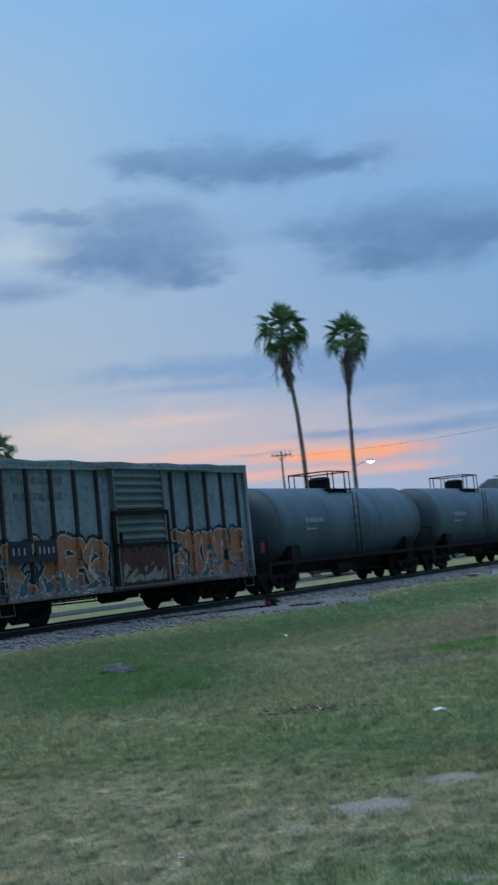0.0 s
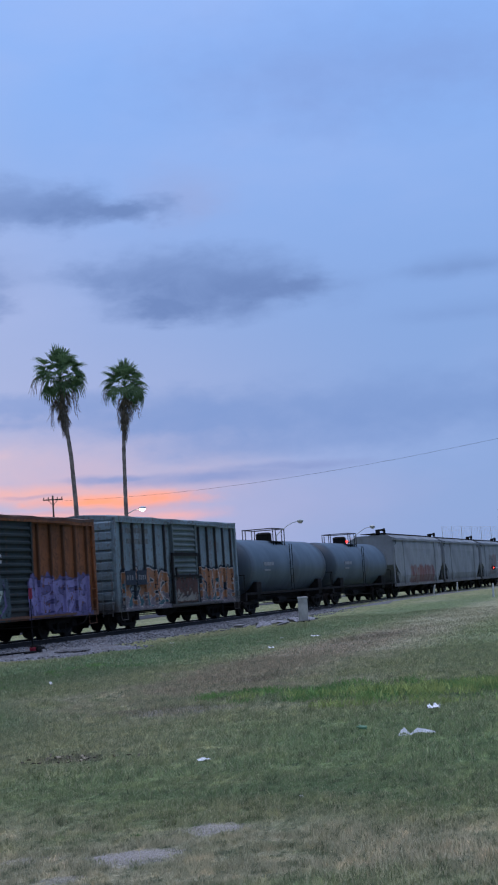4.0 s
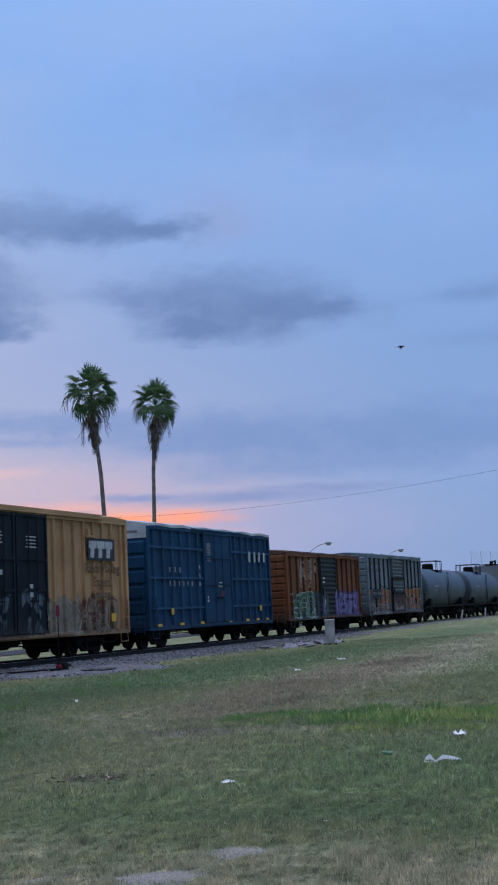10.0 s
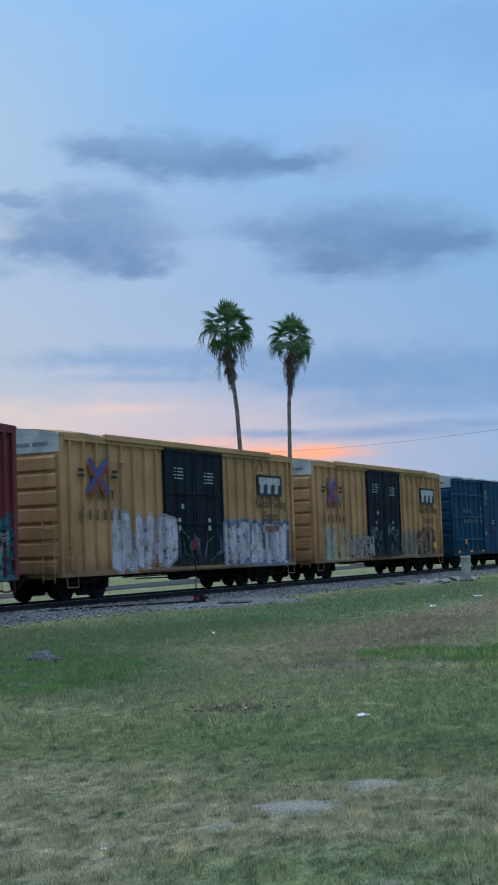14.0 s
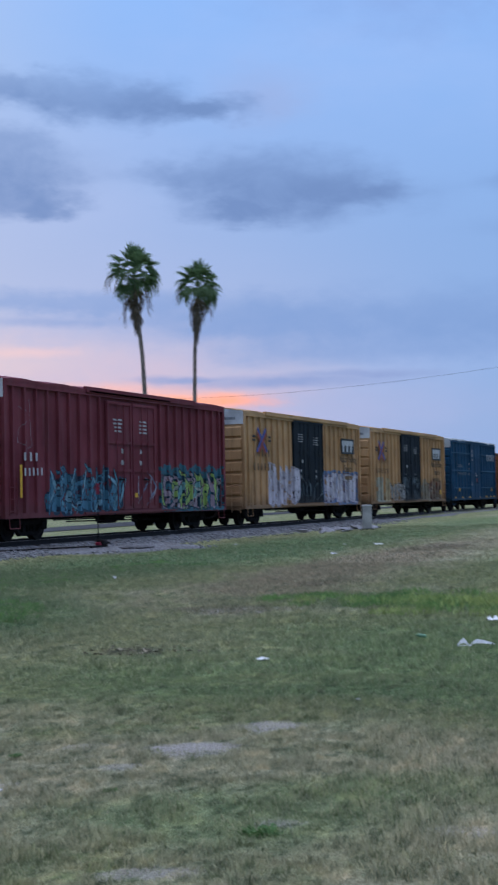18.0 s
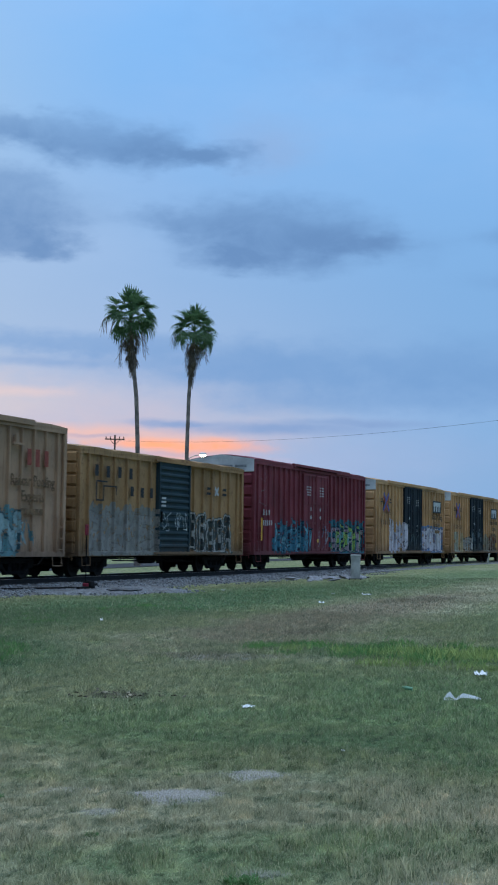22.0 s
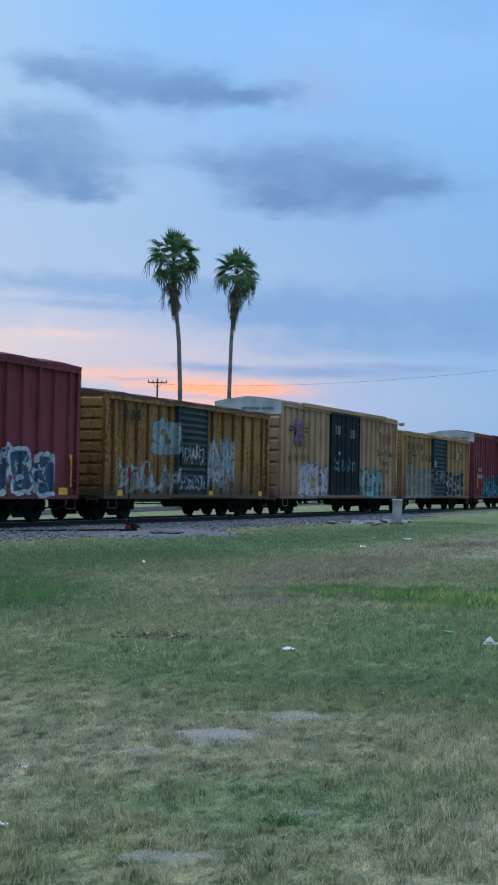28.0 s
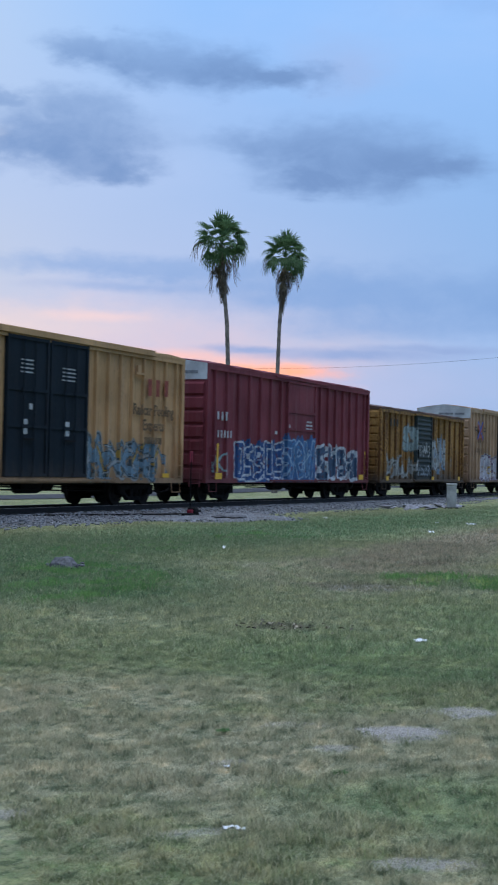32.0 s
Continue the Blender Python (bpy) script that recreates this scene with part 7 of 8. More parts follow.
def street_lamp(label, az, el, reach, lit, side=1):
    head = at_angle(az, el, reach)
    lampp = thing("street_lamp", label, "street lamp", "street lamps", at=(head.x, head.y, 0.1))
    ax, ay = math.sin(radians(az)) * side, -math.cos(radians(az)) * side
    h = head.z - 0.1
    bm = bmesh.new()
    rod(bm, (-ax * 2.4, -ay * 2.4, -0.2), (-ax * 2.4, -ay * 2.4, h - 1.4), 0.11, 0.07, 10)
    part("pole", bm, GALV, lampp)
    bm = bmesh.new()
    pts = [Vector((-ax * 2.4 * (1 - q) ** 1.0, -ay * 2.4 * (1 - q), h - 1.4 + 1.35 * math.sin(q * math.pi / 2))) for q in (0, 0.25, 0.5, 0.75, 1)]
    for p, q in zip(pts, pts[1:]):
        rod(bm, p, q, 0.045, 0.04, 6)
    part("arm", bm, GALV, lampp)
    bm = bmesh.new()
    bmesh.ops.create_uvsphere(bm, u_segments=12, v_segments=8, radius=1, matrix=Matrix.Translation((ax * 0.2, ay * 0.2, h)) @ Matrix.Diagonal((0.36, 0.36, 0.16, 1)))
    hd = part("lamp_head", bm, GALV, lampp)
    bm = bmesh.new()
    bmesh.ops.create_uvsphere(bm, u_segments=12, v_segments=8, radius=1, matrix=Matrix.Translation((ax * 0.2, ay * 0.2, h - 0.1)) @ Matrix.Diagonal((0.30, 0.30, 0.20, 1)))
    part("lamp_lens", bm, LAMPGLOW if lit else LENS, hd, "glowing lamp glass" if lit else "unlit lamp glass")
    return lampp


street_lamp("lit street lamp on a curved arm beyond the train", 24.33, 3.72, 126, True)
street_lamp("unlit street lamp on a long curved arm", 17.65, 2.75, 140, False)
street_lamp("unlit street lamp on a long curved arm", 14.6, 2.3, 165, False)


def crossing_signal(label, az, el, reach, high, lens=0.06):
    p = on(az, 0.25, reach)
    sig = thing("crossing_signal", label, "signal", "signals", at=p)
    ax, ay = math.sin(radians(az)), -math.cos(radians(az))
    bm = bmesh.new()
    rod(bm, (0, 0, -0.2), (0, 0, high + 0.5), 0.07, 0.06, 8)
    part("mast", bm, GALV, sig)
    fx, fy = -math.cos(radians(az)) * 0.12, -math.sin(radians(az)) * 0.12
    for k, lit in ((-0.4, True), (0.4, False)):
        bm = bmesh.new()
        rod(bm, (ax * k, ay * k, high), (ax * k + fx, ay * k + fy, high), 0.16, 0.16, 14)
        back = part("backing", bm, IRON, sig)
        bm = bmesh.new()
        rod(bm, (ax * k + fx, ay * k + fy, high), (ax * k + fx * 1.6, ay * k + fy * 1.6, high), lens, lens * 0.9, 12)
        part("signal_lens", bm, REDGLOW, back, "glowing red lens")
    bm = bmesh.new()
    rod(bm, (-ax * 0.45, -ay * 0.45, high), (ax * 0.45, ay * 0.45, high), 0.035, 0.035, 6)
    part("cross_bar", bm, GALV, sig)
    return sig


crossing_signal("level-crossing signal mast with red lamps lit", 9.4, 0.2, 108, 1.75)
crossing_signal("road signal mast with red lamps lit beyond the train", 15.5, 1.72, 140, 5.55, 0.15)


def netting(label, az0, az1, el0, el1, reach, posts, seed):
    """Tall sports-field netting: poles with a thin mesh of cords between."""
    net = thing("field_netting", label, "netting", at=on(az0, 0.2, reach))
    o = Vector(on(az0, 0.2, reach))
    tops = []
    for k in range(posts):
        f = k / (posts - 1)
        a, r = az0 + (az1 - az0) * f, reach * (1 + 0.18 * (1 - f))
        p = Vector(on(a, 0.2, r)) - o
        h = r * math.tan(radians(el0 + (el1 - el0) * f)) + 1.4
        bm = bmesh.new()
        rod(bm, p, p + Vector((0, 0, h)), 0.085, 0.07, 6)
        part("net_post", bm, GALV, net)
        tops.append((p, h))
    bm = bmesh.new()
    for (p, h), (q, g) in zip(tops, tops[1:]):
        for j in range(1, 13):
            rod(bm, p + Vector((0, 0, h * j / 12)), q + Vector((0, 0, g * j / 12)), 0.02, 0.02, 3, False)
        for j in range(1, 6):
            u = p.lerp(q, j / 6)
            rod(bm, u, u + Vector((0, 0, h + (g - h) * j / 6)), 0.02, 0.02, 3, False)
    tagged(part("net", bm, GALV, net), kind="stuff")
    return net


netting("tall pale sports-field netting on posts", 8.6, 7.42, 1.2, 2.26, 260, 8, 1)
netting("tall pale netting in the far haze", 11.62, 9.2, 2.1, 1.9, 320, 7, 2)


def relay_cabinet():
    """A tall grey signal house with a pitched lid, a door with frame and a vent."""
    az, reach = 8.35, 104.0
    cab = thing("relay_cabinet", "tall grey metal relay cabinet beside the far crossing", "cabinet", at=Matrix.Translation(on(az, 0.24, reach)) @ pose(0, 0, 0, 0, 0, az))
    bm = bmesh.new()
    box(bm, -0.9, 0.9, -0.92, 0.92, 0.1, 2.45, 0.03)
    body = part("body", bm, CABINET, cab)
    bm = bmesh.new()
    box(bm, -1.0, 1.0, -1.0, 1.0, -0.3, 0.1)
    part("plinth", bm, CONCRETE, cab)
    bm = bmesh.new()
    box(bm, -0.98, 0.98, -1.0, 1.0, 2.45, 2.52, 0.02)
    part("lid", bm, CABINET, cab)
    bm = bmesh.new()
    box(bm, -0.96, -0.90, -0.45, 0.45, 0.3, 2.2, 0.015)
    door = part("door", bm, CABINET, body)
    bm = bmesh.new()
    box(bm, -0.975, -0.96, -0.25, 0.25, 1.75, 2.0)
    part("vent", bm, GALV, body)
    bm = bmesh.new()
    for y in (-0.9, -0.3, 0.3, 0.9):
        rod(bm, (0.6, y, 2.52), (0.6, y, 2.95), 0.03, 0.03, 6)
    rod(bm, (0.6, -0.9, 2.95), (0.6, 0.9, 2.95), 0.035, 0.035, 6)
    rod(bm, (0.6, -0.9, 2.75), (0.6, 0.9, 2.75), 0.025, 0.025, 6)
    part("top_rail", bm, IRON, cab)
    return cab


relay_cabinet()


def marker_stakes():
    bm = bmesh.new()
    box(bm, -0.05, 0.05, -0.05, 0.05, -0.25, 0.78, 0.012)
    shape = mesh_of("marker_stake", bm, WHITEISH)
    for k, (x, y, tilt) in enumerate(((94.0, 20.3, 14), (105.7, 20.9, 4), (79.5, 13.6, 2), (104.7, 17.4, -3), (106.4, 17.3, 3))):
        ob = new("marker_stake", shape)
        ob.matrix_basis = Matrix.Translation((x, y, rise(x, y))) @ pose(0, 0, 0, 0, -tilt, 0) @ pose(0, 0, 0, tilt, 0, 0)
        tagged(ob, "short white painted marker stake in the grass", "stake", "marker stakes")


marker_stakes()

# ---------------------------------------------------------------- beside the track


def pedestal():
    x, y = 56.6, 18.05
    ped = thing("utility_pedestal", "pale grey upright utility pedestal beside the track", "utility box", at=Matrix.Translation((x, y, rise(x, y))) @ pose(0, 0, 0, 0, 0, 18))
    bm = bmesh.new()
    box(bm, -0.24, 0.24, -0.21, 0.21, -0.1, 1.06, 0.025)
    part("body", bm, CONCRETE, ped)
    bm = bmesh.new()
    box(bm, -0.26, 0.26, -0.23, 0.23, 1.0, 1.10, 0.02)
    part("cap", bm, CONCRETE, ped)
    bm = bmesh.new()
    box(bm, -0.34, 0.34, -0.3, 0.3, -0.15, 0.06, 0.03)
    part("footing", bm, IRON, ped)


pedestal()


def stone_mesh(seed, flat=0.6):
    bm = bmesh.new()
    bmesh.ops.create_icosphere(bm, subdivisions=2, radius=1)
    for v in bm.verts:
        v.co *= 1 + 0.35 * noise.noise(v.co * 1.4 + Vector((seed * 3.1, 0, 0))) + 0.12 * noise.noise(v.co * 4 + Vector((seed, 5, 0)))
        v.co.z *= flat
    return mesh_of("stone", bm, STONE)


STONES = [stone_mesh(k, 0.45 + 0.1 * (k % 3)) for k in range(5)]


DARKSTONE = plain("dark weathered concrete", (0.13, 0.13, 0.135), 0.5, 6.0, 0.95)
DARKSTONES = [s.copy() for s in STONES]
for s in DARKSTONES:
    s.materials[0] = DARKSTONE


def rubble():
    """Broken slabs and stones beside the pedestal, and a dark heap on the ballast shoulder."""
    rng = random.Random(8)
    heap = thing("rubble_heap", "low heap of broken grey slabs beside the pedestal", "rubble", at=(56.6, 18.6, 0))
    for k in range(34):
        x, y = rng.gauss(0.3, 1.7), rng.gauss(0.5, 0.55)
        s = rng.uniform(0.08, 0.28)
        part("stone", STONES[k % 5], None, heap, at=Matrix.Translation((x, y, rise(57, 0) + 0.05)) @ pose(0, 0, 0, rng.uniform(-15, 15), rng.uniform(-15, 15), rng.uniform(0, 360)) @ Matrix.Diagonal((s * 1.5, s, s * 0.5, 1)))
    heap = thing("stone_heap", "dark flat heap of stone on the ballast shoulder", "stone", at=(36.5, 18.9, 0.06))
    for k in range(12):
        s = rng.uniform(0.07, 0.16)
        part("stone", DARKSTONES[k % 5], None, heap, at=Matrix.Translation((rng.gauss(0, 0.26), rng.gauss(0, 0.14), 0.05)) @ pose(0, 0, 0, 0, 0, rng.uniform(0, 360)) @ Matrix.Diagonal((s * 1.6, s, s * 0.6, 1)))
    heap = thing("stone_mound", "grey broken-concrete mound in lush grass", "stone", at=(17.0, 12.2, 0))
    part("lump", DARKSTONES[2], None, heap, at=Matrix.Translation((0, 0, 0.02)) @ pose(0, 0, 0, 0, 0, 70) @ Matrix.Diagonal((0.27, 0.22, 0.30, 1)))
    for k in range(60):
        s = rng.uniform(0.02, 0.05)
        part("stone", DARKSTONES[k % 5], None, heap, at=Matrix.Translation((rng.gauss(0, 0.09), rng.gauss(0, 0.12), 0.03 + 0.08 * rng.random())) @ pose(0, 0, 0, 0, 0, rng.uniform(0, 360)) @ Matrix.Diagonal((s * 1.2, s, s * 0.7, 1)))


rubble()


DULLRED = plain("dull red paint", (0.24, 0.015, 0.035), 0.3, 6.0, 0.7)


def switch_target():
    x, y = 37.0, 20.6
    sw = thing("track_target", "thin post with a small red target plate beside the rail", "track signal", at=(x, y, 0.08))
    bm = bmesh.new()
    rod(bm, (0, 0, -0.1), (0, 0, 1.95), 0.018, 0.016, 8)
    part("post", bm, IRON, sw)
    bm = bmesh.new()
    box(bm, -0.10, 0.10, -0.012, 0.012, 1.66, 2.0, 0.01)
    part("target_plate", bm, DULLRED, sw, "small red plate")
    bm = bmesh.new()
    box(bm, -0.55, 0.45, -0.10, 0.10, -0.04, 0.07, 0.02)
    box(bm, 0.05, 0.35, -0.14, 0.14, 0.05, 0.24, 0.04)
    rod(bm, (0.3, 0, 0.1), (0.8, 0.05, 0.12), 0.04, 0.04, 6)
    part("base", bm, IRON, sw)
    bm = bmesh.new()
    box(bm, -0.08, 0.08, -0.08, 0.08, 0.06, 0.17, 0.02)
    part("lock_box", bm, DULLRED, sw, "dull red box")
    bm = bmesh.new()
    rod(bm, (-0.5, 0.0, 0.05), (-6.5, 1.5, 0.09), 0.025, 0.025, 6)
    part("throw_rod", bm, IRON, sw)


switch_target()


def ballast_stones():
    """Loose stones over the bank: the ones beside the meadow singly, the rest joined."""
    rng = random.Random(21)
    verts, faces = [], []
    small = bmesh.new()
    bmesh.ops.create_icosphere(small, subdivisions=1, radius=1)
    base_v = [v.co.copy() for v in small.verts]
    base_f = [tuple(v.index for v in f.verts) for f in small.faces]
    small.free()
    for k in range(5200):
        x = rng.uniform(24, 70) if k < 4600 else rng.uniform(70, 110)
        y = rng.uniform(min(19.3, toe_at(x) - 0.3), 22.5)
        z = 0.05 + 0.13 * max(0, min(1, (y - 20.0) / 2.0))
        if y < min(20.2, toe_at(x) + 0.4) and rng.random() < 0.7:
            continue
        s = rng.uniform(0.02, 0.048)
        sp = rng.uniform(0, 6.28)
        c, q = math.cos(sp), math.sin(sp)
        n = len(verts)
        for v in base_v:
            j = 1 + rng.uniform(-0.25, 0.25)
            verts.append((x + s * j * 1.3 * (v.x * c - v.y * q), y + s * j * (v.x * q + v.y * c), z + rise(x, y) * 0.5 + s * 0.75 * v.z * j))
        faces.extend(tuple(n + i for i in f) for f in base_f)
    ob = new("ballast_stones", from_lists("ballast_stones", verts, faces, STONEVARY))
    tagged(ob, "loose crushed grey stones scattered over the bank", "ballast", kind="stuff")


def build_stone_vary(t):
    r = t.nodes.new("ShaderNodeNewGeometry").outputs["Random Per Island"]
    col = blend(t, r, (0.13, 0.135, 0.145), (0.30, 0.305, 0.315))
    return col, noisy(t, coords(t), 40.0)


STONEVARY = material("crushed stone", build_stone_vary, 0.95, 0.0, (0.4, 0.01), 0.15)
ballast_stones()

# ---------------------------------------------------------------- litter in the grass


def crumple(name, label, x, y, sx, sy, h, turn, seed, mat=None):
    """A crumpled scrap of paper or film: a folded sheet with thickness."""
    verts, faces = [], []
    n = 9
    for k in range(2):
        for i in range(n):
            for j in range(n):
                u, v = i / (n - 1) - 0.5, j / (n - 1) - 0.5
                edge = 1 - 0.35 * abs(noise.noise((u * 4, v * 4, seed * 7.3)))
                z = h * (0.20 + 0.8 * abs(noise.noise((u * 3.1 + seed, v * 3.1, seed)))) - (0.004 if k else 0)
                verts.append((u * sx * edge, v * sy * edge, z))
    for k in range(2):
        o = k * n * n
        for i in range(n - 1):
            for j in range(n - 1):
                q = (o + i * n + j, o + (i + 1) * n + j, o + (i + 1) * n + j + 1, o + i * n + j + 1)
                faces.append(q if k == 0 else q[::-1])
    ob = new(name, smooth(from_lists(name, verts, faces, mat or PAPER)))
    ob.matrix_basis = Matrix.Translation((x, y, rise(x, y) + (swell(x, y) if x < 45 else 0) + 0.004)) @ pose(0, 0, 0, 0, 0, turn)
    tagged(ob, label, "litter", "scattered litter")
    return ob


crumple("paper_scrap", "crumpled white paper scrap lying in grass", 33.55, 11.63, 0.26, 0.16, 0.10, 20, 1)
crumple("paper_scrap", "crumpled white paper scrap lying in grass", 40.24, 12.48, 0.30, 0.18, 0.09, 70, 2)
crumple("paper_cup", "small white crushed cup standing in grass", 16.33, 3.61, 0.15, 0.16, 0.13, 10, 3)
crumple("paper_scrap", "small crumpled white wrapper lying in grass", 11.97, 4.88, 0.08, 0.13, 0.045, 35, 4)
crumple("paper_scrap", "small pale wrapper lying in dry grass", 5.2, 3.55, 0.03, 0.11, 0.03, 15, 6)
crumple("paper_scrap", "small pale scrap in green grass", 23.1, 12.5, 0.09, 0.05, 0.14, 15, 7)
crumple("paper_scrap", "small pale scrap in green grass", 40.3, 13.6, 0.25, 0.12, 0.08, 15, 8)
crumple("paper_scrap", "small tan scrap beside the gravel", 40.4, 17.4, 0.22, 0.12, 0.06, 15, 9)
crumple("paper_scrap", "tiny white scrap in green grass", 9.9, 3.25, 0.025, 0.03, 0.03, 15, 10)
crumple("paper_scrap", "tiny white scrap in dry grass", 6.3, 4.13, 0.03, 0.03, 0.03, 15, 11)


def torn_bag():
    """A torn strip of white plastic film, bunched at one end and trailing off."""
    bag = thing("plastic_bag", "torn white plastic bag trailing through green grass", "litter", "scattered litter", at=Matrix.Translation((13.72, 3.22, swell(13.72, 3.22) + 0.014)) @ pose(0, 0, 0, 0, 0, 22 - 90))
    for name, pts in (("bunched_film", [(-0.20, 0.02, 0.0, 0.012), (-0.165, 0.03, 0.05, 0.03), (-0.13, 0.02, 0.075, 0.028), (-0.10, 0.0, 0.035, 0.02), (-0.075, -0.01, 0.01, 0.012)]),
                      ("trailing_film", [(-0.09, -0.03, 0.0, 0.012), (-0.05, -0.01, 0.03, 0.02), (0.0, 0.01, 0.062, 0.022), (0.07, 0.02, 0.048, 0.028), (0.13, 0.02, 0.032, 0.022), (0.19, 0.03, 0.01, 0.008)]),
                      ("loop_film", [(-0.20, -0.01, 0.0, 0.008), (-0.18, -0.06, 0.012, 0.012), (-0.12, -0.065, 0.012, 0.012), (-0.06, -0.04, 0.015, 0.014)])):
        verts, faces = [], []
        for k, (x, y, z, w) in enumerate(pts):
            verts.extend([(x, y - w * 0.7, z * 0.4), (x + 0.004, y, z + 0.006), (x, y + w * 0.7, z * 0.5)])
        for k in range(len(pts) - 1):
            for j in range(2):
                faces.append((3 * k + j, 3 * k + 3 + j, 3 * k + 4 + j, 3 * k + 1 + j))
        part(name, from_lists(name, verts, faces, PAPER), None, bag)


torn_bag()


def paper_roll():
    roll = thing("cardboard_tube", "white paper tube with a dark open end in dry grass", "litter", "scattered litter", at=Matrix.Translation((8.19, 1.06, swell(8.19, 1.06) - 0.005)) @ pose(0, 0, 0, 0, 0, 8 - 128))
    bm = bmesh.new()
    rod(bm, (-0.06, 0, 0.03), (0.06, 0, 0.035), 0.024, 0.024, 14)
    tube = part("tube", bm, PAPER, roll)
    bm = bmesh.new()
    rod(bm, (0.0602, 0, 0.035), (0.064, 0, 0.035), 0.0215, 0.0215, 14)
    part("open_end", bm, IRON, roll, "dark open end")
    bm = bmesh.new()
    sheet(bm, [(-0.06, -0.026, 0.0), (0.03, -0.026, -0.01), (0.035, -0.026, 0.02), (-0.055, -0.026, 0.02)])
    part("loose_flap", bm, PAPER, roll)


paper_roll()


def bottle_green():
    b = thing("plastic_bottle", "small bright green plastic scrap in grass", "litter", "scattered litter", at=(13.9, 3.85, 0.05))
    bm = bmesh.new()
    rod(bm, (0, -0.05, 0.02), (0, 0.03, 0.03), 0.018, 0.02, 10)
    part("body", bm, GREENPLASTIC, b)
    bm = bmesh.new()
    rod(bm, (0, 0.03, 0.03), (0, 0.06, 0.032), 0.009, 0.009, 8)
    part("neck", bm, GREENPLASTIC, b)


GREENPLASTIC = plain("green plastic", (0.16, 0.33, 0.20), 0.1, 5.0, 0.5)
bottle_green()


def leaf_litter():
    """Dead curled leaves in a bare hollow."""
    rng = random.Random(77)
    verts, faces = [], []
    for k in range(70):
        x, y = rng.gauss(12.25, 0.28), rng.gauss(6.52, 0.30)
        s = rng.uniform(0.015, 0.04)
        a = rng.uniform(0, 6.28)
        ux, uy = math.cos(a) * s, math.sin(a) * s
        n = len(verts)
        z = rng.uniform(0.01, 0.05)
        verts.extend([(x - ux, y - uy, z), (x + uy * 0.5, y - ux * 0.5, z + 0.012), (x + ux, y + uy, z + rng.uniform(-0.005, 0.03)), (x - uy * 0.5, y + ux * 0.5, z + 0.012)])
        faces.append((n, n + 1, n + 2, n + 3))
    ob = new("leaf_litter", from_lists("leaf_litter", verts, faces, DEADLEAF))
    tagged(ob, "dark dead leaves heaped in a bare hollow", "leaves", kind="stuff")
    for k in range(6):
        crumple("dry_leaf", "pale curled dry leaf on dark litter", 12.3 + rng.gauss(0, 0.12), 6.35 + rng.gauss(0, 0.2), 0.06, 0.05, 0.05, rng.uniform(0, 360), 30 + k, STRAW)


DEADLEAF = plain("dead leaf brown", (0.12, 0.095, 0.07), 0.5, 12.0, 0.9)
STRAW = plain("pale straw", (0.42, 0.37, 0.27), 0.2, 12.0, 0.9)
leaf_litter()

# ---------------------------------------------------------------- grass


def bare_here(x, y):
    out = np.zeros(len(x), bool)
    rng = np.random.default_rng(len(x))
    for px, py, rx, ry, turn, amount in BARE:
        c, s = math.cos(radians(turn)), math.sin(radians(turn))
        u, v = ((x - px) * c + (y - py) * s) / rx, ((y - py) * c - (x - px) * s) / ry
        out |= (u * u + v * v < rng.uniform(0.7, 2.2, len(x))) & (rng.random(len(x)) < 0.35 + 0.65 * amount)
    return out


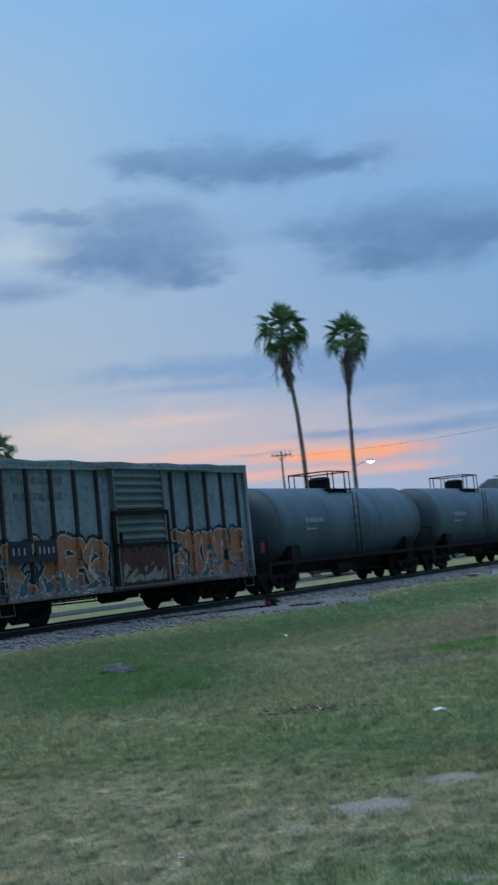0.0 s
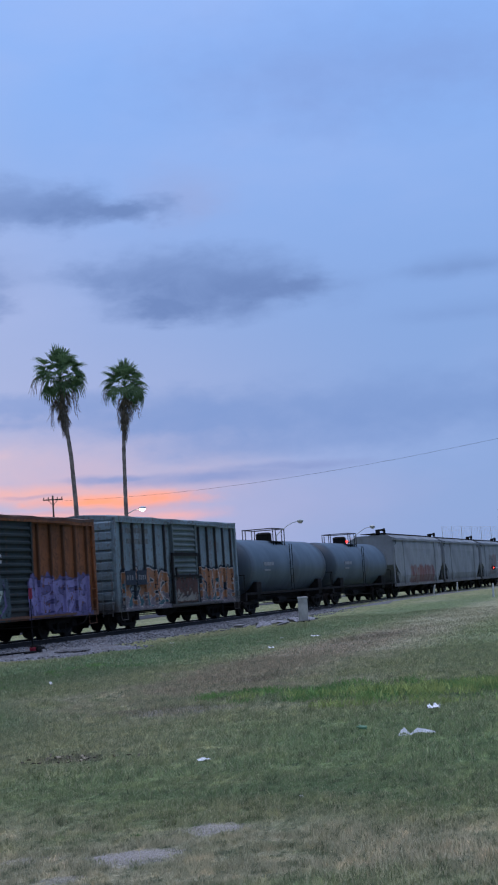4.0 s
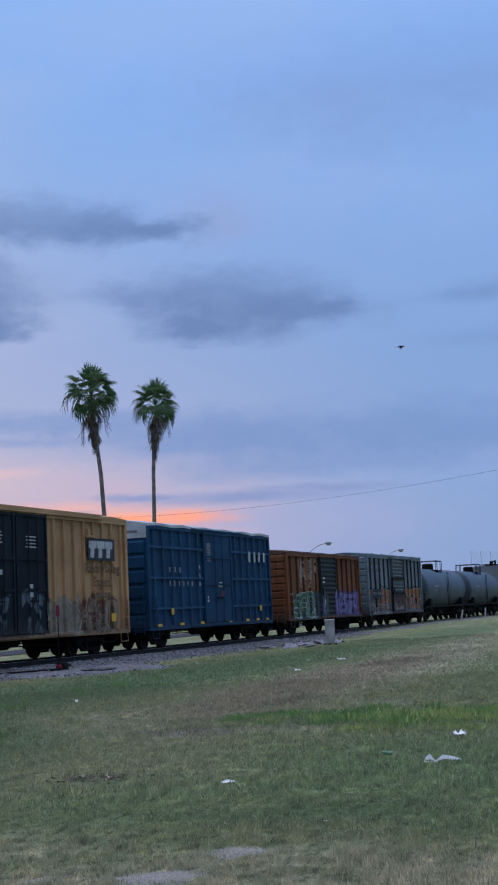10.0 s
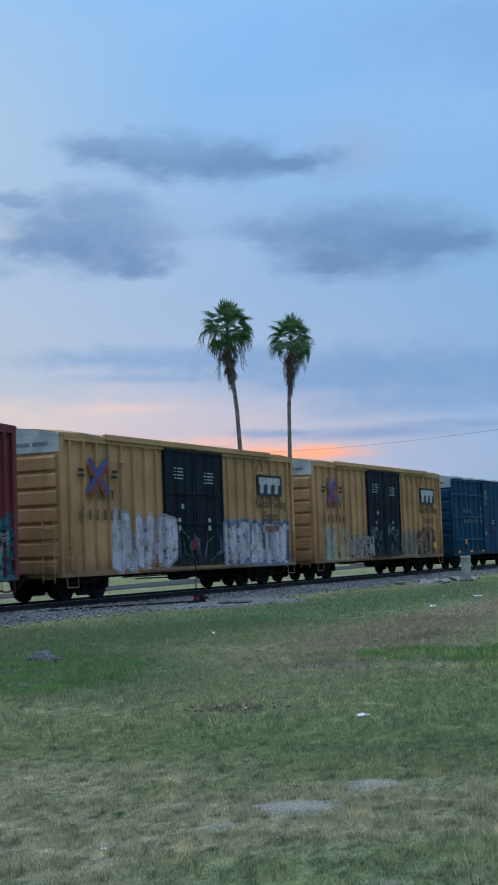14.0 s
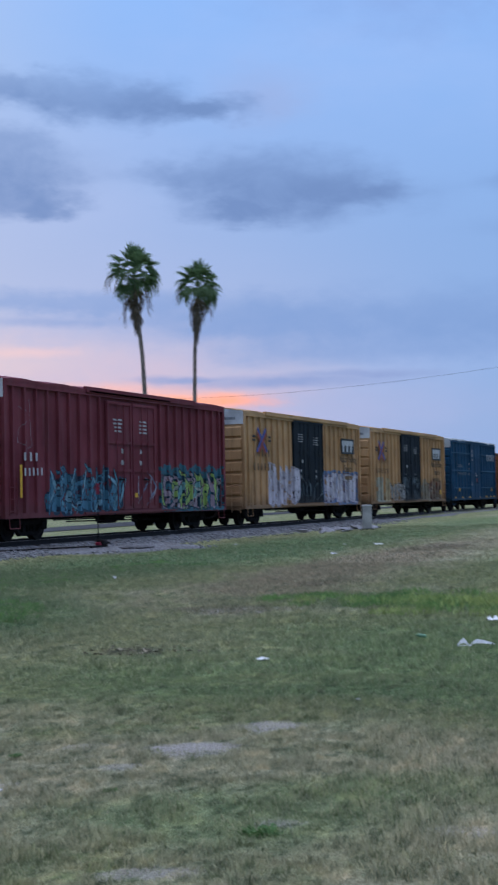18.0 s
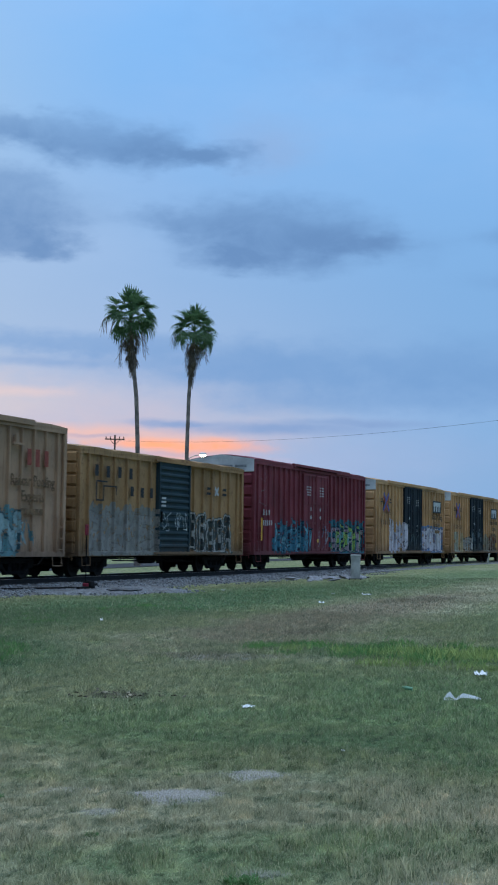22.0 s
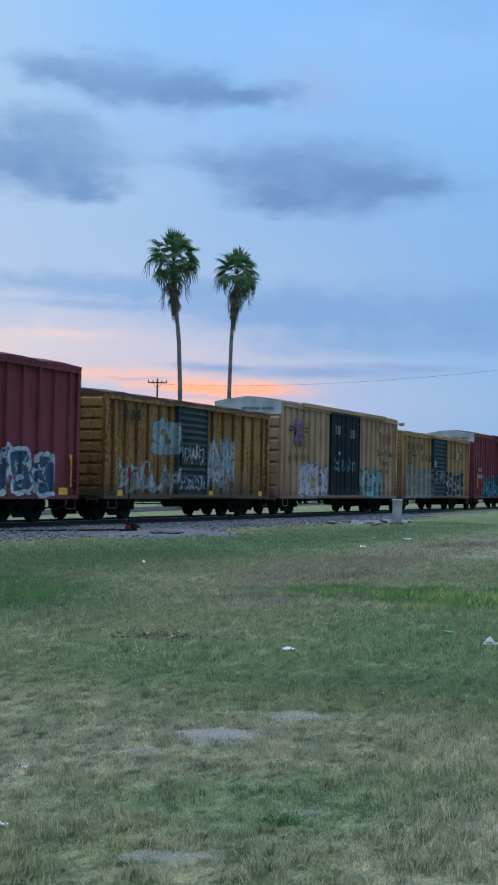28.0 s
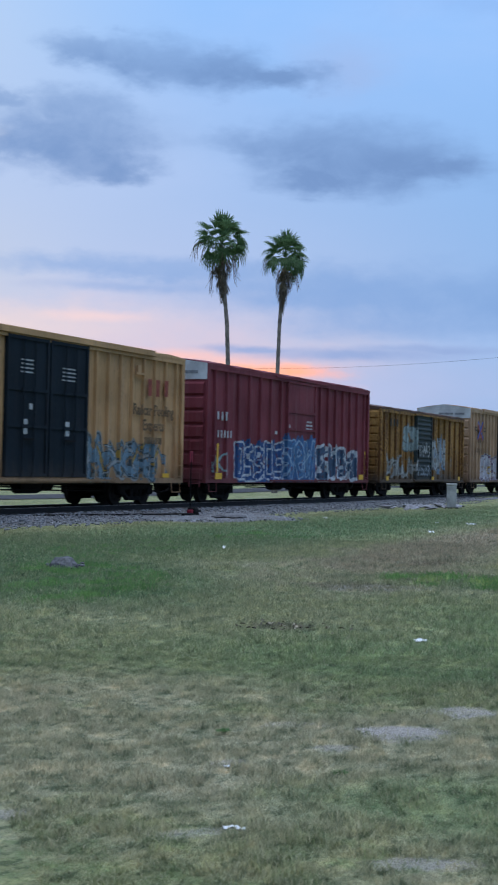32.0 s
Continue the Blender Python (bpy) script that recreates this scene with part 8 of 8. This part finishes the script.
def grass(name, label, r0, r1, a0, a1, count, tall, wide, clump, bend=True, mat=None, sparse=-1.7):
    """Blades rooted in the meadow between two distances and bearings; tufts gather where the clump field is high."""
    rng = np.random.default_rng(int(r0 * 10))
    r = np.sqrt(rng.uniform(r0 * r0, r1 * r1, count))
    a = np.radians(rng.uniform(a0, a1, count))
    x, y = r * np.cos(a), r * np.sin(a)
    keep = ~bare_here(x, y) & (y < np.minimum(19.6, np.array([toe_at(v) for v in x.tolist()]) - 0.1) if r1 > 30 else ~bare_here(x, y))
    x, y = x[keep], y[keep]
    field = np.array([noise.noise((p * clump, q * clump, 1.5)) + 0.6 * noise.noise((p * clump * 3.1, q * clump * 3.1, 4.0)) for p, q in zip(x.tolist(), y.tolist())])
    keep = field > rng.uniform(sparse, 0.1 if sparse < -1 else 0.55, len(x))
    x, y, field = x[keep], y[keep], field[keep]
    n = len(x)
    z = np.array([0.05 * (noise.noise((p * 0.35, q * 0.35, 0)) + 0.5 * noise.noise((p * 1.1, q * 1.1, 3))) + rise(p, q) for p, q in zip(x.tolist(), y.tolist())]) - 0.005
    h = tall * (0.45 + 0.75 * rng.random(n)) * (1 + 0.95 * np.clip(field, -0.35, 0.9))
    w = wide * (0.6 + 0.8 * rng.random(n)) / 2
    face = rng.uniform(0, 2 * np.pi, n)
    lean = rng.uniform(0.1, 0.95, n) * h
    way = rng.uniform(0, 2 * np.pi, n)
    fx, fy = np.cos(face) * w, np.sin(face) * w
    lx, ly = np.cos(way) * lean, np.sin(way) * lean
    rows = [(x - fx, y - fy, z), (x + fx, y + fy, z)]
    if bend:
        rows += [(x + lx * 0.35 + fx * 0.7, y + ly * 0.35 + fy * 0.7, z + h * 0.6), (x + lx * 0.35 - fx * 0.7, y + ly * 0.35 - fy * 0.7, z + h * 0.6)]
    rows += [(x + lx, y + ly, z + h * 0.8)]
    k = len(rows)
    verts = np.stack([np.stack(v, 1) for v in rows], 1).reshape(-1, 3)
    first = np.arange(n) * k
    me = bpy.data.meshes.new(name)
    tris = [(0, 1, 2), (0, 2, 3), (3, 2, 4)] if bend else [(0, 1, 2)]
    idx = np.stack([np.stack([first + q for q in t], 1) for t in tris], 1).reshape(-1)
    me.vertices.add(len(verts))
    me.vertices.foreach_set("co", verts.ravel())
    me.loops.add(len(idx))
    me.loops.foreach_set("vertex_index", idx.astype(np.int32))
    me.polygons.add(len(idx) // 3)
    me.polygons.foreach_set("loop_start", np.arange(0, len(idx), 3, dtype=np.int32))
    me.polygons.foreach_set("loop_total", np.full(len(idx) // 3, 3, dtype=np.int32))
    me.update()
    me.validate()
    me.materials.append(mat or BLADES)
    return tagged(new(name, me), label, "grass", kind="stuff")


grass("grass", "thin dry and green grass blades", 4.2, 12.0, 2, 43, 560000, 0.030, 0.0042, 5.0)
grass("dry_grass", "dry stalks gathered in ragged tufts", 4.3, 10.5, 2, 43, 70000, 0.046, 0.0050, 5.0, True, STALKGRASS, -0.35)
grass("dry_grass", "taller dry stalks in a straw-coloured stretch", 5.6, 9.2, 5, 18, 20000, 0.060, 0.0046, 3.0, True, STALKGRASS, -0.6)
grass("grass", "short mixed dry and green grass", 12.0, 31.0, 2, 46, 560000, 0.058, 0.010, 3.4, False)
grass("grass", "low grass tufts towards the track", 23.0, 64.0, 2, 44, 230000, 0.07, 0.022, 1.6, False)


def build_lush(t):
    r = t.nodes.new("ShaderNodeNewGeometry").outputs["Random Per Island"]
    c = coords(t)
    n = noisy(t, c, 1.5, 4.0, 0.6)
    col = blend(t, ramp01(t, n, 0.35, 0.65), (0.080, 0.200, 0.060), (0.165, 0.340, 0.095))
    return blend(t, calc(t, "MULTIPLY", ramp01(t, r, 0.6, 1.0), 0.45), col, (0.24, 0.37, 0.14))


LUSH = material("lush grass blades", build_lush, 0.85, 0.0, None, 0.15)
soften(LUSH, 0.3, 0.3)


def build_clover(t):
    r = t.nodes.new("ShaderNodeNewGeometry").outputs["Random Per Island"]
    n = noisy(t, coords(t), 2.2, 4.0, 0.6)
    col = blend(t, ramp01(t, n, 0.35, 0.62), (0.19, 0.30, 0.09), (0.36, 0.47, 0.14))
    return blend(t, calc(t, "MULTIPLY", r, 0.35), col, (0.42, 0.48, 0.20))


CLOVER = material("clover leaves", build_clover, 0.85, 0.0, None, 0.15)
soften(CLOVER, 0.3, 0.3)


def tufts(name, label, beds, mat, seed, gate):
    """Thick tufts of bent blades in ragged beds: centre, half sizes, turn, count, height."""
    rng = random.Random(seed)
    verts, faces = [], []
    for px, py, rx, ry, turn, count, tall in beds:
        c, s = math.cos(radians(turn)), math.sin(radians(turn))
        for k in range(count):
            a, d = rng.uniform(0, 6.28), rng.random() ** 0.5
            u, v = rx * d * math.cos(a), ry * d * math.sin(a)
            tx, ty = px + u * c - v * s, py + u * s + v * c
            if noise.noise((tx * 1.3, ty * 1.3, 2.0)) + 0.5 * noise.noise((tx * 4, ty * 4, 7.0)) < gate + rng.uniform(-0.25, 0.25):
                continue
            if bare_here(np.array([tx]), np.array([ty]))[0]:
                continue
            size = tall * rng.uniform(0.6, 1.35)
            wide = size * rng.uniform(0.7, 1.5)
            z = swell(tx, ty) + rise(tx, ty)
            for q in range(30):
                x, y = tx + rng.gauss(0, wide), ty + rng.gauss(0, wide * 0.8)
                h, w, b = size * rng.uniform(0.5, 1.2), size * 0.085, rng.uniform(0, 6.28)
                lx, ly = rng.gauss(0, h * 0.6), rng.gauss(0, h * 0.6)
                n = len(verts)
                verts.extend([(x - w * math.cos(b), y - w * math.sin(b), z - 0.01), (x + w * math.cos(b), y + w * math.sin(b), z - 0.01), (x + lx, y + ly, z + h)])
                faces.append((n, n + 1, n + 2))
    tagged(new(name, from_lists(name, verts, faces, mat)), label, "grass", kind="stuff")


tufts("lush_grass", "thick lush green tufts in wet strips of the meadow",
      ((19.3, 4.4, 1.7, 3.3, 6.0, 760, 0.095), (16.4, 11.4, 2.6, 1.1, 40.0, 420, 0.08), (14.0, 10.4, 1.6, 0.9, 40.0, 200, 0.065), (25.0, 14.2, 8.0, 1.0, 0.0, 200, 0.07)), LUSH, 31, 0.08)
tufts("clover", "low bright yellow-green clover in broken hummocks",
      ((18.75, 5.0, 0.9, 0.8, 0.0, 42, 0.12), (19.0, 3.9, 1.0, 0.8, 0.0, 46, 0.12), (20.0, 3.2, 0.9, 0.6, 0.0, 30, 0.12), (17.4, 4.3, 0.4, 1.2, 8.0, 26, 0.09), (16.8, 2.2, 0.6, 0.8, 0.0, 26, 0.10), (18.9, 6.4, 0.6, 0.8, 0.0, 18, 0.09)), CLOVER, 37, -0.2)
tufts("grass_tufts", "scattered low tufts of mixed meadow grass",
      ((11.5, 3.0, 2.4, 1.8, 12.0, 500, 0.05), (10.3, 3.4, 0.6, 1.4, 18.0, 200, 0.06), (16.0, 7.0, 6.0, 4.0, 10.0, 1200, 0.06), (11.0, 5.5, 3.0, 2.5, 20.0, 600, 0.045), (7.2, 3.0, 2.0, 2.4, 15.0, 700, 0.03), (15.5, 3.4, 2.2, 2.0, 0.0, 300, 0.055)), BLADES, 32, 0.12)


WEEDLEAF = plain("weed green", (0.095, 0.200, 0.065), 0.3, 20.0, 0.85)
soften(WEEDLEAF)


def weeds():
    """Dark leafy weeds standing in the thin grass."""
    rng = random.Random(5)
    for x, y, s in ((5.9, 2.42, 0.06), (8.1, 2.9, 0.035), (6.5, 3.55, 0.03), (8.4, 3.95, 0.03), (6.1, 1.7, 0.04), (7.2, 4.6, 0.03)):
        verts, faces = [], []
        for k in range(150):
            a, d = rng.uniform(0, 6.28), rng.random() ** 0.6 * s * 1.6
            px, py = d * math.cos(a), d * math.sin(a)
            ln, w = s * rng.uniform(0.35, 0.9), s * 0.07
            b = rng.uniform(0, 6.28)
            ux, uy = math.cos(b), math.sin(b)
            n = len(verts)
            verts.extend([(px, py, 0), (px + ux * ln * 0.5 - uy * w, py + uy * ln * 0.5 + ux * w, ln * 0.55), (px + ux * ln * 0.9, py + uy * ln * 0.9, ln * 0.7), (px + ux * ln * 0.5 + uy * w, py + uy * ln * 0.5 - ux * w, ln * 0.5)])
            faces.append((n, n + 1, n + 2, n + 3))
        ob = new("weed", from_lists("weed", verts, faces, WEEDLEAF))
        ob.location = (x, y, 0)
        tagged(ob, "dark green leafy weed in thin grass", "weed", "weeds")


weeds()

# ---------------------------------------------------------------- a bird


def build_bird():
    bird = thing("bird", "small dark bird flying over the palms", "bird")
    bm = bmesh.new()
    bmesh.ops.create_uvsphere(bm, u_segments=10, v_segments=6, radius=1, matrix=Matrix.Diagonal((0.24, 0.075, 0.075, 1)))
    rod(bm, (0.2, 0, 0.02), (0.33, 0, 0.0), 0.04, 0.008, 6)
    part("body", bm, IRON, bird)
    bm = bmesh.new()
    sheet(bm, [(-0.2, -0.03, 0), (-0.2, 0.03, 0), (-0.42, 0.08, 0), (-0.42, -0.08, 0)])
    part("tail", bm, IRON, bird)
    wings = []
    for s in (-1, 1):
        bm = bmesh.new()
        a = [bm.verts.new(v) for v in ((0.12, 0, 0), (0.13, s * 0.3, 0.03), (0.0, s * 0.62, 0.0), (-0.06, s * 0.3, 0.02), (-0.10, 0, 0))]
        bm.faces.new(a)
        more = bmesh.ops.extrude_face_region(bm, geom=bm.faces[:])["geom"]
        for v in more:
            if isinstance(v, bmesh.types.BMVert):
                v.co.z += 0.012
        wings.append((s, part("wing", bm, IRON, bird)))
    bird.scale = (0.6, 0.6, 0.6)
    return bird, wings


bird, wings = build_bird()

# ---------------------------------------------------------------- the road beyond the track


def build_road():
    xs = [-200, -60, 0, 40] + [50 + 3 * i for i in range(20)] + [130, 200, 500]
    verts = [(x, y, rise(x, y) + 0.03) for x in xs for y in (34.5, 38.6)]
    faces = [(2 * i, 2 * i + 2, 2 * i + 3, 2 * i + 1) for i in range(len(xs) - 1)]
    ob = new("road", from_lists("road", verts, faces, ASPHALT))
    return tagged(ob, "pale worn asphalt road beyond the track", "road", kind="structure")


ASPHALT = plain("worn asphalt", (0.075, 0.075, 0.078), 0.3, 2.0, 1.0, 0.0, 0.05)
REDLAMP = glowing("lit tail lamp", (1.0, 0.03, 0.06), 6.0)
GLASSDARK = plain("dark car glass", (0.015, 0.018, 0.022), 0.1, 2.0, 0.12, 0.0, 0.5)
TYRE = plain("tyre rubber", (0.02, 0.02, 0.021), 0.3, 8.0, 0.9)
build_road()


def sedan(label, col):
    """A saloon car facing +x: body, cabin with glass, wheels, lamps at both ends."""
    car = thing("car", label, "car", "cars on the road")
    paint = plain("car paint " + label[:12], col, 0.1, 1.0, 0.3, 0.2, 0.5)
    bm = bmesh.new()
    side = [(-2.25, 0.32), (-2.28, 0.75), (-2.1, 0.95), (-1.0, 1.0), (0.9, 0.98), (2.0, 0.85), (2.3, 0.65), (2.28, 0.32)]
    rows = [[bm.verts.new((x * (0.97 if abs(y) > 0.8 else 1), y, z)) for x, z in side] for y in (-0.88, -0.7, 0.7, 0.88)]
    for a, b in zip(rows, rows[1:]):
        for q in range(8):
            bm.faces.new((a[q], a[(q + 1) % 8], b[(q + 1) % 8], b[q]))
    bm.faces.new(rows[0])
    bm.faces.new(rows[-1][::-1])
    bmesh.ops.recalc_face_normals(bm, faces=bm.faces)
    part("body", bm, paint, car)
    bm = bmesh.new()
    low = [bm.verts.new((x, y, 0.97)) for x, y in ((-1.7, -0.78), (1.05, -0.78), (1.05, 0.78), (-1.7, 0.78))]
    top = [bm.verts.new((x, y, 1.40)) for x, y in ((-1.05, -0.6), (0.35, -0.6), (0.35, 0.6), (-1.05, 0.6))]
    for q in range(4):
        bm.faces.new((low[q], low[(q + 1) % 4], top[(q + 1) % 4], top[q]))
    part("window_glass", bm, GLASSDARK, car, "dark window glass")
    bm = bmesh.new()
    box(bm, -1.08, 0.38, -0.62, 0.62, 1.395, 1.45, 0.03)
    part("roof", bm, paint, car)
    for x in (-1.38, 1.42):
        for y in (-0.8, 0.8):
            bm = bmesh.new()
            rod(bm, (x, y - 0.1, 0.32), (x, y + 0.1, 0.32), 0.32, 0.32, 16)
            w = part("wheel", bm, TYRE, car)
            bm = bmesh.new()
            rod(bm, (x, y - 0.105, 0.32), (x, y + 0.105, 0.32), 0.19, 0.19, 12)
            part("rim", bm, GALV, w)
    for y in (-0.62, 0.62):
        bm = bmesh.new()
        box(bm, 2.12, 2.37, y - 0.2, y + 0.2, 0.57, 0.75, 0.03)
        part("headlight", bm, ORANGEGLOW, car, "glowing warm headlamp")
        bm = bmesh.new()
        box(bm, -2.30, -2.2, y - 0.15, y + 0.15, 0.70, 0.82, 0.02)
        part("tail_light", bm, REDLAMP, car, "glowing red tail lamp")
    return car


ROAD_CARS = [(sedan("dark grey saloon car driving with warm headlamps lit", (0.05, 0.05, 0.06)), 72.7, 35.6, -1, 0.0),
             (sedan("silver saloon car driving with warm headlamps lit", (0.30, 0.31, 0.32)), 95.4, 35.6, -1, 0.0),
             (sedan("white saloon car driving away with red tail lamps", (0.55, 0.55, 0.56)), 101.5, 37.4, 1, 29.0)]


# ---------------------------------------------------------------- what moves


def motions():
    """The train rolls at a steady speed; its wheels turn with it."""
    for car, mid in CARS:
        walk(car, [(t, pose(mid + SPEED * (t - NOW), TRACK_Y, RAIL_Z)) for t in range(33)])
    turns = [(k / 10, SPEED * k / 10 / 0.43) for k in range(0, 321)]
    for wheel in WHEELS:
        x = wheel.matrix_basis.translation.copy()
        walk(wheel, [(t, Matrix.Translation(x) @ Matrix.Rotation(a, 4, "Y")) for t, a in turns])

    # the bird crosses from over the rear cars to beyond the palms
    line = [(0.0, 95.0, 13.5), (7.0, 41.0, 11.2), (7.5, 36.2, 10.9), (8.0, 30.5, 11.0), (8.5, 26.4, 10.6), (9.0, 22.0, 10.05), (9.5, 18.0, 10.5), (10.0, 14.0, 10.9), (11.0, 6.0, 11.6), (14.0, -25.0, 13.0), (32.0, -80.0, 14.0)]
    rows = []
    for t, az, el in line:
        p = at_angle(az, el, 62.0)
        rows.append((t, Matrix.Translation(p) @ pose(0, 0, 0, 0, 0, az - 90)))
    walk(bird, rows)
    for s, wing in wings:
        walk(wing, [(k / 10, pose(0, 0, 0, s * (12 + 38 * math.sin(k * 1.25)))) for k in range(0, 321)])

    for car, x, y, way, when in ROAD_CARS:
        walk(car, [(t, Matrix.Translation((x + way * 7.5 * (t - when), y, rise(x + way * 7.5 * (t - when), y) + 0.03)) @ pose(0, 0, 0, 0, 0, 0 if way > 0 else 180)) for t in range(33)])


motions()
